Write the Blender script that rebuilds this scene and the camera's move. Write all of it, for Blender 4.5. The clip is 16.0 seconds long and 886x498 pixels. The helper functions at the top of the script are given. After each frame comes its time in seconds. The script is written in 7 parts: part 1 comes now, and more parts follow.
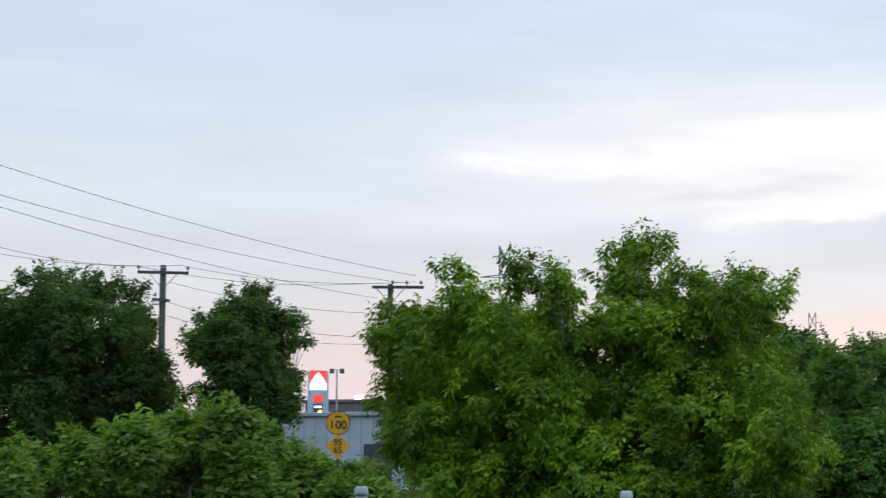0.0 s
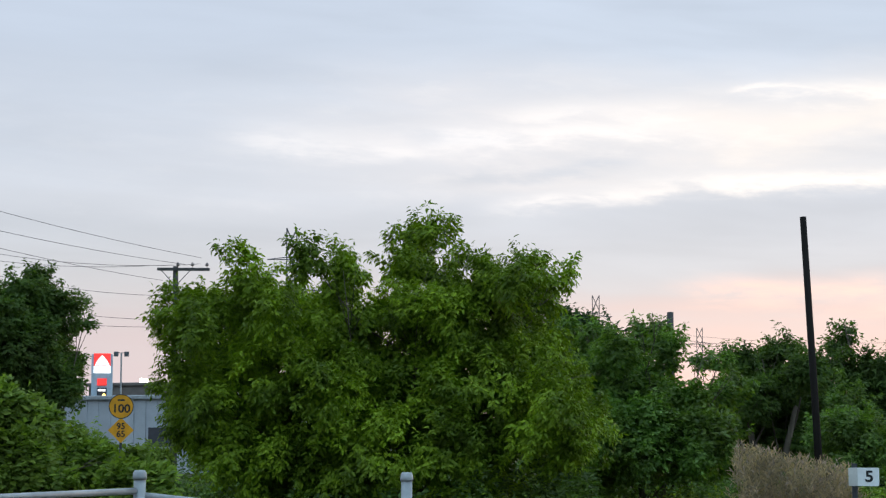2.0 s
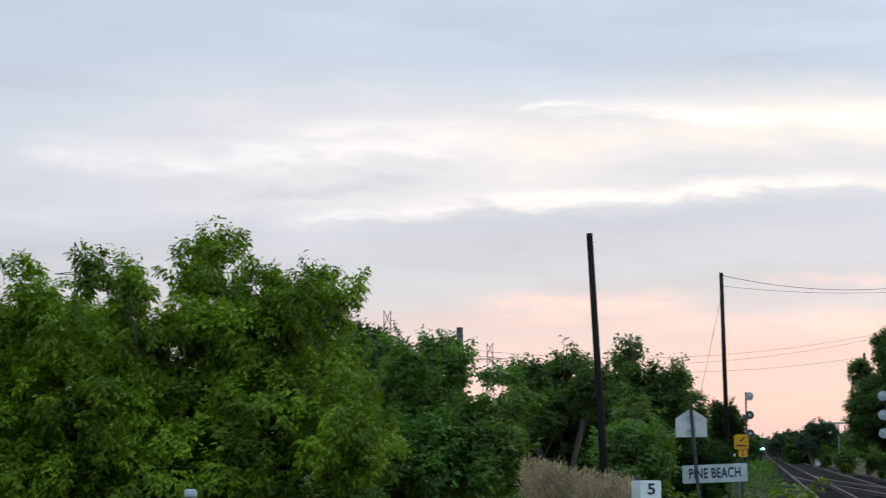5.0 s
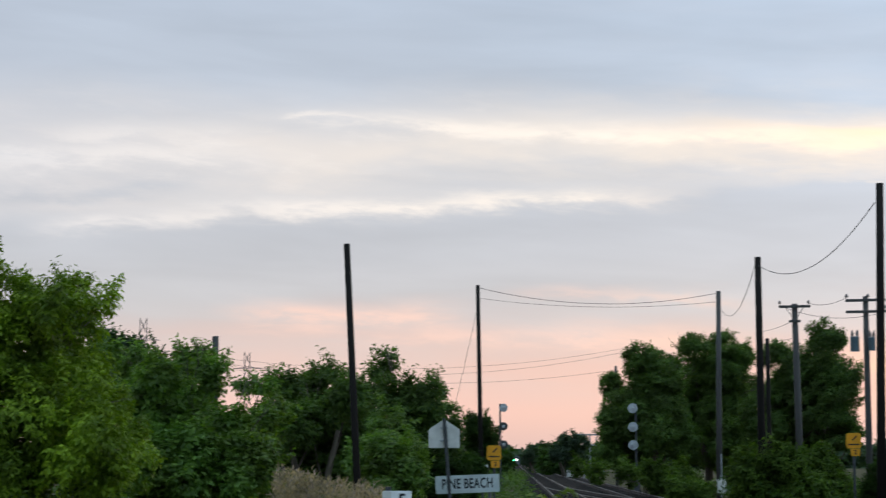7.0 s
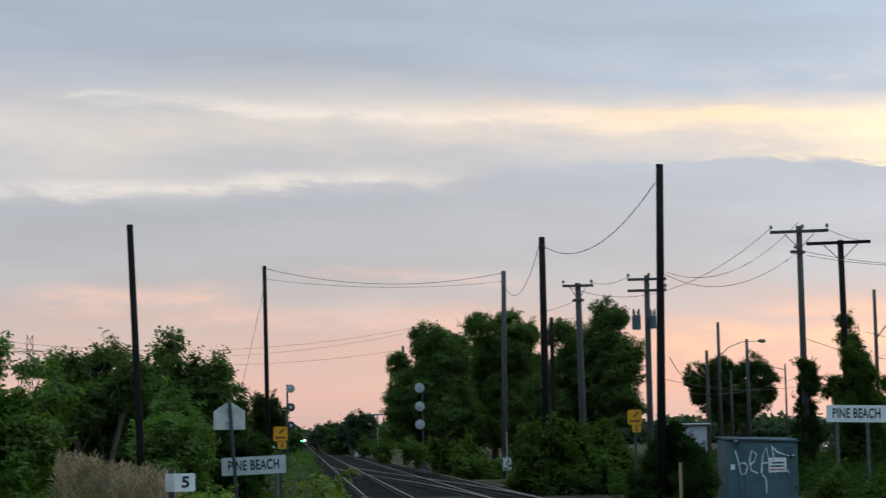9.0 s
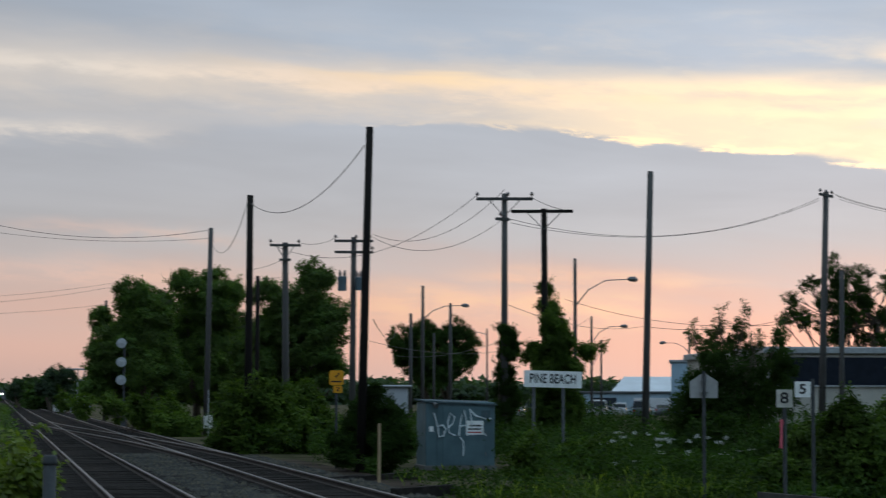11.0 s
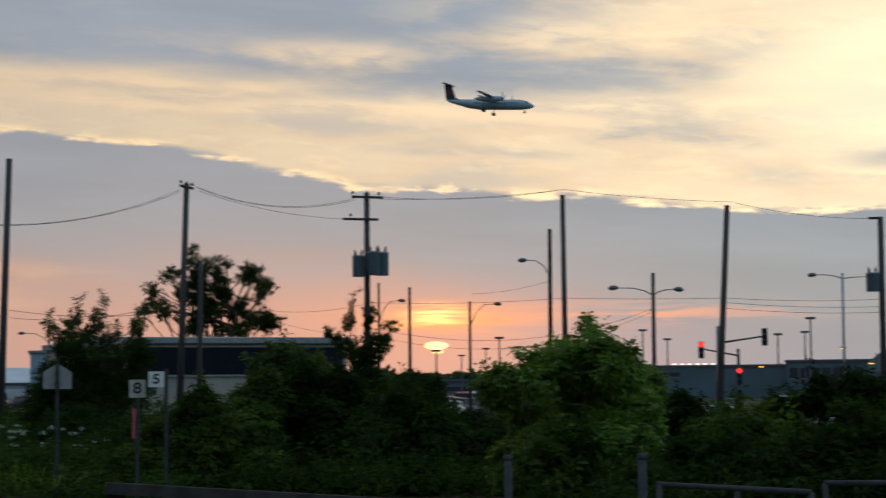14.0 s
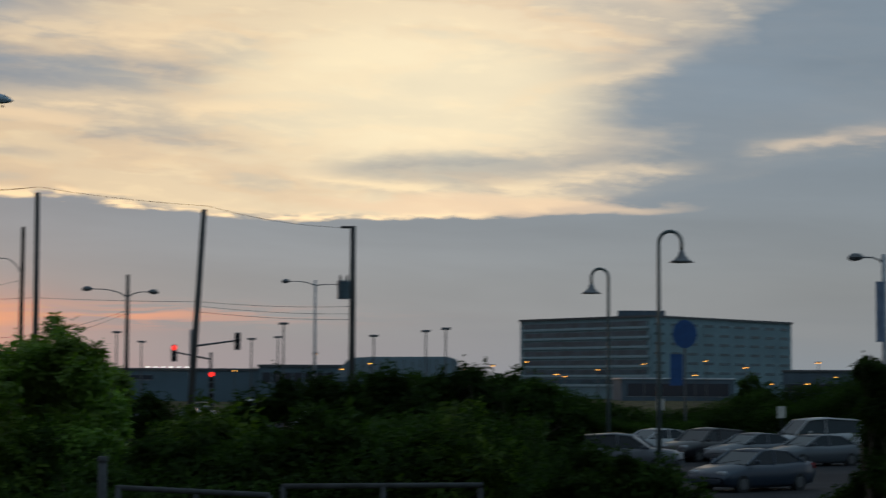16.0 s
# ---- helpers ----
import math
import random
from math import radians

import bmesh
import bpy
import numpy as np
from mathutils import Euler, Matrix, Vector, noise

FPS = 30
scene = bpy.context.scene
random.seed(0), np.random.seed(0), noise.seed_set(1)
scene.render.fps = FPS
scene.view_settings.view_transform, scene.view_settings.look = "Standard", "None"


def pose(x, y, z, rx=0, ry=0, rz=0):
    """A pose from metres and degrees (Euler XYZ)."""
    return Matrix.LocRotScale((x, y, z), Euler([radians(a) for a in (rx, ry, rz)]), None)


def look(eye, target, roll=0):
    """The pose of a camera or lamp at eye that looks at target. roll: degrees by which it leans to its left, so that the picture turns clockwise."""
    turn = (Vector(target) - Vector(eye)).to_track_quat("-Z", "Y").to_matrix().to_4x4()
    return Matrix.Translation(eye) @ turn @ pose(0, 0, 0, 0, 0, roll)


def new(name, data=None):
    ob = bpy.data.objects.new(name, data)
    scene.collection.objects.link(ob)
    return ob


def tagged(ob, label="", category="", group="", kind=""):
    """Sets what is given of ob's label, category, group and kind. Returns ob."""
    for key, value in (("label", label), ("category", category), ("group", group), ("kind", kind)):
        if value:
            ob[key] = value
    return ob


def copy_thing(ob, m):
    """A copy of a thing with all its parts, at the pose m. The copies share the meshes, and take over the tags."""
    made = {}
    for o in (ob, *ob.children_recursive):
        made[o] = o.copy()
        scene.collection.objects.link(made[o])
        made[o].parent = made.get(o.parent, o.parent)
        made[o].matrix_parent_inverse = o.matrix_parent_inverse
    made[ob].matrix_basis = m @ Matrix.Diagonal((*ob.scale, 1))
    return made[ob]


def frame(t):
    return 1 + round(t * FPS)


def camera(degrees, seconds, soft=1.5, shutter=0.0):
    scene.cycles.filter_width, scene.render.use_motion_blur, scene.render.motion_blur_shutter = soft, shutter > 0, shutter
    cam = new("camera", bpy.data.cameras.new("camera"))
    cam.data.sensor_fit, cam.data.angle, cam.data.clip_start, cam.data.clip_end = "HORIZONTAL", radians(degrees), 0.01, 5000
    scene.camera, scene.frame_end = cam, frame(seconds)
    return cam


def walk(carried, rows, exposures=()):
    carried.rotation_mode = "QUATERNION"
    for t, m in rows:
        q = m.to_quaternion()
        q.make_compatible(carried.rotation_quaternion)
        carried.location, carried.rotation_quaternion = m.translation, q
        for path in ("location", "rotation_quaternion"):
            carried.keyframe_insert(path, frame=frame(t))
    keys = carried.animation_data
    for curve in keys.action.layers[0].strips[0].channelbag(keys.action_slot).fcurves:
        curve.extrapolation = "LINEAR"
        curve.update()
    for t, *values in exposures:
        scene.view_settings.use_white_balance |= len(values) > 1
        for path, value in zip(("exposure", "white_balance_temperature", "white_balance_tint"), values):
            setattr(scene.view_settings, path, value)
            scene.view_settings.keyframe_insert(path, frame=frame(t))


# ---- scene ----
# ================= camera =================
cam = camera(25.795, 16.0, soft=1.25, shutter=0.4)
# seconds, heading from the railway's direction (clockwise), tilt up, roll, in degrees
TURN = [
    (0, -21.700, 6.086, 0.36), (0.5, -20.209, 6.402, 0.74), (1, -19.187, 6.541, 0.30), (1.5, -16.387, 5.538, 0.05),
    (2, -15.389, 5.583, -0.06), (2.5, -15.368, 5.816, -0.16), (3, -15.832, 5.865, 0.04), (3.2, -15.477, 5.619, 0.14),
    (5.3, -8.436, 6.015, -0.49), (5.5, -7.978, 6.000, -0.41), (6, -5.961, 6.095, -0.21), (6.5, -4.130, 6.014, -0.35),
    (7, -2.052, 6.259, -0.25), (7.5, -0.001, 6.388, -0.05), (8, 1.329, 6.440, -0.29), (8.2, 1.851, 6.319, -0.45),
    (10.3, 9.429, 4.589, -0.35), (10.5, 10.387, 4.487, 0.04), (11, 12.879, 4.356, 0.16), (11.5, 15.410, 4.055, 0.10),
    (12, 18.216, 4.155, 0.63), (12.5, 21.030, 4.133, 0.54), (13, 22.737, 3.938, 0.15), (13.5, 27.486, 3.889, 0.35),
    (14, 31.622, 4.018, -0.47), (14.5, 35.201, 3.683, -0.44), (15, 39.090, 3.647, -0.26), (15.5, 42.593, 3.717, 0.02),
    (16, 47.022, 4.090, 0.30),
]
EYE_Z, ARM = 1.9, 0.42          # eye over the rail tops; the eye swings round the holder's spine


def eye_pose(head, tilt, roll):
    h, p = radians(head), radians(tilt)
    eye = Vector((ARM * math.sin(h), ARM * math.cos(h), EYE_Z))
    way = Vector((math.sin(h) * math.cos(p), math.cos(h) * math.cos(p), math.sin(p)))
    return look(eye, eye + way * 10, roll)


walk(cam, [(t, eye_pose(a, b, c)) for t, a, b, c in TURN],
     exposures=[(0, 0.72), (1.5, 0.60), (3.2, 0.53), (5.5, 0.48), (8, 0.12), (11, -0.19), (12.5, -0.53), (13.5, -0.71), (14.5, -0.94), (16, -1.12)])

# ================= sky and sun =================
SUN_AZ, SUN_EL = 31.4, 1.13


class Nodes:
    """Small builder for node trees."""

    def __init__(self, tree):
        self.t = tree

    def add(self, kind, **kw):
        nd = self.t.nodes.new(kind)
        for k, v in kw.items():
            if k == "operation":
                nd.operation = v
            elif k == "blend_type":
                nd.blend_type = v
            elif k == "data_type":
                nd.data_type = v
            elif k == "interpolation_type":
                nd.interpolation_type = v
        return nd

    def put(self, sock, v):
        if isinstance(v, bpy.types.NodeSocket):
            self.t.links.new(v, sock)
        elif v is not None:
            sock.default_value = v

    def math(self, op, a, b=None, c=None):
        nd = self.add("ShaderNodeMath", operation=op)
        for s, v in zip(nd.inputs, (a, b, c)):
            self.put(s, v)
        return nd.outputs[0]

    def step(self, v, lo, hi, to0=0.0, to1=1.0):
        nd = self.add("ShaderNodeMapRange", interpolation_type="SMOOTHSTEP")
        for s, x in zip(nd.inputs, (v, lo, hi, to0, to1)):
            self.put(s, x)
        return nd.outputs[0]

    def ramp(self, v, stops):
        nd = self.add("ShaderNodeValToRGB")
        els = nd.color_ramp.elements
        while len(els) < len(stops):
            els.new(0.5)
        for e, (p, c) in zip(els, stops):
            e.position = p
            e.color = (*c, 1) if isinstance(c, tuple) else (c, c, c, 1)
        self.put(nd.inputs[0], v)
        return nd.outputs[0]

    def mix(self, f, a, b, mode="MIX"):
        nd = self.add("ShaderNodeMix", data_type="RGBA", blend_type=mode)
        for s, v in ((nd.inputs[0], f), (nd.inputs[6], a), (nd.inputs[7], b)):
            self.put(s, (*v, 1) if isinstance(v, tuple) and len(v) == 3 else v)
        return nd.outputs[2]

    def noise(self, vec, scale, detail=4.0, rough=0.55, dist=0.0):
        nd = self.add("ShaderNodeTexNoise")
        self.put(nd.inputs["Vector"], vec)
        nd.inputs["Scale"].default_value, nd.inputs["Detail"].default_value = scale, detail
        nd.inputs["Roughness"].default_value, nd.inputs["Distortion"].default_value = rough, dist
        return nd.outputs[0]

    def vec(self, x, y, z=0.0):
        nd = self.add("ShaderNodeCombineXYZ")
        for s, v in zip(nd.inputs, (x, y, z)):
            self.put(s, v)
        return nd.outputs[0]


def build_world():
    w = bpy.data.worlds.new("evening_sky")
    scene.world = w
    w.use_nodes = True
    w.node_tree.nodes.clear()
    N = Nodes(w.node_tree)
    sky = N.add("ShaderNodeTexSky")
    sky.sky_type, sky.sun_disc = "NISHITA", False
    sky.sun_elevation, sky.sun_rotation = radians(SUN_EL), radians(SUN_AZ)
    co = N.add("ShaderNodeTexCoord").outputs["Generated"]
    sp = N.add("ShaderNodeSeparateXYZ")
    N.put(sp.inputs[0], co)
    x, y, z = sp.outputs
    az = N.math("MULTIPLY", N.math("ARCTAN2", x, y), 57.2958)
    el = N.math("MULTIPLY", N.math("ARCSINE", z), 57.2958)
    azn = N.math("DIVIDE", N.math("ADD", az, 50.0), 120.0)      # -50..70 degrees on 0..1

    def A(d):
        return (d + 50.0) / 120.0

    # broad patches and finer cloud texture, flattened towards the horizon
    tilt = N.math("ADD", el, N.math("MULTIPLY", az, 0.05))
    big = N.noise(N.vec(N.math("MULTIPLY", az, 0.085), N.math("MULTIPLY", tilt, 0.33), 3.1), 1.0, 3.0, 0.5, 0.3)
    det = N.noise(N.vec(N.math("MULTIPLY", az, 0.24), N.math("MULTIPLY", tilt, 0.95), 9.7), 1.0, 7.0, 0.55, 0.15)
    soft = N.noise(N.vec(N.math("MULTIPLY", az, 0.12), N.math("MULTIPLY", tilt, 0.75), 5.2), 1.0, 4.0, 0.5, 0.3)
    # the veil: colour by height, brightness by direction
    veil = N.ramp(N.math("DIVIDE", el, 30.0), [(0.0, (0.56, 0.53, 0.53)), (0.10, (0.58, 0.565, 0.57)), (0.20, (0.53, 0.56, 0.615)),
                                               (0.33, (0.495, 0.56, 0.655)), (0.50, (0.44, 0.53, 0.66)), (1.0, (0.49, 0.59, 0.69))])
    shade = N.ramp(azn, [(0.0, 0.92), (A(-28), 1.0), (A(-8), 1.04), (A(10), 0.97), (A(24), 0.80), (A(34), 0.66), (A(46), 0.58), (A(60), 0.52)])
    col = N.mix(1.0, veil, shade, "MULTIPLY")
    col = N.mix(1.0, col, N.ramp(soft, [(0.30, 0.93), (0.70, 1.07)]), "MULTIPLY")
    col = N.mix(N.step(az, 22.0, 42.0), col, N.mix(1.0, col, (0.885, 1.0, 1.04), "MULTIPLY"))
    blue = N.math("MULTIPLY", N.step(az, -6.0, -34.0), N.step(el, 4.0, 12.0))
    col = N.mix(N.math("MULTIPLY", blue, 0.5), col, (0.51, 0.57, 0.68))
    # pink light along the horizon
    low = N.ramp(azn, [(A(-40), (0.58, 0.50, 0.54)), (A(-22), (0.68, 0.56, 0.57)), (A(-14), (0.90, 0.63, 0.58)), (A(-7), (0.94, 0.63, 0.55)), (A(2), (0.89, 0.58, 0.49)), (A(10), (0.87, 0.54, 0.44)),
                       (A(24), (0.85, 0.48, 0.37)), (A(32), (0.80, 0.46, 0.35)), (A(36), (0.46, 0.37, 0.38)), (A(40), (0.36, 0.355, 0.38)), (A(44), (0.31, 0.325, 0.355)), (A(54), (0.26, 0.305, 0.34))])
    band = N.step(N.math("ADD", el, N.math("MULTIPLY", N.math("SUBTRACT", soft, 0.5), 2.6)), N.step(az, 24.0, 42.0, 5.3, 2.6), N.step(az, 24.0, 42.0, 1.2, 0.0))
    col = N.mix(N.math("MULTIPLY", band, 0.9), col, low)
    plain = col
    # the bright cloud sheet between a ragged lower edge and a soft upper limit
    edge = N.math("MULTIPLY", N.ramp(azn, [(A(-40), 0.40), (A(-24), 0.42), (A(-11), 0.47), (A(-1), 0.545), (A(7), 0.55), (A(14), 0.575), (A(20), 0.52),
                                           (A(25), 0.475), (A(30), 0.405), (A(36), 0.385), (A(42), 0.352), (A(48), 0.355), (A(54), 0.41), (A(60), 0.50)]), 14.0)
    crest = N.math("MULTIPLY", N.ramp(azn, [(A(-40), 0.55), (A(-20), 0.51), (A(0), 0.515), (A(12), 0.49), (A(20), 0.52), (A(30), 0.54), (A(36), 0.66), (A(41), 0.85), (A(52), 0.88)]), 20.0)
    curl = N.noise(N.vec(N.math("MULTIPLY", az, 0.55), N.math("MULTIPLY", tilt, 2.3), 2.2), 1.0, 8.0, 0.6, 0.25)
    ragged = N.math("ADD", N.math("MULTIPLY", N.math("SUBTRACT", det, 0.5), 0.9), N.math("MULTIPLY", N.math("SUBTRACT", curl, 0.5), 0.36))
    over = N.math("ADD", N.math("SUBTRACT", el, edge), ragged)
    hard = N.step(az, -6.0, 16.0, 1.4, 0.22)
    sheet = N.step(over, -0.05, hard)
    under = N.math("SUBTRACT", N.math("SUBTRACT", crest, el), N.math("MULTIPLY", N.math("SUBTRACT", big, 0.5), 3.0))
    upper = N.step(under, -1.4, 1.2)
    tex = N.step(N.math("ADD", N.math("MULTIPLY", big, 0.6), N.math("MULTIPLY", det, 0.4)), 0.38, 0.58)
    body = N.math("ADD", N.math("MULTIPLY", tex, 0.44), 0.53)
    lit = N.math("MULTIPLY", N.math("MULTIPLY", sheet, upper), body)
    gold = N.ramp(azn, [(A(-45), (0.66, 0.67, 0.71)), (A(-26), (0.70, 0.715, 0.765)), (A(-14), (0.75, 0.74, 0.76)), (A(2), (0.85, 0.79, 0.725)), (A(14), (0.87, 0.73, 0.585)),
                        (A(24), (0.98, 0.79, 0.54)), (A(36), (0.98, 0.78, 0.52)), (A(46), (1.02, 0.84, 0.57)), (A(52), (1.0, 0.80, 0.55)), (A(62), (0.86, 0.70, 0.52))])
    lean = N.math("SUBTRACT", az, N.math("MULTIPLY", N.math("MAXIMUM", N.math("SUBTRACT", el, 8.3), 0.0), 1.25))
    reach = N.math("MULTIPLY", N.step(az, -24.0, -13.0, 0.25, 1.0), N.step(N.math("ADD", lean, N.math("ADD", N.math("MULTIPLY", N.math("SUBTRACT", big, 0.5), 6.0), N.math("MULTIPLY", N.math("SUBTRACT", det, 0.5), 9.0))), 53.2, 49.6, 0.04, 0.97))
    col = N.mix(N.math("MULTIPLY", lit, reach), col, gold)
    fleck = N.math("MULTIPLY", N.math("MULTIPLY", N.math("MULTIPLY", lit, reach), N.step(curl, 0.50, 0.68)), N.step(az, 4.0, 26.0, 0.15, 0.5))
    col = N.mix(fleck, col, N.mix(N.step(az, 4.0, 22.0), (0.98, 0.95, 0.92), (1.12, 0.90, 0.58)))
    ember = N.math("MULTIPLY", N.math("MULTIPLY", N.step(tex, 0.35, 0.6), N.step(tex, 0.95, 0.7)), N.math("MULTIPLY", N.math("MULTIPLY", sheet, upper), N.step(az, 16.0, 30.0, 0.0, 0.22)))
    col = N.mix(N.math("MULTIPLY", ember, reach), col, (1.0, 0.66, 0.38))
    # a thin gilded rim along the lower edge
    rim = N.math("MULTIPLY", N.math("MULTIPLY", N.step(over, -0.05, 0.08), N.step(over, 0.36, 0.1)), N.math("MULTIPLY", N.step(az, 8.0, 20.0), N.step(az, 52.0, 44.0)))
    col = N.mix(N.math("MULTIPLY", rim, N.step(curl, 0.46, 0.60)), col, (1.35, 1.0, 0.60))
    # a duller deck higher up over the tracks
    lift = N.math("ADD", N.math("SUBTRACT", N.math("ADD", el, N.math("MULTIPLY", N.math("SUBTRACT", az, 12.0), 0.067)), 9.45), N.math("MULTIPLY", N.math("SUBTRACT", soft, 0.5), 1.6))
    deck = N.math("MULTIPLY", N.step(lift, 0.05, 1.0), N.math("MULTIPLY", N.step(az, -8.0, 6.0), N.step(N.math("ADD", az, N.math("MULTIPLY", det, 6.0)), 42.0, 35.0)))
    col = N.mix(N.math("MULTIPLY", deck, N.step(det, 0.62, 0.42, 0.55, 0.92)), col, N.mix(1.0, plain, (0.95, 0.98, 1.0), "MULTIPLY"))
    lines = N.math("MULTIPLY", N.math("MULTIPLY", N.step(lift, -0.5, -0.12), N.step(lift, 0.25, -0.02)), N.math("MULTIPLY", N.step(az, 4.0, 14.0), N.step(az, 42.0, 34.0)))
    col = N.mix(N.math("MULTIPLY", lines, N.step(det, 0.36, 0.56, 0.25, 0.95)), col, (1.04, 0.80, 0.53))
    # a grey wedge in the gold, with a bright line under it
    wz, we = N.math("SUBTRACT", az, 48.0), N.math("ADD", N.math("SUBTRACT", el, 6.35), N.math("MULTIPLY", N.math("SUBTRACT", det, 0.5), 1.6))

    def soft_oval(a, sa, b, sb):
        q = N.math("ADD", N.math("POWER", N.math("DIVIDE", a, sa), 2.0), N.math("POWER", N.math("DIVIDE", b, sb), 2.0))
        return N.step(q, 1.5, 0.2)
    col = N.mix(N.math("MULTIPLY", soft_oval(wz, 5.0, we, 0.7), N.step(curl, 0.35, 0.62, 0.55, 0.25)), col, plain)
    col = N.mix(N.math("MULTIPLY", soft_oval(N.math("SUBTRACT", wz, 0.4), 5.5, N.math("ADD", we, 0.95), 0.30), 0.7), col, (1.0, 0.74, 0.50))
    col = N.mix(N.math("MULTIPLY", soft_oval(N.math("SUBTRACT", az, 46.0), 6.0, N.math("SUBTRACT", el, 8.6), 2.2), 0.6), col, (1.16, 1.0, 0.68))
    # long drawn-out streaks: bright ones, then duller ones (from az, el to az, el; half thickness; strength)
    wisp_el = N.math("ADD", el, N.math("ADD", N.math("MULTIPLY", N.math("SUBTRACT", det, 0.5), 1.1), N.math("MULTIPLY", N.math("SUBTRACT", curl, 0.5), 0.6)))
    fibre = N.step(curl, 0.34, 0.60, 0.45, 1.0)

    def streak(a0, e0, a1, e1, thick, power):
        q = N.math("DIVIDE", N.math("SUBTRACT", az, a0), a1 - a0)
        off = N.math("DIVIDE", N.math("SUBTRACT", wisp_el, N.math("ADD", N.math("MULTIPLY", q, e1 - e0), e0)), thick)
        ends = N.math("MULTIPLY", N.step(q, -0.12, 0.25), N.step(q, 1.12, 0.75))
        return N.math("MULTIPLY", N.math("MULTIPLY", N.math("EXPONENT", N.math("MULTIPLY", N.math("MULTIPLY", off, off), -1.0)), ends), power)

    def joined(rows):
        total = None
        for row in rows:
            m = streak(*row)
            total = m if total is None else N.math("MAXIMUM", total, m)
        return N.math("MULTIPLY", total, fibre)
    dull = joined(((-15.5, 7.6, -9.5, 8.0, 0.22, 0.7), (-16.5, 8.85, -13.2, 8.8, 0.13, 0.7), (27.0, 9.15, 40.0, 8.5, 0.40, 0.75), (18.0, 10.7, 32.0, 10.8, 0.6, 0.8),
                   (33.0, 9.35, 40.5, 9.2, 0.40, 0.7), (51.0, 8.4, 62.0, 9.6, 1.3, 0.85), (19.0, 9.75, 24.5, 9.9, 0.25, 0.6), (19.5, 8.85, 25.5, 8.75, 0.15, 0.6), (-4.0, 8.6, 6.0, 8.5, 0.30, 0.35), (35.5, 7.3, 41.5, 7.1, 0.18, 0.5), (43.5, 6.6, 50.0, 6.65, 0.28, 0.6), (22.0, 8.6, 28.0, 8.35, 0.16, 0.4), (29.0, 7.1, 36.0, 6.8, 0.2, 0.4), (2.0, 8.3, 17.0, 8.3, 0.42, 0.55)))
    col = N.mix(dull, col, plain)
    bright = joined(((-17.0, 8.8, -6.5, 9.05, 0.42, 0.62), (-14.0, 9.4, -7.5, 9.5, 0.35, 0.5), (-22.0, 8.9, -15.0, 8.5, 0.40, 0.45), (-14.0, 6.75, -7.0, 7.6, 0.28, 0.6),
                     (-9.5, 7.45, 4.8, 7.75, 0.30, 0.85), (-6.5, 10.05, 12.5, 9.3, 0.26, 0.85), (3.0, 9.7, 13.5, 9.05, 0.24, 0.95), (-2.0, 7.8, 3.0, 7.5, 0.22, 0.6),
                     (-7.0, 10.1, -4.0, 10.05, 0.14, 0.6), (12.0, 8.95, 25.0, 9.15, 0.34, 0.9), (17.0, 8.7, 25.0, 8.1, 0.22, 0.85), (24.0, 8.15, 36.0, 8.3, 0.22, 0.85), (25.7, 9.95, 30.8, 9.8, 0.32, 0.7),
                     (33.0, 10.4, 41.0, 10.2, 0.45, 0.7), (33.5, 8.4, 44.0, 8.1, 0.32, 0.8), (42.5, 6.3, 48.0, 5.75, 0.2, 0.9), (46.5, 5.7, 54.5, 6.5, 0.22, 0.95), (48.5, 8.3, 54.5, 9.9, 0.22, 0.7), (56.0, 7.05, 61.0, 7.4, 0.24, 0.8)))
    shine = N.ramp(azn, [(A(-45), (0.76, 0.77, 0.82)), (A(-14), (0.92, 0.90, 0.90)), (A(2), (0.98, 0.91, 0.83)), (A(12), (1.02, 0.80, 0.61)), (A(24), (1.10, 0.83, 0.55)), (A(46), (1.12, 0.90, 0.58)), (A(60), (0.66, 0.55, 0.45))])
    col = N.mix(bright, col, shine)
    flush = joined(((-8.5, 4.35, -1.5, 4.2, 0.36, 0.75), (-5.0, 3.8, 7.0, 3.5, 0.36, 0.55), (0.0, 4.9, 7.0, 4.7, 0.22, 0.35), (9.5, 2.9, 20.0, 2.55, 0.42, 0.8), (13.0, 3.7, 22.0, 3.3, 0.25, 0.45)))
    col = N.mix(flush, col, N.mix(N.step(az, 0.0, 12.0), (1.0, 0.70, 0.60), (1.02, 0.64, 0.43)))
    # grey-mauve haze on the horizon
    col = N.mix(N.math("MULTIPLY", N.step(el, 1.6, 0.0), N.step(az, 26.0, 12.0, 0.0, 0.55)), col, (0.60, 0.47, 0.46))
    # glow round the low sun, and its disc behind thin cloud
    da, de = N.math("SUBTRACT", az, SUN_AZ), N.math("SUBTRACT", el, SUN_EL)

    def bump(a, sa, b, sb):
        q = N.math("ADD", N.math("POWER", N.math("DIVIDE", a, sa), 2.0), N.math("POWER", N.math("DIVIDE", b, sb), 2.0))
        return N.math("EXPONENT", N.math("MULTIPLY", q, -1.0))
    col = N.mix(N.math("MULTIPLY", bump(da, 4.2, N.math("SUBTRACT", de, 0.6), 1.2), 0.55), col, (0.95, 0.43, 0.30))
    ray_n = N.noise(N.vec(N.math("MULTIPLY", az, 0.28), N.math("MULTIPLY", el, 3.6), 1.0), 1.0, 5.0, 0.6, 0.3)
    torn = N.math("ADD", de, N.math("MULTIPLY", N.math("SUBTRACT", ray_n, 0.5), 1.3))
    slab = N.math("MULTIPLY", bump(N.math("SUBTRACT", da, 0.4), 2.1, N.math("SUBTRACT", torn, 0.85), 0.36), N.step(ray_n, 0.30, 0.56, 0.25, 1.0))
    col = N.mix(slab, col, (1.35, 0.52, 0.17))
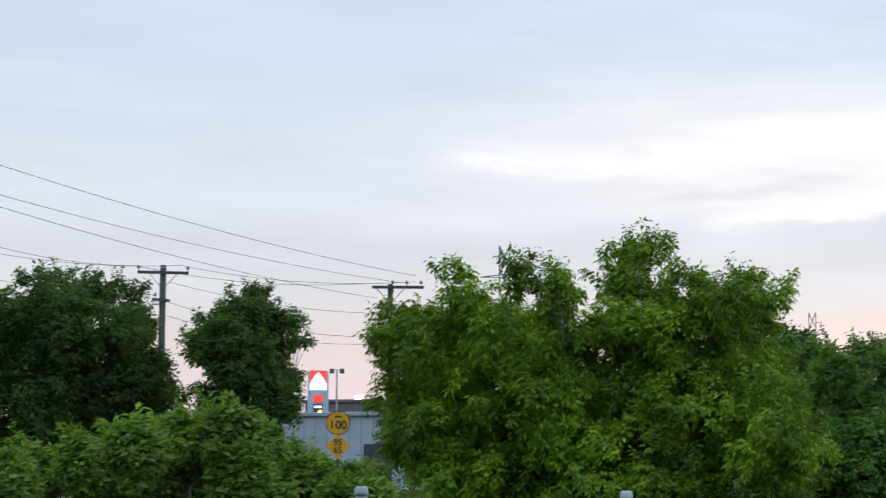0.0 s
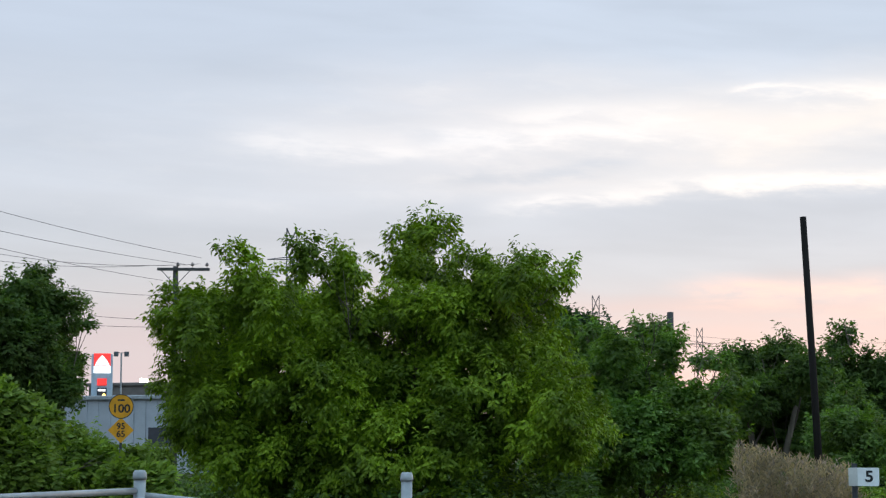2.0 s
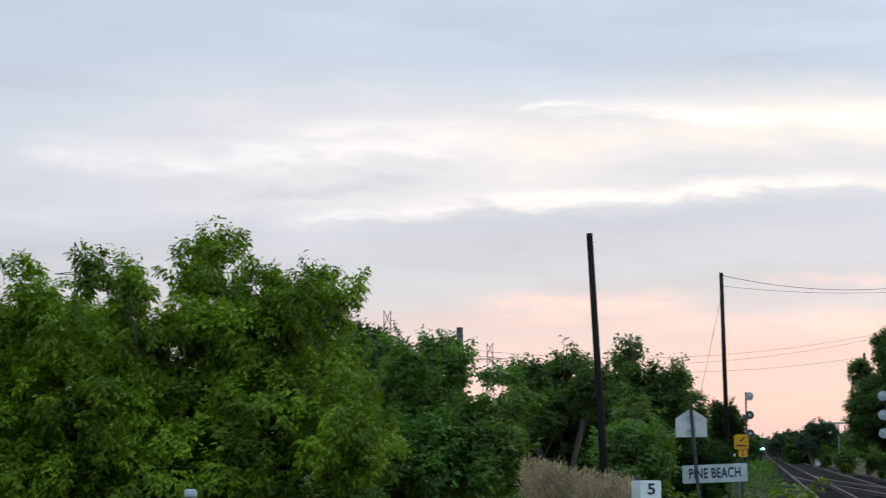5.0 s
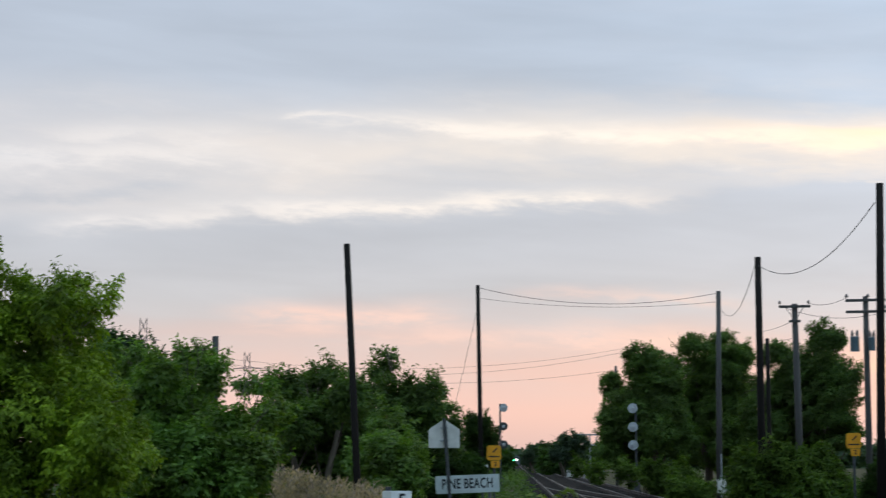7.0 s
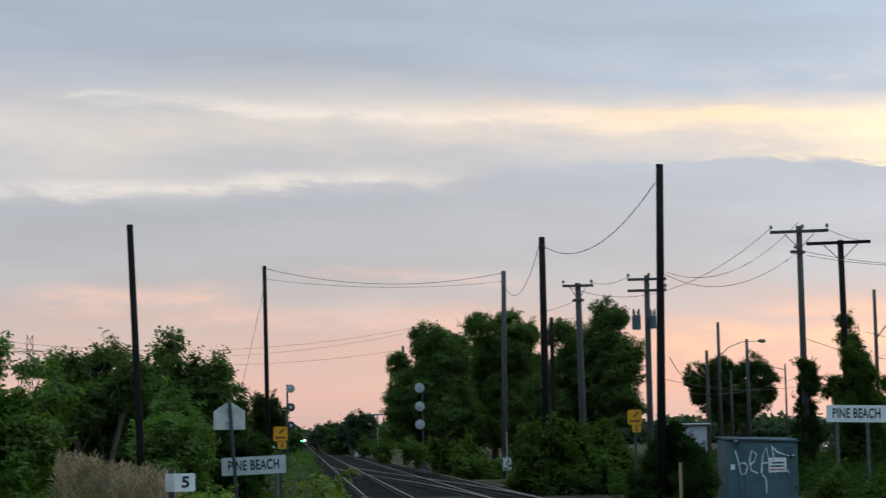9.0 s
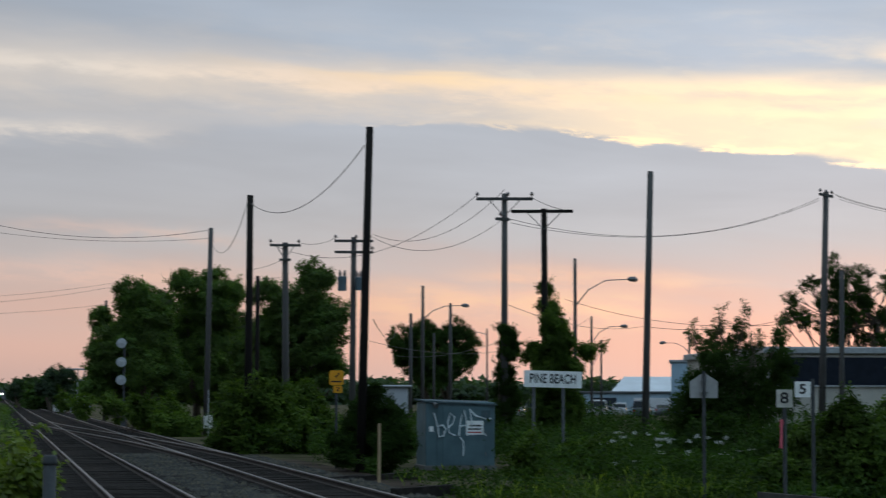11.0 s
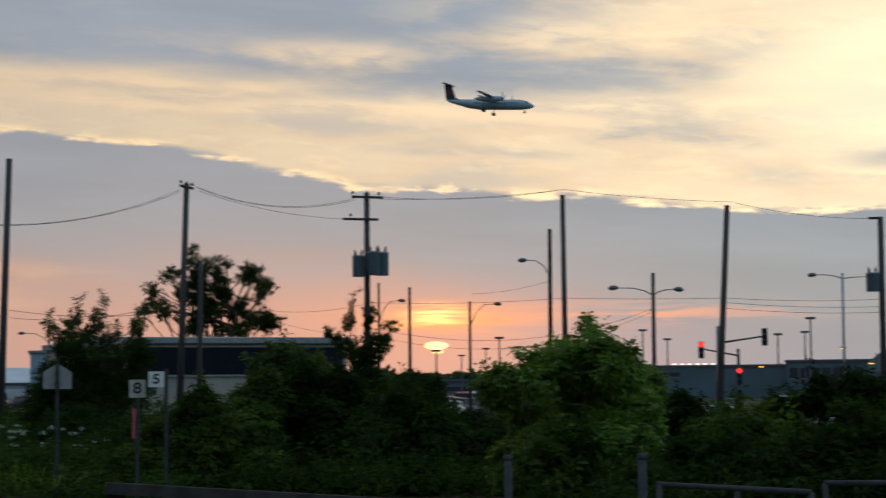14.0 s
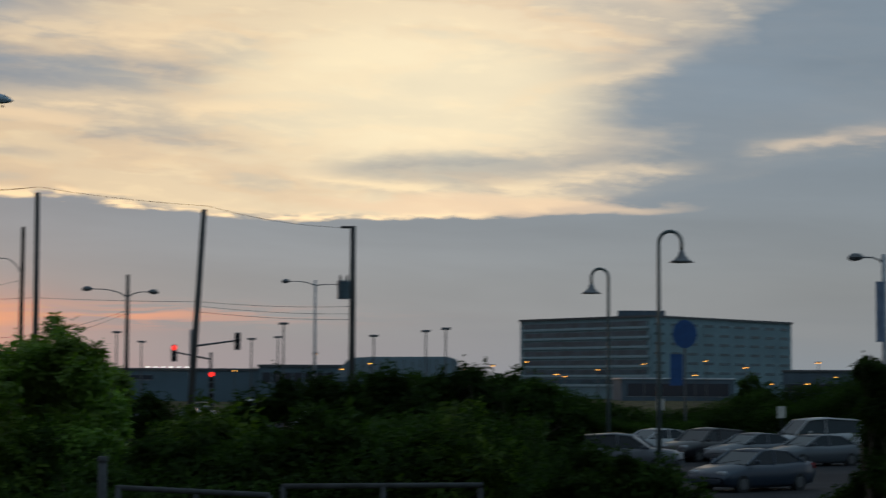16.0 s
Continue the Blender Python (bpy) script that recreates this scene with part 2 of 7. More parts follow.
    col = N.mix(N.math("MULTIPLY", bump(da, 0.72, N.math("SUBTRACT", torn, 0.92), 0.17), N.step(ray_n, 0.36, 0.52, 0.5, 1.0)), col, (3.2, 1.9, 0.55))
    col = N.mix(N.math("MULTIPLY", bump(N.math("SUBTRACT", da, 4.0), 5.5, N.math("SUBTRACT", de, 0.95), 0.28), N.step(ray_n, 0.42, 0.60)), col, (1.0, 0.44, 0.27))
    def oval(a, sa, b, sb):
        q = N.math("ADD", N.math("POWER", N.math("DIVIDE", a, sa), 2.0), N.math("POWER", N.math("DIVIDE", b, sb), 2.0))
        return N.step(q, 1.25, 0.75)
    disc = N.math("MAXIMUM", oval(da, 0.34, N.math("SUBTRACT", de, 0.03), 0.115), oval(N.math("SUBTRACT", da, 0.04), 0.17, N.math("ADD", de, 0.15), 0.05))
    gate = N.math("SUBTRACT", 1.0, N.math("MULTIPLY", bump(da, 9.0, N.math("ADD", de, 0.145), 0.022), 0.6))
    col = N.mix(N.math("MULTIPLY", disc, gate), col, (4.2, 2.3, 0.7))
    # the whole sky is brighter on the sunset side and dims behind
    col = N.mix(1.0, col, N.ramp(azn, [(A(-30), 0.86), (A(-17), 0.89), (A(-8), 0.90), (A(0), 0.94), (A(9), 1.06), (A(13), 1.16), (A(21), 1.40), (A(35), 1.86), (A(47), 2.14)]), "MULTIPLY")
    col = N.mix(N.math("MULTIPLY", N.step(az, 18.0, 4.0), N.step(az, -30.0, -13.0, 0.1, 1.0)), col, N.mix(1.0, col, (1.03, 1.0, 0.98), "MULTIPLY"))
    away = N.math("COSINE", N.math("MULTIPLY", N.math("SUBTRACT", az, SUN_AZ), 0.0174533))
    col = N.mix(1.0, col, N.vec(N.step(away, -0.85, 0.2, 1.15, 1.0), N.step(away, -0.85, 0.2, 1.34, 1.0), N.step(away, -0.85, 0.2, 1.40, 1.0)), "MULTIPLY")
    # brighter overhead, dim low down on the side away from the sunset
    col = N.mix(1.0, col, N.vec(*[N.step(el, 18.0, 60.0, 1.0, 1.38)] * 3), "MULTIPLY")
    dusk = N.math("MULTIPLY", N.step(away, 0.3, -0.4), N.step(el, 38.0, 6.0))
    col = N.mix(N.math("MULTIPLY", dusk, 0.5), col, N.mix(1.0, col, (0.18, 0.19, 0.22), "MULTIPLY"))
    # a haze of clear sky under and through it all
    thin = N.mix(0.92, N.mix(1.0, sky.outputs[0], (0.10, 0.10, 0.10), "MULTIPLY"), col)
    bg = N.add("ShaderNodeBackground")
    N.put(bg.inputs[0], thin)
    bg.inputs[1].default_value = 1.0
    out = N.add("ShaderNodeOutputWorld")
    N.put(out.inputs[0], bg.outputs[0])


build_world()
lamp = bpy.data.lights.new("sun", "SUN")
lamp.energy, lamp.angle, lamp.color = 0.32, radians(12), (1.0, 0.62, 0.36)
_h, _e = radians(SUN_AZ), radians(SUN_EL + 1.5)
_sun = Vector((math.sin(_h) * math.cos(_e), math.cos(_h) * math.cos(_e), math.sin(_e)))
new("sun", lamp).matrix_world = look(_sun * 200, (0, 0, 0))


# ================= materials =================
def material(name, color, rough=0.7, metal=0.0, scale=3.0, vary=0.25, bump=0.2, fine=40.0, tint=None, spec=0.4, island=0.0, leaf=False, thin=0.42, streak=False, glow=None):
    m = bpy.data.materials.new(name)
    m.use_nodes = True
    N = Nodes(m.node_tree)
    b = m.node_tree.nodes["Principled BSDF"]
    b.inputs["Roughness"].default_value, b.inputs["Metallic"].default_value = rough, metal
    b.inputs["Specular IOR Level"].default_value = spec
    co = N.add("ShaderNodeTexCoord").outputs["Object"]
    if streak:
        mp = N.add("ShaderNodeMapping")
        N.put(mp.inputs[0], co)
        mp.inputs["Scale"].default_value = (1, 1, 0.08)
        co = mp.outputs[0]
    big = N.noise(co, scale, 4.0)
    small = N.noise(co, fine, 3.0, 0.6)
    dark = tuple(c * (1 - vary) for c in color)
    light = tuple(min(1.0, c * (1 + vary)) for c in (tint or color))
    c = N.mix(N.step(big, 0.32, 0.68), dark, light)
    c = N.mix(N.math("MULTIPLY", N.step(small, 0.35, 0.7), 0.45), c, tuple(x * (1 - vary * 0.8) for x in color))
    if island:
        g = N.add("ShaderNodeNewGeometry").outputs["Random Per Island"]
        o = N.add("ShaderNodeObjectInfo").outputs["Random"]
        k = N.math("ADD", N.math("MULTIPLY", g, island), N.math("MULTIPLY", o, island * 0.3))
        c = N.mix(1.0, c, N.ramp(k, [(0.0, (0.62, 0.66, 0.60)), (0.5 * island, (1.0, 1.0, 0.95)), (min(1.0, 1.2 * island), (1.5, 1.38, 1.0))]), "MULTIPLY")
    N.put(b.inputs["Base Color"], c)
    if bump:
        bp = N.add("ShaderNodeBump")
        bp.inputs["Strength"].default_value, bp.inputs["Distance"].default_value = bump, 0.02
        N.put(bp.inputs["Height"], small)
        N.put(b.inputs["Normal"], bp.outputs[0])
    if glow:
        b.inputs["Emission Color"].default_value, b.inputs["Emission Strength"].default_value = (*glow[0], 1), glow[1]
    if leaf:
        tr = N.add("ShaderNodeBsdfTranslucent")
        N.put(tr.inputs[0], N.mix(1.0, c, (1.25, 1.5, 0.55), "MULTIPLY"))
        mx = N.add("ShaderNodeMixShader")
        mx.inputs[0].default_value = thin
        N.put(mx.inputs[1], b.outputs[0])
        N.put(mx.inputs[2], tr.outputs[0])
        N.put(m.node_tree.nodes["Material Output"].inputs[0], mx.outputs[0])
    return m


LEAF_BRIGHT = material("maple_leaf", (0.082, 0.137, 0.010), 0.5, scale=0.7, vary=0.32, bump=0, tint=(0.175, 0.26, 0.018), island=0.8, leaf=True, spec=0.2, thin=0.3)
LEAF_MID = material("shrub_leaf", (0.115, 0.18, 0.030), 0.55, scale=0.6, vary=0.3, bump=0, tint=(0.10, 0.19, 0.04), island=0.9, leaf=True)
# green darker than the leaf's own, with backlit foliage's shade put into it
LEAF_SHADED = material("shaded_leaf", (0.022, 0.041, 0.012), 0.65, scale=0.5, vary=0.3, bump=0, tint=(0.034, 0.066, 0.018), island=0.8, leaf=True, spec=0.04, thin=0.35)
LEAF_OLIVE = material("olive_leaf", (0.046, 0.082, 0.014), 0.6, scale=0.6, vary=0.35, bump=0, tint=(0.068, 0.112, 0.022), island=0.9, leaf=True, spec=0.1, thin=0.35)
LEAF_ELM = material("elm_leaf", (0.068, 0.106, 0.028), 0.6, scale=0.5, vary=0.3, bump=0, tint=(0.078, 0.135, 0.040), island=0.8, leaf=True, spec=0.2)
LEAF_SUMAC = material("sumac_leaf", (0.155, 0.215, 0.038), 0.55, scale=0.6, vary=0.3, bump=0, tint=(0.17, 0.25, 0.06), island=0.9, leaf=True, spec=0.2)
# distant foliage, its haze painted in as a greyer green
LEAF_HAZED = material("hazed_leaf", (0.045, 0.075, 0.045), 0.7, scale=0.2, vary=0.25, bump=0, island=0.6, leaf=True)
LEAF_YELLOW = material("vine_leaf", (0.15, 0.21, 0.03), 0.5, scale=0.8, vary=0.3, bump=0, island=0.9, leaf=True)
REED = material("dry_reed", (0.33, 0.24, 0.25), 0.8, scale=1.0, vary=0.3, bump=0, island=0.8, leaf=True)
BLOSSOM = material("white_blossom", (0.48, 0.50, 0.46), 0.7, vary=0.1, bump=0)
BARK = material("bark", (0.10, 0.080, 0.060), 0.9, scale=4, vary=0.35, bump=0.5, streak=True)
POLE_GREY = material("weathered_pole_wood", (0.072, 0.068, 0.066), 0.85, scale=2.5, vary=0.3, bump=0.4, streak=True)
POLE_DARK = material("creosoted_pole_wood", (0.018, 0.015, 0.014), 0.85, spec=0.1, scale=2.5, vary=0.4, bump=0.4, streak=True)
STEEL = material("galvanised_steel", (0.34, 0.36, 0.38), 0.55, 0.35, scale=6, vary=0.18, bump=0.1)
# darker, rougher steel without metallic reflection, for posts and pipes
STEEL_GREY = material("dark_grey_steel", (0.062, 0.066, 0.07), 0.75, 0.0, spec=0.15, scale=6, vary=0.25, bump=0.1)
STEEL_DARK = material("dull_steel", (0.12, 0.13, 0.14), 0.55, 0.5, scale=5, vary=0.25, bump=0.1)
RAIL = material("worn_rail_steel", (0.085, 0.078, 0.075), 0.42, 0.45, scale=1.5, vary=0.2, bump=0.05, spec=0.6)
RUST = material("rusty_rail_side", (0.036, 0.026, 0.022), 0.85, scale=4, vary=0.35, bump=0.3)
TIE = material("sleeper_wood", (0.022, 0.019, 0.017), 0.9, spec=0.1, scale=4, vary=0.4, bump=0.5)
BALLAST = material("ballast_stone", (0.07, 0.068, 0.069), 0.95, spec=0.05, scale=1.2, vary=0.35, bump=1.0, fine=16, island=0.6)
EARTH = material("weedy_earth", (0.050, 0.055, 0.025), 0.95, spec=0.03, scale=0.25, vary=0.4, bump=0.6, fine=9, tint=(0.095, 0.082, 0.05))
GRAVEL = material("track_gravel", (0.017, 0.015, 0.014), 0.95, spec=0.03, scale=0.5, vary=0.35, bump=1.0, fine=14)
ASPHALT = material("asphalt", (0.027, 0.028, 0.032), 0.9, spec=0.1, scale=0.3, vary=0.25, bump=0.3, fine=25)
WIRE = material("cable_black", (0.03, 0.03, 0.032), 0.6, vary=0.1, bump=0)
PORCELAIN = material("insulator_porcelain", (0.20, 0.16, 0.15), 0.3, vary=0.1, bump=0)
SIGN_WHITE = material("sign_white", (0.82, 0.83, 0.83), 0.5, scale=5, vary=0.10, bump=0.05)
SIGN_BACK = material("sign_bare_aluminium", (0.56, 0.55, 0.52), 0.55, 0.0, scale=4, vary=0.15, bump=0.05)
SIGN_YELLOW = material("sign_yellow", (0.704, 0.302, 0.007), 0.5, scale=5, vary=0.12, bump=0.05)
SIGN_BLACK = material("sign_black", (0.015, 0.015, 0.017), 0.6, vary=0.1, bump=0)


# ================= mesh tools =================
class Geo:
    """Collects vertices and faces of one part."""

    def __init__(self):
        self.v, self.f = [], []

    def add(self, vs, fs):
        o = len(self.v)
        self.v += [tuple(p) for p in vs]
        self.f += [tuple(o + i for i in q) for q in fs]
        return self

    def box(self, c, s, bev=0.0, rz=0.0):
        """A box with its long edges cut by bev."""
        hx, hy, hz = s[0] / 2, s[1] / 2, s[2] / 2
        b = min(bev, hx * 0.9, hy * 0.9, hz * 0.9)
        cr, sr = math.cos(radians(rz)), math.sin(radians(rz))
        if b <= 0:
            vs = [(i * hx, j * hy, k * hz) for k in (-1, 1) for j in (-1, 1) for i in (-1, 1)]
            fs = [(0, 2, 3, 1), (4, 5, 7, 6), (0, 1, 5, 4), (2, 6, 7, 3), (0, 4, 6, 2), (1, 3, 7, 5)]
        else:
            ring = [(-hx + b, -hy), (hx - b, -hy), (hx, -hy + b), (hx, hy - b), (hx - b, hy), (-hx + b, hy), (-hx, hy - b), (-hx, -hy + b)]
            k = 1 - b / max(hx, hy)
            rings = [(-hz, k), (-hz + b, 1), (hz - b, 1), (hz, k)]
            vs = [(px * q, py * q, z) for z, q in rings for px, py in ring]
            fs = [(r * 8 + i, r * 8 + (i + 1) % 8, r * 8 + 8 + (i + 1) % 8, r * 8 + 8 + i) for r in range(3) for i in range(8)]
            fs += [tuple(range(7, -1, -1)), tuple(range(24, 32))]
        return self.add([(c[0] + x * cr - y * sr, c[1] + x * sr + y * cr, c[2] + z) for x, y, z in vs], fs)

    def tube(self, pts, radii, n=8, cap=True):
        """A round bar along points."""
        pts = [Vector(p) for p in pts]
        if not isinstance(radii, (list, tuple)):
            radii = [radii] * len(pts)
        vs, fs = [], []
        up = Vector((0, 0, 1)) if abs((pts[-1] - pts[0]).normalized().z) < 0.9 else Vector((0, 1, 0))
        for i, (p, r) in enumerate(zip(pts, radii)):
            d = (pts[min(i + 1, len(pts) - 1)] - pts[max(i - 1, 0)]).normalized()
            a = d.cross(up).normalized()
            b = a.cross(d)
            vs += [p + (a * math.cos(6.28319 * k / n) + b * math.sin(6.28319 * k / n)) * r for k in range(n)]
        for i in range(len(pts) - 1):
            fs += [(i * n + k, i * n + (k + 1) % n, i * n + n + (k + 1) % n, i * n + n + k) for k in range(n)]
        if cap:
            fs += [tuple(range(n - 1, -1, -1)), tuple(range(len(pts) * n - n, len(pts) * n))]
        return self.add(vs, fs)

    def plate(self, outline, y0, y1):
        """An outline in the x-z plane, from y0 to y1."""
        n = len(outline)
        vs = [(x, y0, z) for x, z in outline] + [(x, y1, z) for x, z in outline]
        fs = [tuple(range(n)), tuple(range(2 * n - 1, n - 1, -1))]
        fs += [(i, n + i, n + (i + 1) % n, (i + 1) % n) for i in range(n)]
        return self.add(vs, fs)

    def loft(self, rings, close=True):
        """Rings of equal count, skinned one to the next."""
        n = len(rings[0])
        vs = [p for r in rings for p in r]
        fs = [(i * n + k, i * n + (k + 1) % n, i * n + n + (k + 1) % n, i * n + n + k) for i in range(len(rings) - 1) for k in range(n)]
        if close:
            fs += [tuple(range(n - 1, -1, -1)), tuple(range(len(rings) * n - n, len(rings) * n))]
        return self.add(vs, fs)

    def mesh(self, name, mat, smooth=False):
        me = bpy.data.meshes.new(name)
        me.from_pydata(self.v, [], self.f)
        me.materials.append(mat)
        if smooth:
            me.polygons.foreach_set("use_smooth", [True] * len(me.polygons))
        me.update()
        return me


def part(name, geo, mat, parent, label="", smooth=False):
    ob = new(name, geo.mesh(name, mat, smooth) if isinstance(geo, Geo) else geo)
    ob.parent = parent
    if label:
        tagged(ob, label)
    return ob


def thing(name, x, y, z, az=0.0, label="", category="", group="", kind=""):
    """An empty at the base of a thing, turned to face the path's start."""
    ob = new(name)
    ob.empty_display_size = 0.2
    ob.matrix_basis = pose(x, y, z, 0, 0, -az)
    return tagged(ob, label, category, group, kind)


def single(name, geo, mat, label, category, group="", kind="", smooth=False):
    ob = new(name, geo.mesh(name, mat, smooth))
    return tagged(ob, label, category, group, kind)


def lettering(text, size, mat, parent, x, y, z, name="lettering", wide=1.0, spacing=1.0):
    cu = bpy.data.curves.new("text", "FONT")
    cu.body, cu.size, cu.align_x, cu.align_y, cu.extrude, cu.space_character = text, size, "CENTER", "CENTER", 0.003, spacing
    cu.offset = size * 0.022
    tmp = bpy.data.objects.new("text", cu)
    me = bpy.data.meshes.new_from_object(tmp)
    bpy.data.objects.remove(tmp)
    me.transform(Matrix.Translation((x, y, z)) @ Euler((radians(90), 0, 0)).to_matrix().to_4x4() @ Matrix.Diagonal((wide, 1, 1, 1)))
    me.materials.append(mat)
    return part(name, me, mat, parent)


def smooth01(a, b, v):
    t = min(1.0, max(0.0, (v - a) / (b - a)))
    return t * t * (3 - 2 * t)


def ground_z(x, y):
    """Level along the railway, lower over the car parks on the far side."""
    d, az = math.hypot(x, y), math.degrees(math.atan2(x, y))
    return -0.38 - 1.15 * smooth01(36, 58, d) * smooth01(27, 40, az) * (1 - smooth01(110, 150, az))


# ================= ground and railway =================
def build_ground():
    g = Geo()
    rings = [0.5] + [2.0 * 1.12 ** i for i in range(69)]
    nseg = 180
    vs = []
    for r in rings:
        for k in range(nseg):
            a = 2 * math.pi * k / nseg
            x, y = r * math.sin(a), r * math.cos(a)
            rough = 0.05 * noise.noise((x * 0.3, y * 0.3, 0.0)) if r < 200 else 0.0
            vs.append((x, y, ground_z(x, y) + rough))
    fs = [(i * nseg + k, i * nseg + nseg + k, i * nseg + nseg + (k + 1) % nseg, i * nseg + (k + 1) % nseg) for i in range(len(rings) - 1) for k in range(nseg)]
    fs.append(tuple(range(nseg)))
    g.add(vs, fs)
    single("ground", g, EARTH, "weedy brown and green earth along a railway", "ground", kind="structure", smooth=True)


build_ground()


def build_ballast():
    g, ys = Geo(), []
    y = -6.0
    while y < 1500:
        ys.append(y)
        y += max(0.6, y * 0.02)
    sec = [(0.2, -0.45), (0.9, -0.24), (1.5, -0.16), (4.6, -0.16), (5.0, -0.22), (5.6, -0.16), (8.0, -0.16), (8.7, -0.25), (9.8, -0.46)]
    vs = [(x + 0.05 * noise.noise((x * 2, y, 3)), y, z + 0.04 * noise.noise((x * 2.5, y * 1.3, 7))) for y in ys for x, z in sec]
    n = len(sec)
    g.add(vs, [(i * n + k, i * n + k + 1, i * n + n + k + 1, i * n + n + k) for i in range(len(ys) - 1) for k in range(n - 1)])
    single("ballast_bed", g, GRAVEL, "grey crushed-stone ballast under two tracks", "track bed", kind="structure")


build_ballast()
TRACK_1, TRACK_2, GAUGE = 2.95, 6.85, 1.5


def rail_profile(path, name, parent):
    """Foot and web in rust, a worn bright head on top."""
    low, head = Geo(), Geo()
    a = [(-0.07, -0.16), (0.07, -0.16), (0.07, -0.14), (0.012, -0.12), (0.012, -0.04), (-0.012, -0.04), (-0.012, -0.12), (-0.07, -0.14)]
    b = [(-0.036, -0.042), (0.036, -0.042), (0.036, -0.010), (0.018, 0.0), (-0.018, 0.0), (-0.036, -0.010)]
    low.loft([[(x + u, y, w) for u, w in a] for x, y in path])
    head.loft([[(x + u, y, w) for u, w in b] for x, y in path])
    r = part(name, low, RUST, parent)
    part("rail_head", head, RAIL, r, "bright worn steel running surface")


def build_track(center, label):
    tr = thing("railway_track", center, 0, 0, 0, label, "railway track", "parallel tracks", "structure")
    ys = [-6.0, 60.0, 200.0, 700.0, 1500.0]
    for s in (-1, 1):
        rail_profile([(s * GAUGE / 2, y) for y in ys], "rail", tr)
    g = Geo().box((0, 0, -0.235), (2.6, 0.23, 0.16), 0.015)
    me = g.mesh("sleeper", TIE)
    rnd = random.Random(4)
    for i in range(210):
        o = part("sleeper", me, TIE, tr)
        o.matrix_basis = pose(rnd.uniform(-0.04, 0.04), 14.0 + i * 0.56, rnd.uniform(-0.01, 0.012), 0, 0, rnd.uniform(-1.5, 1.5))


build_track(TRACK_1, "railway track with worn rails on dark wooden sleepers")
build_track(TRACK_2, "railway track with worn rails on dark wooden sleepers")


def build_crossover():
    tr = thing("crossover_track", 0, 0, 0, 0, "curved crossover rails joining the two tracks", "railway track", kind="structure")
    for s in (-1, 1):
        pts = []
        for i in range(17):
            q = i / 16
            pts.append((TRACK_1 + s * GAUGE / 2 + (TRACK_2 - TRACK_1) * smooth01(0, 1, q), 150.0 - 92.0 * q))
        rail_profile(pts, "rail", tr)


build_crossover()


# ================= plants =================
def leaf_mesh(name, pts, outs, leaf, mat, rnd, per=6, droop=0.5, slim=0.38):
    """Sprigs of folded leaflets at the points, hanging outwards."""
    n = len(pts)
    P = np.repeat(np.array(pts, dtype=np.float64), per, axis=0)
    O = np.repeat(np.array(outs, dtype=np.float64), per, axis=0)
    k = np.tile(np.arange(per), n)
    stalk = O + rnd.normal(0, 0.35, O.shape).repeat(1, axis=0)
    stalk[:, 2] -= droop * 0.4
    stalk /= np.linalg.norm(stalk, axis=1, keepdims=True) + 1e-9
    side = np.cross(stalk, np.array([0, 0, 1.0])) + rnd.normal(0, 0.25, O.shape)
    side /= np.linalg.norm(side, axis=1, keepdims=True) + 1e-9
    sign = np.where(k % 2 == 0, 1.0, -1.0)[:, None]
    along = (k / per * leaf * 1.5)[:, None]
    size = (leaf * rnd.uniform(0.65, 1.25, len(P)))[:, None]
    d = stalk * 0.55 + side * sign * 0.8
    d[:, 2] -= droop * rnd.uniform(0.4, 1.3, len(P))
    d /= np.linalg.norm(d, axis=1, keepdims=True)
    w = np.cross(d, O + rnd.normal(0, 0.5, O.shape) + np.array([0, 0, 0.6]))
    w /= np.linalg.norm(w, axis=1, keepdims=True) + 1e-9
    up = np.cross(w, d)
    base = P + stalk * along
    mid = base + d * size * 0.45
    V = np.stack([base, mid + w * size * slim * 0.6 + up * size * 0.10, base + d * size, mid - w * size * slim * 0.6 + up * size * 0.10], axis=1).reshape(-1, 3)
    m = len(P)
    me = bpy.data.meshes.new(name)
    me.vertices.add(4 * m)
    me.vertices.foreach_set("co", V.ravel())
    idx = (np.arange(m)[:, None] * 4 + np.array([0, 1, 2, 0, 2, 3])[None, :]).ravel()
    me.loops.add(6 * m)
    me.loops.foreach_set("vertex_index", idx)
    me.polygons.add(2 * m)
    me.polygons.foreach_set("loop_start", np.arange(2 * m) * 3)
    me.update(calc_edges=True)
    me.materials.append(mat)
    return me


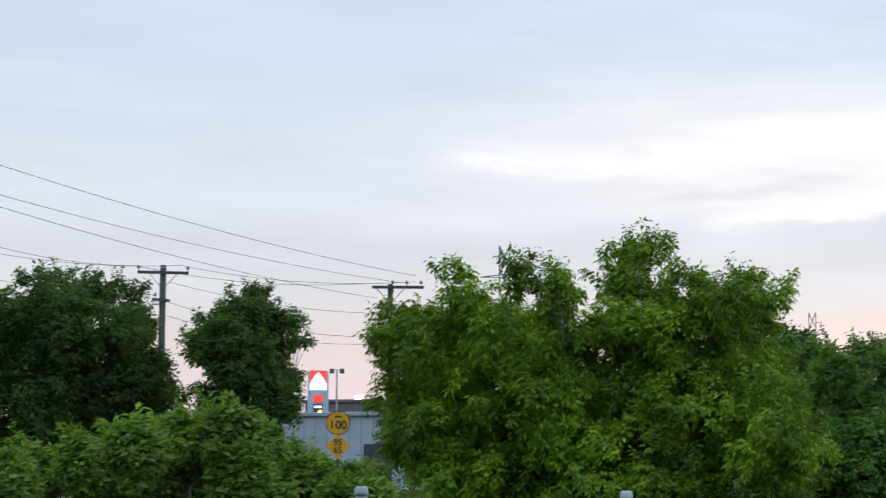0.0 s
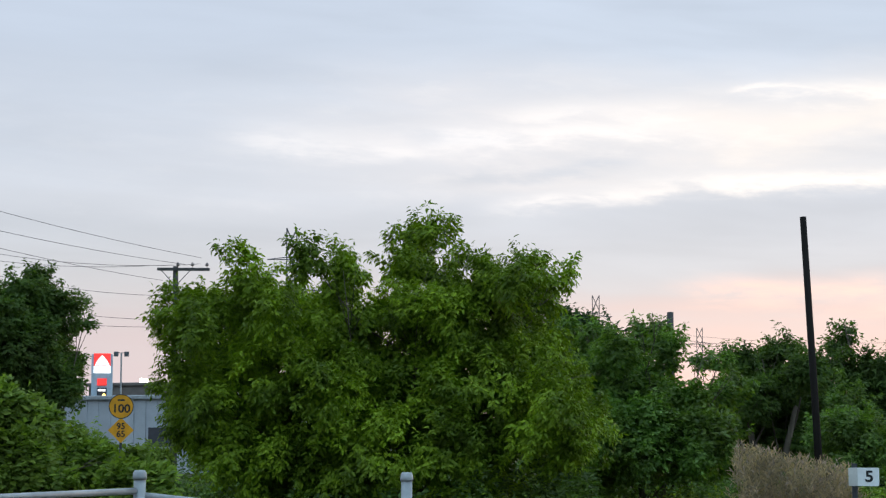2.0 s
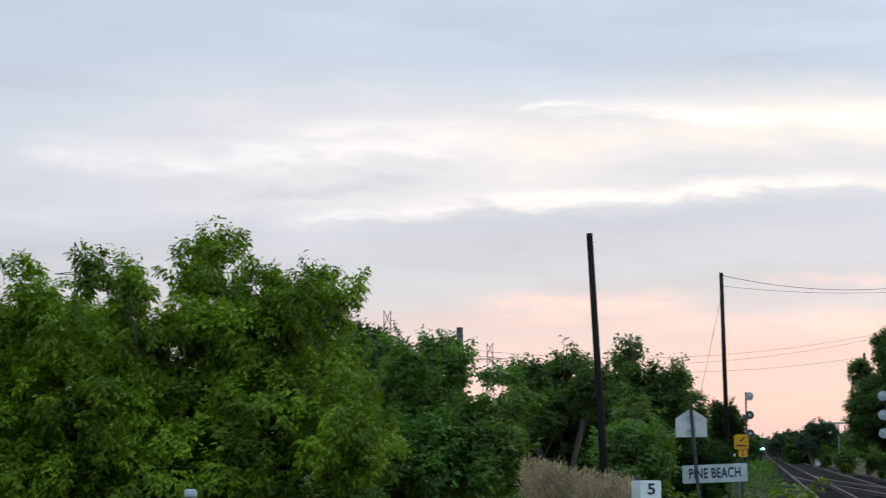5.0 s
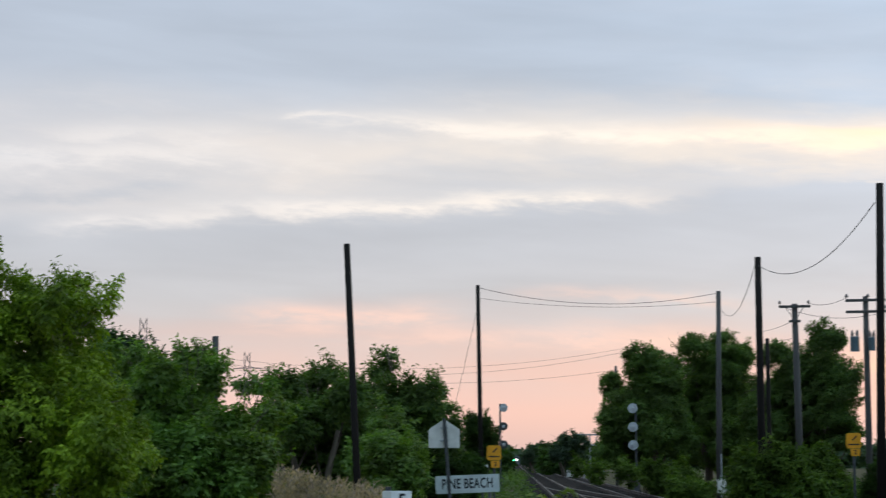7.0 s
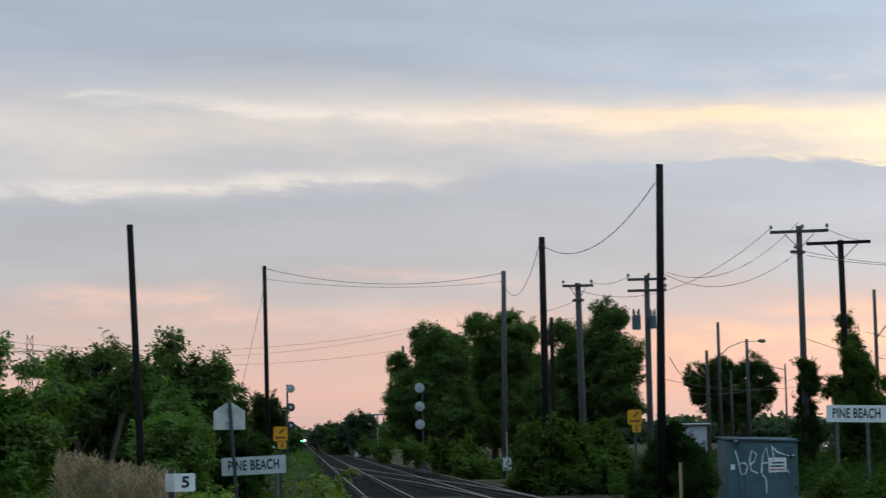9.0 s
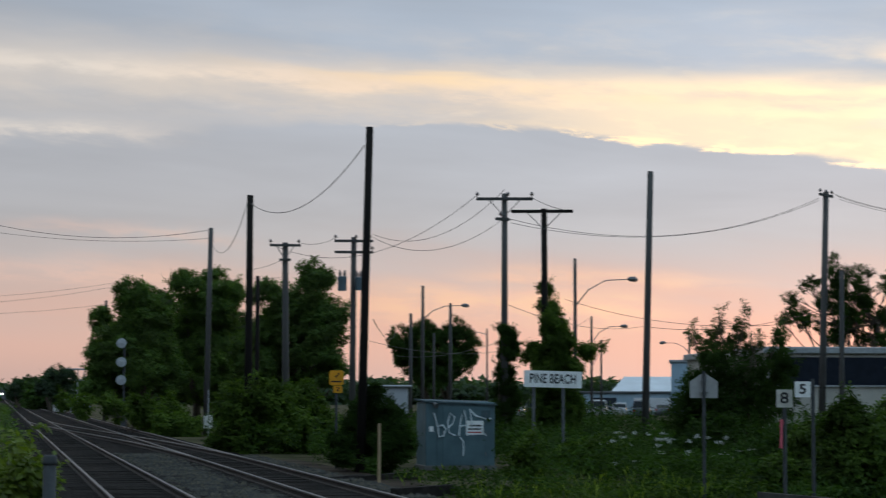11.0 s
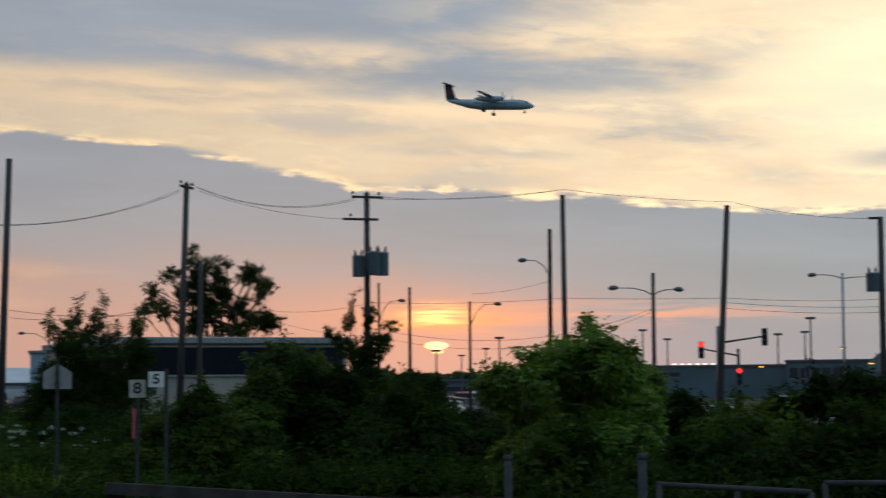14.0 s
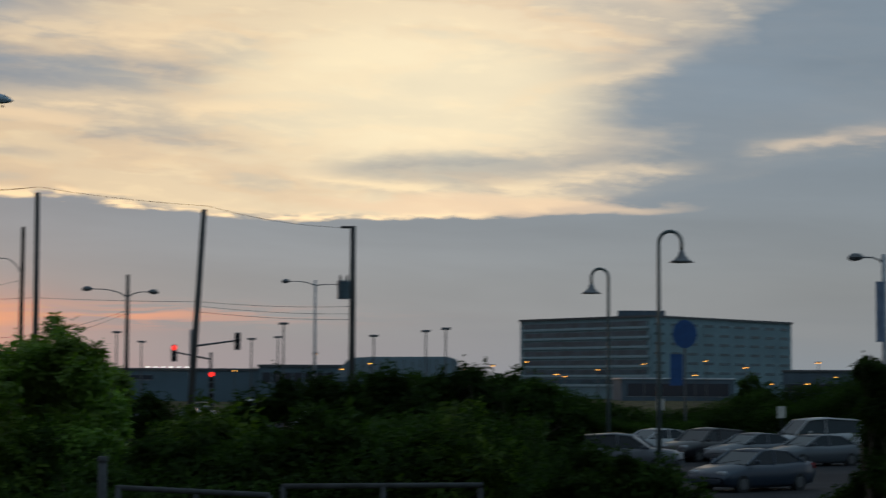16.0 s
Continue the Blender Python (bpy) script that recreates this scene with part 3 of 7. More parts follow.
def crown_points(blobs, count, deep, rnd, gap=-0.25, clump=0.7, leaf=0.14):
    """Points through ragged leafy masses; blobs are (across, height, radius)."""
    full = []
    for i, (u, z, r) in enumerate(blobs):
        for u2, z2, r2 in blobs[i + 1:]:
            if r > leaf * 3 and r2 > leaf * 3 and 0.6 * (r + r2) < math.hypot(u - u2, z - z2) < 1.05 * (r + r2):
                full.append(((u + u2) / 2, rnd.uniform(-0.5, 0.5) * deep, (z + z2) / 2 - 0.1 * (r + r2), 0.38 * (r + r2)))
    for u, z, r in blobs:
        dy = rnd.uniform(-0.5, 0.5) * deep
        if r < leaf * 2.4:
            full.append((u, dy, z, r))
            continue
        full.append((u, dy, z, r * 0.86))
        # smaller bunches on the skin of each mass
        for j in range(7):
            o = rnd.normal(0, 1, 3) + np.array([0, 0, 0.35])
            o /= np.linalg.norm(o)
            c = r * rnd.uniform(0.22, 0.42)
            full.append((u + o[0] * (r - c * 0.75), dy + o[1] * (r - c * 0.75), z + o[2] * (r - c * 0.75), c))
    w = np.array([b[3] ** 2 for b in full])
    w = w / w.sum()
    mean = float(np.mean([b[2] for b in blobs]))
    ks = rnd.normal(0, 1, (9, 3)) * np.array([1.0, 1.0, 1.9])
    ks *= (2 * math.pi / (clump * mean * rnd.uniform(0.8, 2.2, 9)) / np.linalg.norm(ks, axis=1))[:, None]
    ph = rnd.uniform(0, 6.283, 9)
    pts, outs = [], []
    for (u, dy, z, r), q in zip(full, w):
        m = max(14, int(count * q * 2.0))
        o = rnd.normal(0, 1, (m, 3))
        o /= np.linalg.norm(o, axis=1, keepdims=True)
        rad = rnd.random(m) ** 0.42
        rad = np.where(rnd.random(m) < 0.08, rnd.uniform(0.95, 1.12, m), rad)
        c = np.array([u, dy, z])
        p = c + o * (r * rad)[:, None]
        # clumps and gaps, thinning outwards
        n = np.sin(p @ ks.T + ph).mean(axis=1) * 2.2
        keep = n > gap + np.maximum(0.0, rad - 0.72) * 1.5 + rnd.normal(0, 0.12, m)
        p, o = p[keep], o[keep]
        pts.append(p)
        oo = o + np.array([0, 0, 0.25])
        outs.append(oo / (np.linalg.norm(oo, axis=1, keepdims=True) + 1e-9))
        # leafy wands that break the outline
        for j in range(2 if r > leaf * 3 else 1):
            d = rnd.normal(0, 1, 3) * np.array([0.75, 0.6, 0.35]) + np.array([0, 0, 0.75])
            d /= np.linalg.norm(d)
            k = int(rnd.integers(6, 13))
            t = r * 0.75 + np.linspace(0, 1, k) * leaf * rnd.uniform(1.6, 3.4)
            bend = rnd.normal(0, 0.10, 3)
            pts.append(c + d * t[:, None] + bend * ((t - t[0]) ** 2 / leaf * 0.25)[:, None] + rnd.normal(0, leaf * 0.10, (k, 3)))
            outs.append(np.tile(d, (k, 1)) + rnd.normal(0, 0.55, (k, 3)))
    outs = np.concatenate(outs)
    return np.concatenate(pts), outs / (np.linalg.norm(outs, axis=1, keepdims=True) + 1e-9)


def plant(name, x, y, az, blobs, mat, leaf, count, label, category, group="", deep=2.0, trunk=0.045, base=None, seed=1, per=6, droop=0.5, gap=-0.25, clump=0.7, slim=0.38, bark=None, stems=2):
    """A tree or shrub: tapered trunk, limbs to each mass, and a crown of leaf sprigs."""
    rnd = np.random.default_rng(seed)
    gz = ground_z(x, y) if base is None else base
    th = thing(name, x, y, gz, az, label, category, group)
    bl = [(u, z - gz - 0.06 * r, r * 0.92) for u, z, r in blobs]
    pts, outs = crown_points(bl, count * 3, deep, rnd, gap, clump, leaf)
    keep = pts[:, 2] > 0.02
    part("crown", leaf_mesh("crown", pts[keep], outs[keep], leaf, mat, rnd, per, droop, slim), mat, th)
    if trunk > 0:
        g = Geo()
        us = [b[0] for b in bl]
        cx, zmid = sum(us) / len(us), sum(b[1] for b in bl) / len(bl)
        heads = []
        for s in range(stems):
            off = (s - (stems - 1) / 2) * trunk * 5
            top = (cx + off * 2.2, rnd.uniform(-0.3, 0.3), zmid * 0.9)
            path = [(cx + off, 0, -0.1), (cx + off * 1.1 + trunk * 0.3, 0.05, zmid * 0.2), (cx + off * 1.5 - trunk * 0.4, 0.0, zmid * 0.5), top]
            g.tube(path, [trunk * 1.25, trunk, trunk * 0.8, trunk * 0.5], 9)
            heads.append(path)
        part("trunk", g, bark or BARK, th, smooth=True)
        for i, (u, z, r) in enumerate(bl):
            path = heads[i % stems]
            a = Vector(path[1 + (i // stems) % 3])
            b = Vector((u, rnd.uniform(-0.3, 0.3) * deep, z + r * 0.3))
            m = a.lerp(b, 0.5) + Vector((0, 0, -0.12 * (b - a).length))
            gl = Geo()
            gl.tube([a, m, b], [trunk * 0.30, trunk * 0.20, trunk * 0.07], 6)
            for j in range(3):
                e = b + Vector((rnd.normal(), rnd.normal(), abs(rnd.normal()) * 0.8)) * r * 0.6
                gl.tube([m.lerp(b, 0.6), e], [trunk * 0.09, trunk * 0.03], 5)
            part("limb", gl, bark or BARK, th, smooth=True)
    return th

plant("maple_tree", -10.73, 34.8, -17.07, [(-2.61, 5.17, 0.25), (-2.42, 4.78, 0.42), (-3.79, 4.16, 0.47), (-3.16, 4.25, 0.53), (-3.58, 3.53, 0.63), (-3.78, 2.69, 0.63), (-2.73, 4.06, 0.84), (-1.89, 4.52, 0.63), (-1.37, 5.05, 0.37), (-0.79, 5.32, 0.23), (-0.73, 4.84, 0.42), (-1.68, 3.85, 0.95), (-0.63, 4.07, 0.95), (0.42, 5.6, 0.32), (0.37, 5.05, 0.42), (0.94, 5.58, 0.32), (0.84, 4.84, 0.63), (1.62, 5.31, 0.32), (1.88, 4.73, 0.58), (2.71, 4.99, 0.42), (3.17, 4.83, 0.29), (2.91, 4.47, 0.53), (1.98, 4.07, 0.95), (0.63, 3.86, 1.05), (-2.51, 2.8, 0.95), (-1.15, 2.7, 1.16), (0.31, 2.5, 1.26), (1.76, 2.82, 1.16), (3, 3.24, 0.84), (2.89, 2.21, 1.05), (3.81, 2.01, 0.63), (1.45, 1.68, 1.16), (-0.63, 1.46, 1.05), (-2.19, 1.55, 1.05), (-3.35, 1.96, 0.74), (3.51, 2.83, 0.53)], LEAF_BRIGHT, 0.12, 10500,
      "leafy green ash-leaved maple tree with drooping leaves behind a chain-link fence", "tree", deep=4.0, trunk=0.07, seed=2, per=7, droop=0.8, stems=3, slim=0.32, gap=-0.26, clump=0.7)
plant("broadleaf_tree", -40.45, 63.65, -32.5, [(-0.69, 8.39, 0.77), (-1.52, 7.94, 0.88), (0.39, 7.76, 0.99), (1.77, 7.78, 0.88), (2.54, 6.93, 0.88), (-2.33, 7.06, 0.88), (-0.43, 6.45, 1.75), (1.71, 5.83, 1.53), (-2.08, 5.35, 1.53), (3.22, 4.99, 0.88), (3.88, 4.13, 0.66), (0.05, 4.31, 1.97), (2.39, 3.9, 1.53), (-2.24, 3.43, 1.75), (0.3, 2.6, 1.75), (-4, 7.03, 1.31), (-4.34, 4.47, 1.97)], LEAF_ELM, 0.2, 4200,
      "tall dark green broadleaf tree among roadside shrubs", "tree", deep=5, trunk=0.22, seed=3)
plant("broadleaf_tree", -33.31, 64.3, -27.42, [(0.29, 7.62, 0.63), (-0.64, 6.98, 0.84), (0.62, 6.58, 1.16), (-1.04, 5.93, 1.05), (-1.67, 6.76, 0.42), (-1.86, 5.71, 0.53), (1.66, 7.01, 0.38), (1.98, 6.17, 0.32), (-0.19, 4.89, 1.37), (0.86, 4.48, 1.26), (-0.79, 3.64, 1.16), (1.29, 3.65, 0.84), (0.05, 3.23, 1.05), (-1.42, 4.05, 0.53)], LEAF_ELM, 0.19, 3000,
      "dark green broadleaf tree with feathery outer twigs", "tree", deep=4, trunk=0.18, seed=4)
plant("sumac_shrub", -14.43, 26.78, -28.41, [(-2.68, 1.58, 0.35), (-1.93, 1.67, 0.39), (-1.08, 1.93, 0.39), (-0.4, 2.1, 0.39), (0.2, 2.19, 0.39), (0.63, 2.02, 0.35), (1.24, 1.61, 0.3), (-1.5, 1.33, 0.53), (-0.48, 1.42, 0.53), (0.47, 1.42, 0.53), (1.59, 1.51, 0.22), (1.42, 1.25, 0.39), (1.94, 1.21, 0.31), (-3.01, 1.41, 0.44), (2.29, 1.17, 0.31)], LEAF_SUMAC, 0.14, 3600,
      "spreading light green sumac shrub below the trees", "shrub", deep=3, seed=5, droop=0.15, gap=-0.4)
plant("roadside_shrub", -24.08, 52.67, -24.59, [(-1.46, 1.73, 0.37), (-0.79, 1.48, 0.44), (0.29, 1.24, 0.37), (0.71, 1.49, 0.25), (-0.28, 0.91, 0.59), (0.88, 0.99, 0.5)], LEAF_SUMAC, 0.14, 900, "small green shrub beside the speed sign", "shrub", deep=2, seed=6)
plant("vine_thicket", -7.71, 45.78, -9.57, [(-1.94, 4.47, 0.3), (-1.34, 4.27, 0.38), (-0.67, 3.86, 0.51), (0, 4.26, 0.43), (0.4, 4.52, 0.24), (0.6, 3.92, 0.43), (1.47, 3.85, 0.24), (1.81, 3.78, 0.24), (2.07, 3.24, 0.3), (0.13, 3.25, 0.74), (-0.94, 2.99, 0.94), (0.93, 2.65, 0.54), (1.87, 2.71, 0.54), (-0.15, 1.92, 1.07), (1.19, 1.78, 0.87), (-1.35, 1.53, 1.07), (1.85, 1.38, 0.54), (-2.55, 2.47, 0.81)], LEAF_MID, 0.14, 4200,
      "thicket of vines grown over shrubs and an old pole", "thicket", deep=4, trunk=0.08, seed=7, stems=2, gap=-0.32)
plant("distant_tree", -19.12, 93.48, -11.57, [(-0.69, 7.21, 0.83), (0.55, 7.2, 0.69), (1.66, 6.36, 0.83), (-0.28, 5.82, 1.11)], LEAF_HAZED, 0.3, 700, "grey-green tree behind the thicket", "tree", deep=4, trunk=0.2, seed=8, gap=-0.32)
plant("dark_hedgerow_tree", -7.24, 72.06, -5.72, [(-1.28, 4.41, 0.74), (-0.43, 4.62, 0.74), (0.4, 4.71, 0.84), (1.13, 4.18, 0.84), (-0.45, 2.94, 1.68), (1.01, 2.72, 1.47), (-1.71, 2.74, 1.05), (0.16, 1.48, 1.47)], LEAF_ELM, 0.19, 2800, "dark dense tree in the railway hedgerow", "tree", deep=4, trunk=0.16, seed=9, gap=-0.32)
plant("dark_hedgerow_tree", -4.44, 78.29, -3.22, [(-0.8, 5.5, 0.57), (-0.64, 6.22, 0.32), (-1.16, 4.14, 1.03), (-0.14, 4.58, 0.91), (0.87, 4.35, 0.82), (1.44, 4.91, 0.32), (1.76, 3.78, 0.46), (0.4, 3.22, 1.25), (-0.51, 2.11, 1.59), (1.28, 1.87, 1.25), (1.75, 2.77, 0.68)], LEAF_ELM, 0.19, 2600, "dark tree with thin upright twigs beside the railway", "tree", deep=4, trunk=0.16, seed=10, gap=-0.32)
plant("green_shrub", -3.74, 58.3, -3.64, [(0.05, 2.89, 0.64), (-0.3, 1.89, 0.85), (0.62, 1.72, 0.76), (-0.8, 1.89, 0.51), (0.19, 0.88, 1.02)], LEAF_MID, 0.15, 1300, "fresh green shrub in front of dark trees", "shrub", deep=2.5, seed=11)
plant("hedgerow_shrub", -2.11, 62.38, -1.9, [(-0.78, 1.52, 0.63), (0.11, 1.52, 0.54), (0.82, 1.6, 0.45), (-0.61, 0.63, 0.72), (0.45, 0.45, 0.72)], LEAF_SHADED, 0.15, 900, "low dark shrub behind the station sign", "shrub", deep=2.5, seed=12, gap=-0.32)
plant("round_tree", -2.65, 150.39, -0.99, [(-0.11, 4.41, 1.23), (0.73, 3.54, 1.05), (-0.78, 3.21, 0.88), (-0.05, 2.69, 1.31)], LEAF_SHADED, 0.22, 1400, "small rounded tree near the signal", "tree", deep=4, trunk=0.2, seed=13, gap=-0.32)
plant("tall_tree", 9.36, 150.12, 3.54, [(-1.81, 7.75, 0.96), (0.6, 9.5, 1.58), (-1.05, 4.95, 1.75), (1.49, 6.69, 2.63), (2.75, 8.86, 1.31), (0.46, 3.23, 2.63), (-2.08, 2.8, 1.31), (3.02, 3.67, 2.19), (-0.42, 5.81, 2.41), (1.73, 4.53, 2.63)], LEAF_ELM, 0.22, 8000, "tall dark tree at the edge of the railway", "tree", "trees behind the poles", 7, 0.3, seed=14, gap=-0.45)
plant("tall_tree", 15.7, 157.64, 5.67, [(-1.18, 10.85, 1.38), (1.09, 11.1, 1.29), (2.69, 10.19, 1.15), (-0.01, 7.88, 3), (3.18, 6.98, 2.08), (-0.88, 3.77, 2.77), (2.31, 2.86, 2.31), (0.92, 5.6, 3), (-2.26, 6.5, 2.08), (1.34, 8.8, 2.08)], LEAF_ELM, 0.22, 8000, "tall dark tree at the edge of the railway", "tree", "trees behind the poles", 7, 0.3, seed=15, gap=-0.45)
plant("tall_tree", 22.65, 148.7, 8.65, [(-2.63, 9.35, 1.53), (1.06, 10.91, 1.58), (2.82, 8.5, 1.1), (-0.44, 7.62, 2.63), (3.05, 6.32, 0.61), (-3.46, 4.99, 2.63), (1.32, 4.57, 2.19), (3.07, 3.7, 0.96), (-1.27, 2.39, 2.19), (-1.74, 6.3, 2.63), (1.3, 7.19, 2.41), (0.42, 8.93, 1.97)], LEAF_ELM, 0.22, 8000, "tall dark tree behind the utility poles", "tree", "trees behind the poles", 7, 0.3, seed=16, gap=-0.45)
plant("round_tree", 38.18, 171.22, 12.57, [(-2.71, 7.07, 1.53), (-0.26, 7.59, 1.64), (2.3, 7.7, 1.53), (3.73, 6.33, 0.92), (0.26, 5.55, 2.3), (-2.29, 5.29, 1.43), (2.81, 5.05, 1.28), (0.26, 4.02, 2.04)], LEAF_SHADED, 0.19, 4200, "round dark tree far behind the signal hut", "tree", deep=6, trunk=0.3, seed=17, gap=-0.32)
plant("trackside_shrub", 10.7, 77.68, 7.82, [(-1.55, 1.47, 0.73), (0.02, 1.81, 0.82), (1.38, 1.59, 0.87), (-1.09, 0.35, 0.91), (0.48, 0.35, 1.03), (2.06, 0.57, 0.87), (-1.99, -0.1, 0.57), (1.39, -0.1, 0.68)], LEAF_OLIVE, 0.18, 2000, "green shrub mass beside the track", "shrub", deep=4, seed=18)
plant("trackside_shrub", 8.45, 110.09, 4.36, [(-0.58, 1.14, 0.8), (0.99, 0.82, 0.96), (-2.14, 1.14, 0.71), (1.94, 0.03, 0.96), (-3.7, 1.36, 0.51), (-4.94, 1.55, 0.39), (0.06, 0.04, 0.8)], LEAF_OLIVE, 0.22, 1200, "low shrubs along the track edge", "shrub", deep=5, seed=19)
plant("juniper_bush", 10.98, 57.38, 10.81, [(-0.33, 1.5, 0.41), (0.09, 1.93, 0.37), (0.52, 1.34, 0.51), (-0.32, 0.92, 0.85), (0.69, 0.58, 0.59), (-0.83, 0.41, 0.59), (0.02, 0.25, 0.85), (0.94, 0.41, 0.37)], LEAF_SHADED, 0.09, 3600, "dense dark juniper-like bush round a pole's foot", "bush", deep=2.5, seed=20, droop=0.1, gap=-0.32)
plant("vine_column", 21.77, 82.6, 14.78, [(0, 4.67, 0.4), (0.07, 3.93, 0.5), (-0.1, 2.94, 0.5), (0, 1.95, 0.7), (-0.42, 0.96, 0.74)], LEAF_SHADED, 0.11, 2400, "dark vine climbing a grey utility pole", "vine", "vines on poles", 0.8, seed=21, gap=-0.4)
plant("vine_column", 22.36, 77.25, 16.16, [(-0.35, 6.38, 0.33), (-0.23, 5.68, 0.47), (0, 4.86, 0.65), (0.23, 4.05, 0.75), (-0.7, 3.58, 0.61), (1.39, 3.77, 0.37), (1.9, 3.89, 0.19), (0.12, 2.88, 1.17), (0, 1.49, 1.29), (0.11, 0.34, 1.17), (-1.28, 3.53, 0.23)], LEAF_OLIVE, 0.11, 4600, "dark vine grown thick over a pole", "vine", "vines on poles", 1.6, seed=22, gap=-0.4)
plant("lilac_bush", 21.87, 56.32, 21.29, [(-1.17, 4.12, 0.16), (-1.06, 3.86, 0.19), (-0.89, 3.55, 0.23), (-0.69, 3.21, 0.28), (-0.3, 4.52, 0.16), (-0.31, 4.21, 0.19), (-0.34, 3.86, 0.23), (-0.34, 3.48, 0.28), (0.55, 4.56, 0.16), (0.45, 4.25, 0.19), (0.31, 3.9, 0.23), (0.17, 3.52, 0.28), (0.99, 3.73, 0.16), (0.82, 3.38, 0.23), (1.54, 4, 0.18), (1.54, 3.69, 0.23), (1.45, 3.26, 0.32), (-0.35, 2.83, 0.6), (0.59, 2.83, 0.63), (1.61, 2.74, 0.46), (-0.87, 2.05, 0.79), (0.5, 1.88, 0.96), (-1.39, 1.35, 0.79), (-0.19, 0.84, 1.05), (1.52, 1.89, 0.7)], LEAF_SHADED, 0.085, 4200, "dark upright bush with bare-topped branches", "bush", deep=3, trunk=0.06, seed=23, stems=3, gap=-0.15, clump=0.7)
oc = random.Random(9)
dome = []
for k in range(90):
    q, w = math.pi * (0.04 + 0.92 * oc.random()), oc.random() ** 0.45
    dome.append((-0.3 + 4.5 * w * math.cos(q), 5.2 + 5.2 * w * math.sin(q) * oc.uniform(0.85, 1.0) - 0.3 * abs(math.cos(q)), oc.uniform(0.3, 0.52)))
plant("open_crowned_tree", 50.85, 109.15, 24.99, dome, LEAF_SHADED, 0.11, 3000, "open-crowned tree standing dark against the sunset", "tree", deep=5, trunk=0.22, seed=24, gap=0.02, clump=0.75)
plant("vine_column", 51.11, 91.05, 29.28, [(-0.65, 6.86, 0.2), (-0.7, 6.35, 0.2), (-0.85, 5.8, 0.24), (0.2, 5.2, 0.3), (0.95, 5.2, 0.24), (-1.55, 4.3, 0.3), (0.1, 4.4, 0.4), (-0.9, 5.2, 0.43), (0.25, 5.8, 0.43), (-0.9, 3.85, 0.73), (0.9, 4.13, 0.67), (0, 3.24, 1.03), (1.51, 5.04, 0.3), (-1.92, 4.76, 0.27), (0.3, 2.03, 1.22)], LEAF_SHADED, 0.10, 2600, "loose vine climbing the transformer pole", "vine", "vines on poles", 1.2, seed=25, gap=-0.05, clump=0.5)
plant("thicket_shrub", 16.95, 36.7, 24.83, [(-0.11, 1.27, 0.58), (-0.8, 0.91, 0.64), (0.59, 0.76, 0.76), (1.28, 1.57, 0.58), (-1.49, 0.27, 0.58), (-0.45, 0.17, 0.7), (0.82, 0.07, 0.7)], LEAF_OLIVE, 0.13, 2600, "tangled green thicket beside the road", "shrub", "roadside thicket", 3, seed=26, gap=-0.32)
plant("thicket_shrub", 20.28, 37.26, 28.63, [(-0.72, 1.93, 0.49), (0, 1.82, 0.44), (-0.48, 1.09, 0.8), (0.48, 1.46, 0.49), (0.72, 0.74, 0.74), (1.32, 1.47, 0.37), (1.91, 1, 0.55), (0, 0.01, 0.74), (1.32, 0.03, 0.74), (2.39, 0.53, 0.67), (1.08, 1.95, 0.17)], LEAF_SHADED, 0.13, 3000, "tangled dark green thicket beside the road", "shrub", "roadside thicket", 3, seed=27, gap=-0.32)
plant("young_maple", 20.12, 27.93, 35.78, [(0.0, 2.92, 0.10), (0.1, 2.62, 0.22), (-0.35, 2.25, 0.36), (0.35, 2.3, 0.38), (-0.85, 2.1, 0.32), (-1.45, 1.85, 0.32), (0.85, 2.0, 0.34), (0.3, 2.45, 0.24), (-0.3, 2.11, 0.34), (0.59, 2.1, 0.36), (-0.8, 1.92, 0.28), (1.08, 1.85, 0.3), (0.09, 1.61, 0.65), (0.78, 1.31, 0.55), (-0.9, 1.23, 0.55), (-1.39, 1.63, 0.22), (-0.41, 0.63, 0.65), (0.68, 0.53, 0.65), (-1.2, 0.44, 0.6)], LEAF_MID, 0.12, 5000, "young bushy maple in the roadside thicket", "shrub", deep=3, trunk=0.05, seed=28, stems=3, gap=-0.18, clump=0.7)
plant("thicket_shrub", 24.13, 29.89, 38.95, [(-0.29, 1.29, 0.38), (0.31, 0.82, 0.38), (-0.02, 0.63, 0.55), (0.86, 0.6, 0.39), (0.96, 0.24, 0.67), (-0.25, -0.08, 0.67)], LEAF_SHADED, 0.12, 2000, "dark thicket behind a pipe fence", "shrub", "roadside thicket", 3, seed=29, gap=-0.32)
plant("thicket_shrub", 26.44, 27.87, 43.58, [(-0.77, 1.61, 0.38), (-1.44, 1.17, 0.5), (-0.12, 1.61, 0.44), (0.63, 1.55, 0.44), (-1.01, 0.57, 0.72), (0.3, 0.68, 0.83), (-0.37, -0.19, 0.78)], LEAF_SHADED, 0.12, 2600, "dark thicket behind a pipe fence", "shrub", "roadside thicket", 3, seed=30, gap=-0.32)
plant("thicket_shrub", 26.91, 24.54, 47.64, [(-1.36, 1.75, 0.42), (-0.62, 1.75, 0.4), (0.11, 1.86, 0.38), (0.74, 1.81, 0.38), (1.3, 1.6, 0.34), (1.85, 1.15, 0.36), (-0.83, 0.91, 0.84), (0.64, 0.82, 0.84), (1.8, 0.5, 0.5), (2.4, 0.1, 0.35), (1.27, 0.1, 0.63)], LEAF_SHADED, 0.12, 3000, "dark thicket above the car park", "shrub", "roadside thicket", 3, seed=31, gap=-0.32)
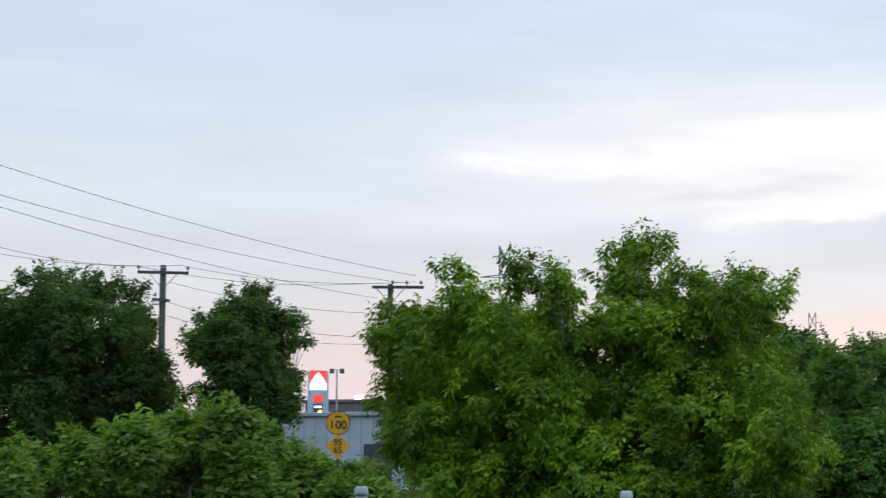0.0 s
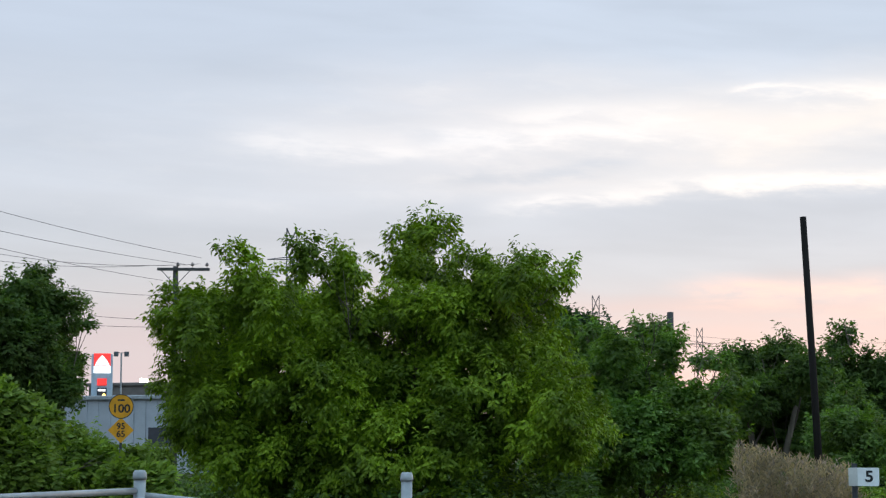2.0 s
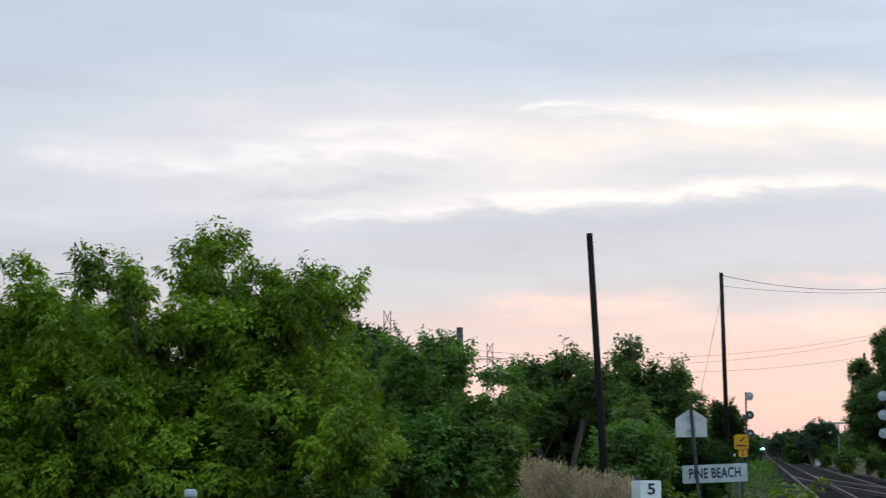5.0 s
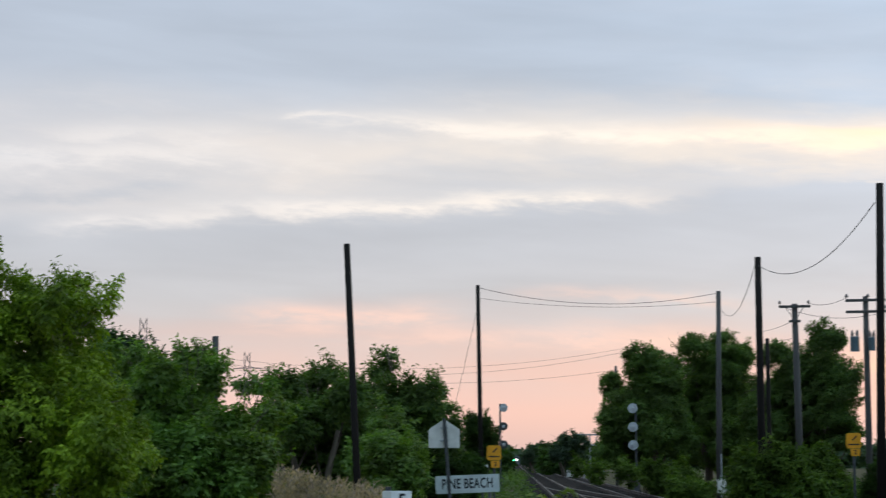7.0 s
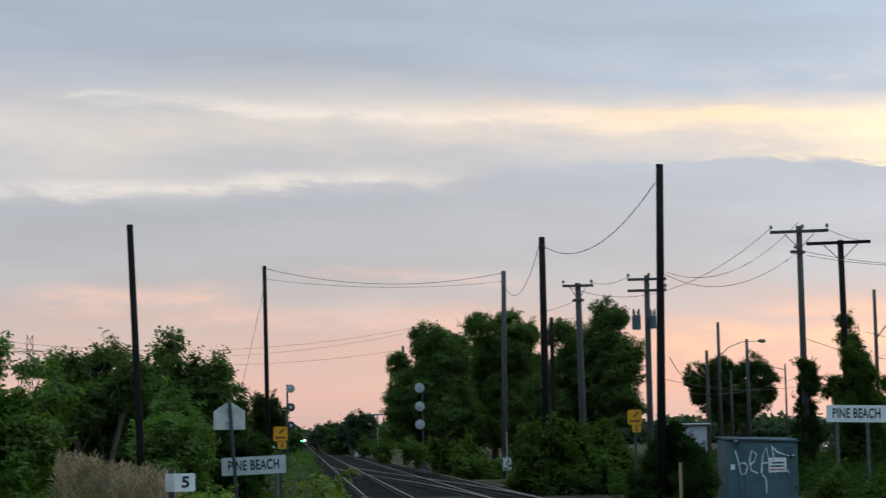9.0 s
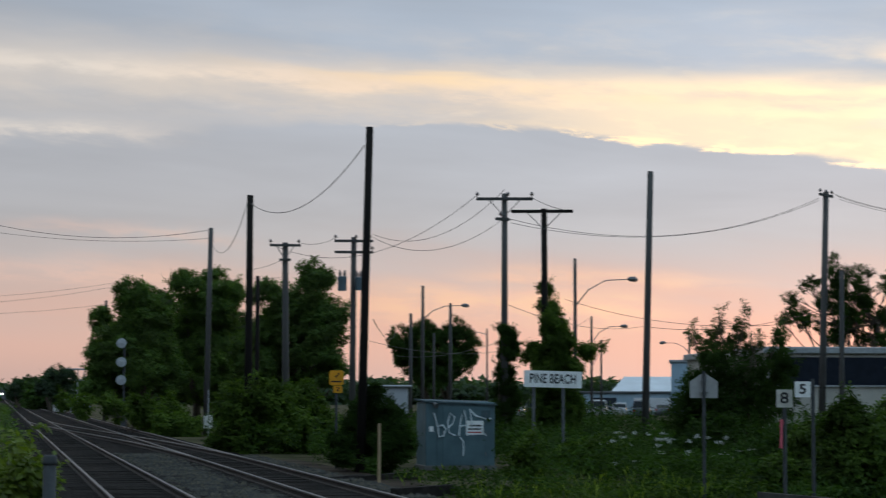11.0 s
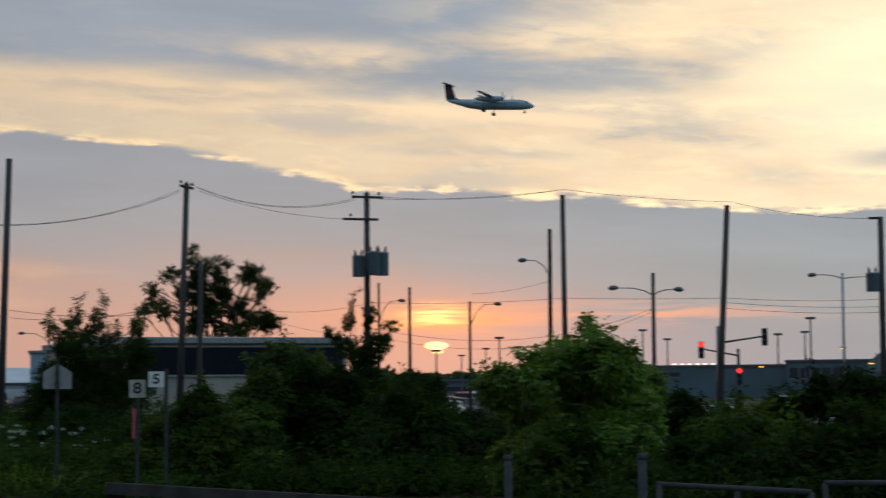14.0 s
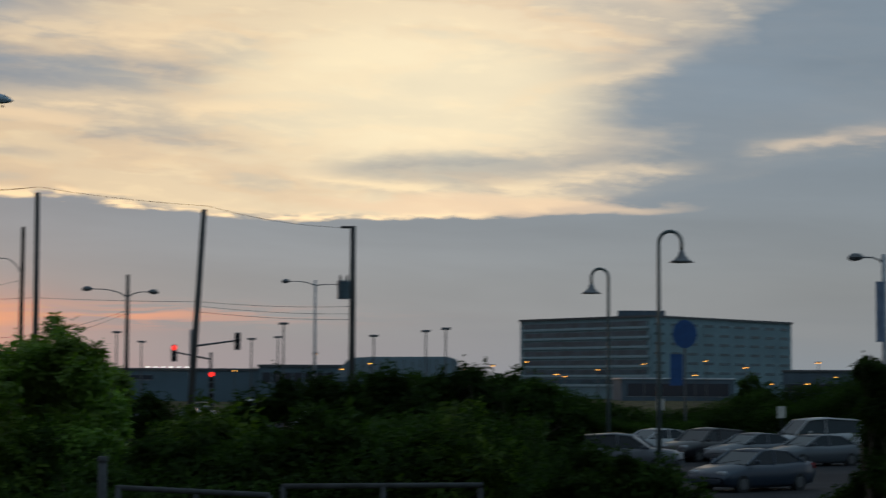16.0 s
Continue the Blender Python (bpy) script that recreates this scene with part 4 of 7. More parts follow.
plant("thicket_shrub", 27.2, 20.6, 52.87, [(-0.75, 0.5, 0.4), (-0.2, 0.36, 0.36), (0.4, 0.12, 0.36), (0.95, -0.1, 0.28), (-0.3, -0.1, 0.4), (-1.1, 0.0, 0.45)], LEAF_SHADED, 0.12, 1300, "low dark shrub at the car park's edge", "shrub", "roadside thicket", 1.5, seed=43, gap=-0.25)
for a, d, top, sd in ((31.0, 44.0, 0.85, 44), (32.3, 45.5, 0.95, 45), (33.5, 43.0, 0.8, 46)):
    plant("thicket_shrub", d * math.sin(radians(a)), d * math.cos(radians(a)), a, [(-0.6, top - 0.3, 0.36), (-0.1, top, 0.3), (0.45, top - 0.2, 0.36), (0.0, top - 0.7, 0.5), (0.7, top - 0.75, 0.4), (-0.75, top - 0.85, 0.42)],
          LEAF_SHADED, 0.12, 1100, "low dark shrub before the airport car park", "shrub", "roadside thicket", 1.5, seed=sd, gap=-0.2)
plant("small_tree", 36.49, 21.62, 59.47, [(-0.02, 2.3, 0.22), (0.22, 2.05, 0.28), (0.15, 1.5, 0.32), (0.25, 0.8, 0.42), (0.1, 0.0, 0.5), (0.6, 0.6, 0.55), (-0.5, -0.6, 0.35)], LEAF_SHADED, 0.13, 1500, "small dark tree at the car park's edge", "tree", deep=2, trunk=0.06, seed=32)
plant("thicket_shrub", 21.24, 41.27, 27.2, [(-0.67, 2.22, 0.35), (-0.07, 2.49, 0.4), (0.53, 2.19, 0.4), (1.06, 1.81, 0.32), (-0.27, 1.69, 0.67), (0.66, 1.41, 0.67), (1.6, 1.34, 0.4), (-1.07, 1.5, 0.48)], LEAF_ELM, 0.13, 1700, "fresh green bush rising out of the roadside thicket", "shrub", "roadside thicket", 2.5, seed=41, gap=-0.25, clump=0.9)
plant("thicket_shrub", 22.79, 38.13, 30.87, [(-0.52, 1.8, 0.21), (-0.07, 1.92, 0.28), (0.31, 1.67, 0.33), (-0.14, 1.29, 0.51), (-0.65, 1.04, 0.46), (0.5, 1.09, 0.46)], LEAF_SHADED, 0.12, 900, "loose dark bush by the roadside", "shrub", "roadside thicket", 2.0, seed=42, gap=-0.2, clump=0.9)

# ================= utility poles and cables =================
def pole(x, y, az, z_top, r, mat, label, lean=0.0, arms=(), group="", name="utility_pole", base=None, deepen=0.3):
    """arms: (height under the top, half length, turn, shift, insulators, braces)."""
    gz = ground_z(x, y) if base is None else base
    th = thing(name, x, y, gz, az, label, "utility pole", group)
    h = z_top - gz
    g = Geo().tube([(-lean * h, 0, -deepen), (-lean * h * 0.55, 0, h * 0.45), (0, 0, h)], [r * 1.35, r * 1.15, r], 12)
    part("shaft", g, mat, th, smooth=True)
    for k, (dz, half, turn, shift, ins, brace) in enumerate(arms):
        c, s = math.cos(radians(turn)), math.sin(radians(turn))
        a = part("crossarm", Geo().box((shift * c, -r * 1.2 + shift * s, h - dz), (2 * half, 0.10, 0.13), 0.012, turn), mat, th)
        for u in ins:
            q = Geo().tube([(u * c, -r * 1.2 + u * s, h - dz + 0.06), (u * c, -r * 1.2 + u * s, h - dz + 0.16)], 0.015, 6)
            q.tube([(u * c, -r * 1.2 + u * s, h - dz + 0.15), (u * c, -r * 1.2 + u * s, h - dz + 0.20), (u * c, -r * 1.2 + u * s, h - dz + 0.27), (u * c, -r * 1.2 + u * s, h - dz + 0.31)], [0.05, 0.085, 0.06, 0.03], 8)
            part("insulator", q, PORCELAIN, a, "glazed porcelain insulator")
        if brace:
            for sgn in (-1, 1):
                part("brace", Geo().tube([(sgn * half * 0.55 * c, -r * 1.3 + sgn * half * 0.55 * s, h - dz - 0.05), (0, -r * 1.1, h - dz - 0.75)], 0.018, 5), STEEL_DARK, th)
    return th


def cable(a, b, sag, r=0.012, label="black overhead cable slung between poles", group="overhead cables", n=18, name="overhead_cable"):
    a, b = Vector(a), Vector(b)
    pts = [a.lerp(b, i / n) - Vector((0, 0, 4 * sag * (i / n) * (1 - i / n))) for i in range(n + 1)]
    return single(name, Geo().tube(pts, r, 5), WIRE, label, "cable", group)


ROAD_POLES = "wooden utility poles along the road"
pole(-44.1, 76.63, -29.96, 10.37, 0.14, POLE_GREY, "grey wooden utility pole with a crossarm above trees", 0.002, [(0.35, 1.15, 2, 0, (-1.1, 0.0, 1.1), True), (1.6, 0.5, 40, -0.1, (-0.45,), False)], ROAD_POLES)
pole(-34.9, 81.24, -23.26, 9.65, 0.12, POLE_GREY, "grey wooden utility pole with a crossarm beside a tree", 0.0, [(0.15, 1.18, -2, 0.35, (0.1, 0.75, 1.4), True)], ROAD_POLES)
pole(-3.53, 41.27, -4.85, 6.51, 0.066, POLE_DARK, "black creosoted pole with a cut top, leaning slightly", -0.045, (), "bare dark poles by the railway")
pole(-9.17, 59.72, -8.73, 5.76, 0.10, POLE_GREY, "stub of an old grey pole wrapped in vines", 0.0, (), "")
pole(-1.98, 110.4, -1.03, 11.88, 0.11, POLE_DARK, "slender dark wooden pole by the railway", -0.012, (), "bare dark poles by the railway")
pole(11.62, 109.8, 6.02, 11.38, 0.13, POLE_GREY, "grey pole with a small meter box at its foot", 0.014, (), "")
pole(10.06, 79.79, 7.15, 10.17, 0.13, POLE_DARK, "dark wooden pole by the trackside shrubs", 0.0, (), "bare dark poles by the railway")
pole(10.66, 56.42, 10.68, 9.86, 0.105, POLE_DARK, "tall black creosoted pole rising from a bush", 0.022, (), "bare dark poles by the railway")
pole(15.56, 119.41, 7.4, 9.29, 0.12, POLE_DARK, "short dark wooden pole among trees", 0.0, (), "")
pole(14.36, 99.39, 8.2, 9.8, 0.15, POLE_GREY, "grey utility pole with a crossarm in front of trees", -0.012, [(0.15, 0.8, 0, 0, (-0.75, 0.7), True), (0.9, 0.3, 0, 0, (), False)], ROAD_POLES)
pole(16.97, 93.9, 10.23, 9.7, 0.13, POLE_GREY, "utility pole with two crossarms and a transformer", 0.004, [(0.2, 0.95, 0, 0, (-0.9, 0.1, 0.8), False), (0.75, 0.95, 0, 0, (0.9,), False)], ROAD_POLES, "transformer_pole")
pole(21.67, 82.62, 14.71, 10.83, 0.125, POLE_GREY, "tall grey utility pole with crossarm, vines at its foot", 0.0, [(0.25, 1.25, 0, 0, (-1.2, 0.15, 1.2), True), (1.15, 0.35, 30, -0.1, (-0.2,), False)], ROAD_POLES)
pole(21.98, 77.36, 15.88, 9.67, 0.12, POLE_DARK, "old dark pole with a bare crossarm, covered in vines", -0.006, [(0.12, 1.28, -1, -0.08, (), True)], ROAD_POLES)
pole(26.83, 77.93, 19.03, 11.43, 0.125, POLE_GREY, "tall bare grey wooden pole, leaning", 0.026, (), "")
pole(42.61, 95.33, 24.09, 12.76, 0.15, POLE_GREY, "grey utility pole with a short end-on crossarm", 0.03, [(0.2, 0.8, 65, 0, (-0.7, 0, 0.7), False)], ROAD_POLES)
pole(41.64, 91.38, 24.51, 8.32, 0.11, POLE_GREY, "short plain grey pole beside a taller one", 0.01, (), "")
pole(51.22, 90.99, 29.35, 12.27, 0.15, POLE_GREY, "utility pole carrying transformers and crossarms, vine at foot", 0.0, [(0.25, 0.9, 20, 0.05, (-0.8, 0, 0.7), False), (1.45, 1.0, 15, -0.35, (-0.9,), False)], ROAD_POLES, "transformer_pole")
pole(64.75, 91.9, 35.16, 12.83, 0.14, POLE_GREY, "tall bare wooden pole beside the car parks", -0.006, (), ROAD_POLES)
pole(63.24, 75.42, 40, 10.79, 0.14, POLE_GREY, "tall leaning wooden pole beside the car parks", 0.055, (), ROAD_POLES)
pole(73.7, 75.37, 44.39, 10.62, 0.15, POLE_GREY, "wooden pole with a transformer beside the car parks", 0.0, [(0.08, 0.3, 0, -0.35, (), False)], ROAD_POLES, "transformer_pole")
pole(74.4, 107.12, 34.78, 12.3, 0.13, POLE_DARK, "dark lamp pole with a curved arm", 0.004, (), "")

pole(9.51, 180.2, 3.02, 10.6, 0.12, POLE_GREY, "grey wooden pole hidden among the tall trees")

# cables between the dark poles by the railway
cable((-1.9, 110.4, 11.72), (11.5, 109.82, 11.26), 0.75, 0.014)
cable((-1.91, 110.4, 11.13), (11.49, 109.82, 10.78), 0.40, 0.010)
cable((11.61, 109.8, 10.61), (9.97, 79.79, 9.94), 1.3, 0.014)
cable((10.06, 79.78, 9.84), (10.5, 56.44, 9.3), 1.05, 0.014)

# ================= signs =================
def sign_post(th, h, r=0.03, x=0.0, mat=None, name="post"):
    return part(name, Geo().tube([(x, 0.04, -0.3), (x, 0.04, h)], r, 8), mat or STEEL_GREY, th)


def round_outline(cx, cz, r, n=28):
    return [(cx + r * math.cos(6.28319 * k / n), cz + r * math.sin(6.28319 * k / n)) for k in range(n)]


def corner_outline(w, h, r, cz=0.0, cx=0.0):
    out = []
    for sx, sz, a0 in ((1, 1, 0), (-1, 1, 90), (-1, -1, 180), (1, -1, 270)):
        for k in range(4):
            a = radians(a0 + 30 * k)
            out.append((cx + sx * (w / 2 - r) + r * math.cos(a), cz + sz * (h / 2 - r) + r * math.sin(a)))
    return out


def base_thing(name, x, y, az, label, category, group="", turn=0.0):
    return thing(name, x, y, ground_z(x, y), az + turn, label, category, group)


def speed_sign(x, y, az, z_disc, r):
    th = base_thing("railway_speed_sign", x, y, az, "yellow disc and diamond railway speed signs on a grey post", "sign")
    z = z_disc - ground_z(x, y)
    sign_post(th, z, 0.035)
    a = part("disc", Geo().plate(round_outline(0, z, r), -0.012, 0.0), SIGN_YELLOW, th)
    part("disc_rim", Geo().tube([(x_, -0.012, z_) for x_, z_ in round_outline(0, z, r * 0.98) + [(r * 0.98, z)]], r * 0.035, 5, False), SIGN_BLACK, a)
    lettering("100", r * 0.95, SIGN_BLACK, a, 0, -0.015, z - r * 0.2, wide=1.05)
    part("text_bar", Geo().box((0, -0.014, z + r * 0.52), (r * 0.6, 0.004, r * 0.14)), SIGN_BLACK, a)
    zd = z - r * 1.95
    d = part("diamond", Geo().plate([(0, zd - r * 1.05), (r * 1.05, zd), (0, zd + r * 1.05), (-r * 1.05, zd)], -0.012, 0.0), SIGN_YELLOW, th)
    lettering("95", r * 0.72, SIGN_BLACK, d, 0, -0.015, zd + r * 0.32)
    lettering("65", r * 0.72, SIGN_BLACK, d, 0, -0.015, zd - r * 0.32)


speed_sign(-23.19, 50.33, -24.76, 2.79, 0.34)


def pentagon_sign(x, y, az, z_top, w, lean=0.0, mat=None):
    th = base_thing("pentagon_sign", x, y, az, "back of a five-sided metal sign on a steel post", "sign", "signs seen from behind")
    z = z_top - ground_z(x, y)
    part("post", Geo().tube([(lean * z, -0.05, -0.3), (0, -0.05, z + 0.02)], 0.035, 8), STEEL_GREY, th)
    h = w * 0.92
    b = part("panel", Geo().plate([(-w / 2, z - h), (w / 2, z - h), (w / 2, z - h * 0.36), (0, z), (-w / 2, z - h * 0.36)], 0.0, 0.012), mat or SIGN_BACK, th, "bare aluminium back of the panel")
    for q in (0.3, 0.75):
        part("bracket", Geo().box((0, -0.02, z - h * q), (0.16, 0.05, 0.035), 0.004), STEEL, b)


pentagon_sign(-1.44, 40.39, -1.98, 2.76, 0.64, 0.075)
# this panel's back has a darker grey than the first one
pentagon_sign(13.43, 35.99, 20.55, 2.38, 0.54, 0.0, material("darker_sign_back", (0.34, 0.34, 0.34), 0.6, 0.0, scale=4, vary=0.15, bump=0.05))


def number_board(x, y, az, z_top, w, h, text, turn=0.0, post_x=0.0, mat=None, two=False, tape=False):
    th = base_thing("number_board", x, y, az, "small white board with a black figure %s on a post" % text, "sign", "number boards by the track", turn)
    z = z_top - ground_z(x, y)
    sign_post(th, z + (0.05 if post_x else -0.02), 0.035, post_x, STEEL_GREY)
    b = part("board", Geo().plate(corner_outline(w, h, 0.02, z - h / 2), -0.015, 0.0), mat or SIGN_WHITE, th)
    lettering(text, h * 0.85, SIGN_BLACK, b, w * (0.18 if two else 0.0), -0.018, z - h / 2, "figure", 1.15)
    if two:
        part("grey_edge", Geo().plate(corner_outline(w * 0.3, h * 0.98, 0.01, z - h / 2, -w * 0.36), -0.02, -0.016), SIGN_BACK, b)
    if tape:
        part("marking_tape", Geo().tube([(-0.05, 0.0, z - 0.5), (-0.055, 0.0, z - 0.75), (-0.06, 0.0, z - 0.98)], [0.03, 0.022, 0.028], 6), material("pink_tape", (0.55, 0.10, 0.14), 0.5, bump=0), th, "faded pink marking tape")


number_board(-1.45, 24.38, -3.32, 1.54, 0.36, 0.22, "5", 10, -0.12, None, True)
number_board(12.92, 30.82, 22.87, 2.03, 0.27, 0.3, "8", 0, 0, material("aged_sign_white", (0.50, 0.49, 0.44), 0.6, scale=6, vary=0.2, bump=0.05), False, True)
number_board(14.39, 33.45, 23.4, 2.19, 0.29, 0.29, "5", 0, 0.18)


def station_sign(x, y, az, z_top, w, h, posts, label, tilt=0.0, mat=None):
    th = base_thing("station_sign", x, y, az, label, "station sign", "station name signs")
    z = z_top - ground_z(x, y)
    for px in posts:
        sign_post(th, z - 0.02, 0.05, px, STEEL_DARK)
    b = part("board", Geo().plate(corner_outline(w, h, 0.03, z - h / 2), -0.03, 0.0), mat or SIGN_WHITE, th, "white board with black capitals")
    lettering("PINE BEACH", h * 0.78, SIGN_BLACK, b, 0, -0.034, z - h / 2, "station_name", w * 0.84 / (h * 0.78 * 6.0), 1.06)
    b.rotation_euler = (0, radians(tilt), 0)


station_sign(-1.34, 58.4, -1.27, 1.49, 1.9, 0.53, (0.61,), "white station name board reading PINE BEACH on a post", -2.0, material("aged_board_white", (0.50, 0.54, 0.55), 0.55, scale=4, vary=0.12, bump=0.05))
station_sign(17.25, 59.99, 16.06, 2.72, 1.85, 0.53, (-0.54, 0.4), "white station name board reading PINE BEACH on two posts", 1.5)


def yellow_sign(x, y, az, z_top, s, small):
    th = base_thing("yellow_warning_sign", x, y, az, "yellow railway warning sign with a smaller plate below", "sign", "yellow trackside signs")
    z = z_top - ground_z(x, y)
    sign_post(th, z - 0.05, 0.04, 0, STEEL_GREY)
    b = part("panel", Geo().plate(corner_outline(s, s * 1.05, s * 0.16, z - s * 0.52), -0.012, 0.0), SIGN_YELLOW, th)
    part("symbol", Geo().plate([(-s * 0.12, z - s * 0.45), (-s * 0.04, z - s * 0.52), (s * 0.25, z - s * 0.22), (s * 0.18, z - s * 0.16)], -0.016, -0.013), SIGN_BLACK, b)
    part("text_bar", Geo().box((0, -0.014, z - s * 0.78), (s * 0.75, 0.004, s * 0.1)), SIGN_BLACK, b)
    c = part("plate", Geo().plate(corner_outline(s * 0.62, s * 0.5, 0.02, z - s * 1.32, s * 0.1), -0.012, 0.0), SIGN_YELLOW, th)
    lettering("2", s * 0.42, SIGN_BLACK, c, s * 0.1, -0.015, z - s * 1.32, "figure")


yellow_sign(-0.64, 62.42, -0.57, 2.39, 0.45, True)
yellow_sign(10.25, 59.54, 9.75, 2.69, 0.44, True)
for q, (x, y, az, zt, w, h) in enumerate(((-1.08, 66.41, -0.93, 1.79, 0.39, 0.31), (-1.43, 70.41, -1.16, 1.58, 0.53, 0.2))):
    th = base_thing("small_white_sign", x, y, az, "small plain white sign seen from behind on a post", "sign", "small white signs")
    zz = zt - ground_z(x, y)
    sign_post(th, zz, 0.035)
    part("panel", Geo().plate(corner_outline(w, h, 0.02, zz - h / 2), -0.012, 0.0), SIGN_WHITE, th)


# ================= railway signals, hut and trackside =================
HEAD = material("signal_disc", (0.42, 0.44, 0.46), 0.45, 0.2, scale=4, vary=0.12, bump=0.05)
LENS = material("dark_lens", (0.02, 0.02, 0.022), 0.2, bump=0)


def block_signal(x, y, az, zs, r, side, dark):
    th = base_thing("railway_signal", x, y, az, "railway signal mast with three round heads", "railway signal", "railway signals")
    gz = ground_z(x, y)
    part("mast", Geo().tube([(side, 0.1, -0.2), (side, 0.1, zs[0] - gz + r)], 0.06, 8), STEEL_GREY, th)
    part("base_box", Geo().box((side, 0.15, 0.7), (0.5, 0.45, 1.2), 0.03), STEEL_GREY, th)
    for i, z in enumerate(zs):
        hd = part("head", Geo().plate(round_outline(0, z - gz, r), -0.05, 0.0), STEEL_GREY if dark and i else HEAD, th, "round dark target disc" if dark and i else "round grey target disc")
        part("lamp_case", Geo().tube([(0, 0.0, z - gz), (0, 0.35, z - gz)], [r * 0.5, r * 0.4], 12), STEEL_DARK, hd)
        part("hood", Geo().tube([(0, -0.05, z - gz), (0, -0.25, z - gz - 0.03)], [r * 0.34, r * 0.30], 12), HEAD, hd)
        part("bracket", Geo().tube([(0, 0.08, z - gz), (side, 0.1, z - gz)], 0.035, 6), STEEL_DARK, hd)


block_signal(-0.67, 130.42, -0.29, (5.44, 4.2, 2.99), 0.28, -0.23, True)
block_signal(7.82, 128.18, 3.51, (5.3, 4.08, 2.9), 0.32, 0.19, False)

HUT = material("hut_grey_blue_paint", (0.072, 0.126, 0.148), 0.6, scale=1.6, vary=0.18, bump=0.1, fine=25)
HUT_ROOF = material("hut_roof_metal", (0.07, 0.10, 0.115), 0.85, 0.0, vary=0.2, spec=0.1)
SPRAY = material("pale_spray_paint", (0.62, 0.68, 0.72), 0.7, vary=0.2, bump=0)


def signal_hut(x, y, az, w, h):
    th = thing("signal_hut", x, y, ground_z(x, y), az - 11, "grey-blue metal signal hut with pale spray-paint scrawl", "equipment hut")
    d = 1.7
    b = part("body", Geo().box((0, d / 2, h / 2), (w, d, h), 0.03), HUT, th)
    part("roof", Geo().loft([[(-w / 2 - 0.06, -0.07, h), (w / 2 + 0.06, -0.07, h - 0.10), (w / 2 + 0.06, d + 0.07, h), (-w / 2 - 0.06, d + 0.07, h + 0.06)],
                             [(-w / 2 - 0.06, -0.07, h + 0.05), (w / 2 + 0.06, -0.07, h - 0.06), (w / 2 + 0.06, d + 0.07, h + 0.04), (-w / 2 - 0.06, d + 0.07, h + 0.10)]]), HUT_ROOF, th)
    part("base_plinth", Geo().box((0, d / 2, 0.0), (w + 0.12, d + 0.12, 0.24), 0.02), material("hut_concrete", (0.11, 0.11, 0.105), 0.9), th)
    door = part("door", Geo().box((0.12, -0.012, h * 0.5), (w * 0.62, 0.03, h * 0.86), 0.008), HUT, th)
    part("door_handle", Geo().tube([(-0.55, -0.05, h * 0.5), (-0.55, -0.05, h * 0.58)], 0.015, 6), STEEL, door)
    for k in range(3):
        part("hinge", Geo().tube([(0.12 + w * 0.31, -0.03, h * (0.2 + 0.3 * k)), (0.12 + w * 0.31, -0.03, h * (0.2 + 0.3 * k) + 0.12)], 0.018, 6), STEEL_DARK, door)
    for k in range(4):
        part("seam", Geo().box((-w / 2 + (k + 0.7) * w / 4.4, -0.004, h * 0.5), (0.02, 0.012, h * 0.95)), HUT_ROOF, th)
    # tall looping scrawl of spray paint with a run below it
    strokes = (((-0.62, 0.84), (-0.55, 0.66), (-0.50, 0.48), (-0.40, 0.50), (-0.34, 0.60), (-0.42, 0.66), (-0.52, 0.64)),
               ((-0.30, 0.62), (-0.18, 0.68), (-0.14, 0.78), (-0.24, 0.84), (-0.30, 0.70), (-0.26, 0.54), (-0.12, 0.50)),
               ((-0.04, 0.50), (0.00, 0.74), (0.08, 0.88), (0.14, 0.70), (0.16, 0.50)), ((-0.03, 0.64), (0.18, 0.66)),
               ((0.22, 0.88), (0.26, 0.66), (0.28, 0.50)), ((0.20, 0.90), (0.34, 0.80), (0.62, 0.74), (0.72, 0.76)), ((0.28, 0.68), (0.44, 0.60), (0.60, 0.50)),
               ((-0.02, 0.48), (0.06, 0.42), (0.07, 0.30), (0.06, 0.20)))
    for k, line in enumerate(strokes):
        pts = [(w * 0.62 * u, -0.034, h * v) for u, v in line]
        part("paint_stroke", Geo().tube(pts, [0.024 + 0.008 * math.sin(3.0 * i + k) for i in range(len(pts))], 5), SPRAY, door if k not in (0, 5) else b)
    st = part("notice", Geo().plate(corner_outline(0.56, 0.44, 0.02, h * 0.62, 0.45), -0.05, -0.036), SIGN_WHITE, door, "small white notice with dark bars")
    part("text_bar", Geo().box((0.47, -0.052, h * 0.65), (0.38, 0.004, 0.05)), SIGN_BLACK, st)
    part("text_bar", Geo().box((0.45, -0.052, h * 0.60), (0.42, 0.004, 0.05)), SIGN_BLACK, st)
    part("text_bar", Geo().box((0.45, -0.052, h * 0.55), (0.44, 0.004, 0.04)), material("red_print", (0.4, 0.05, 0.05), 0.6, bump=0), st)
    part("label_plate", Geo().box((-w * 0.42, -0.008, h * 0.60), (0.13, 0.012, 0.17), 0.003), SIGN_WHITE, b, "small white label plate")
    part("lamp_bracket", Geo().tube([(-w / 2 + 0.25, 0.0, h - 0.02), (-w / 2 + 0.3, -0.18, h - 0.12)], [0.05, 0.09], 8), STEEL_DARK, th)
    part("vent", Geo().box((w / 2 - 0.3, -0.02, h * 0.82), (0.3, 0.04, 0.25), 0.01), HUT_ROOF, th)


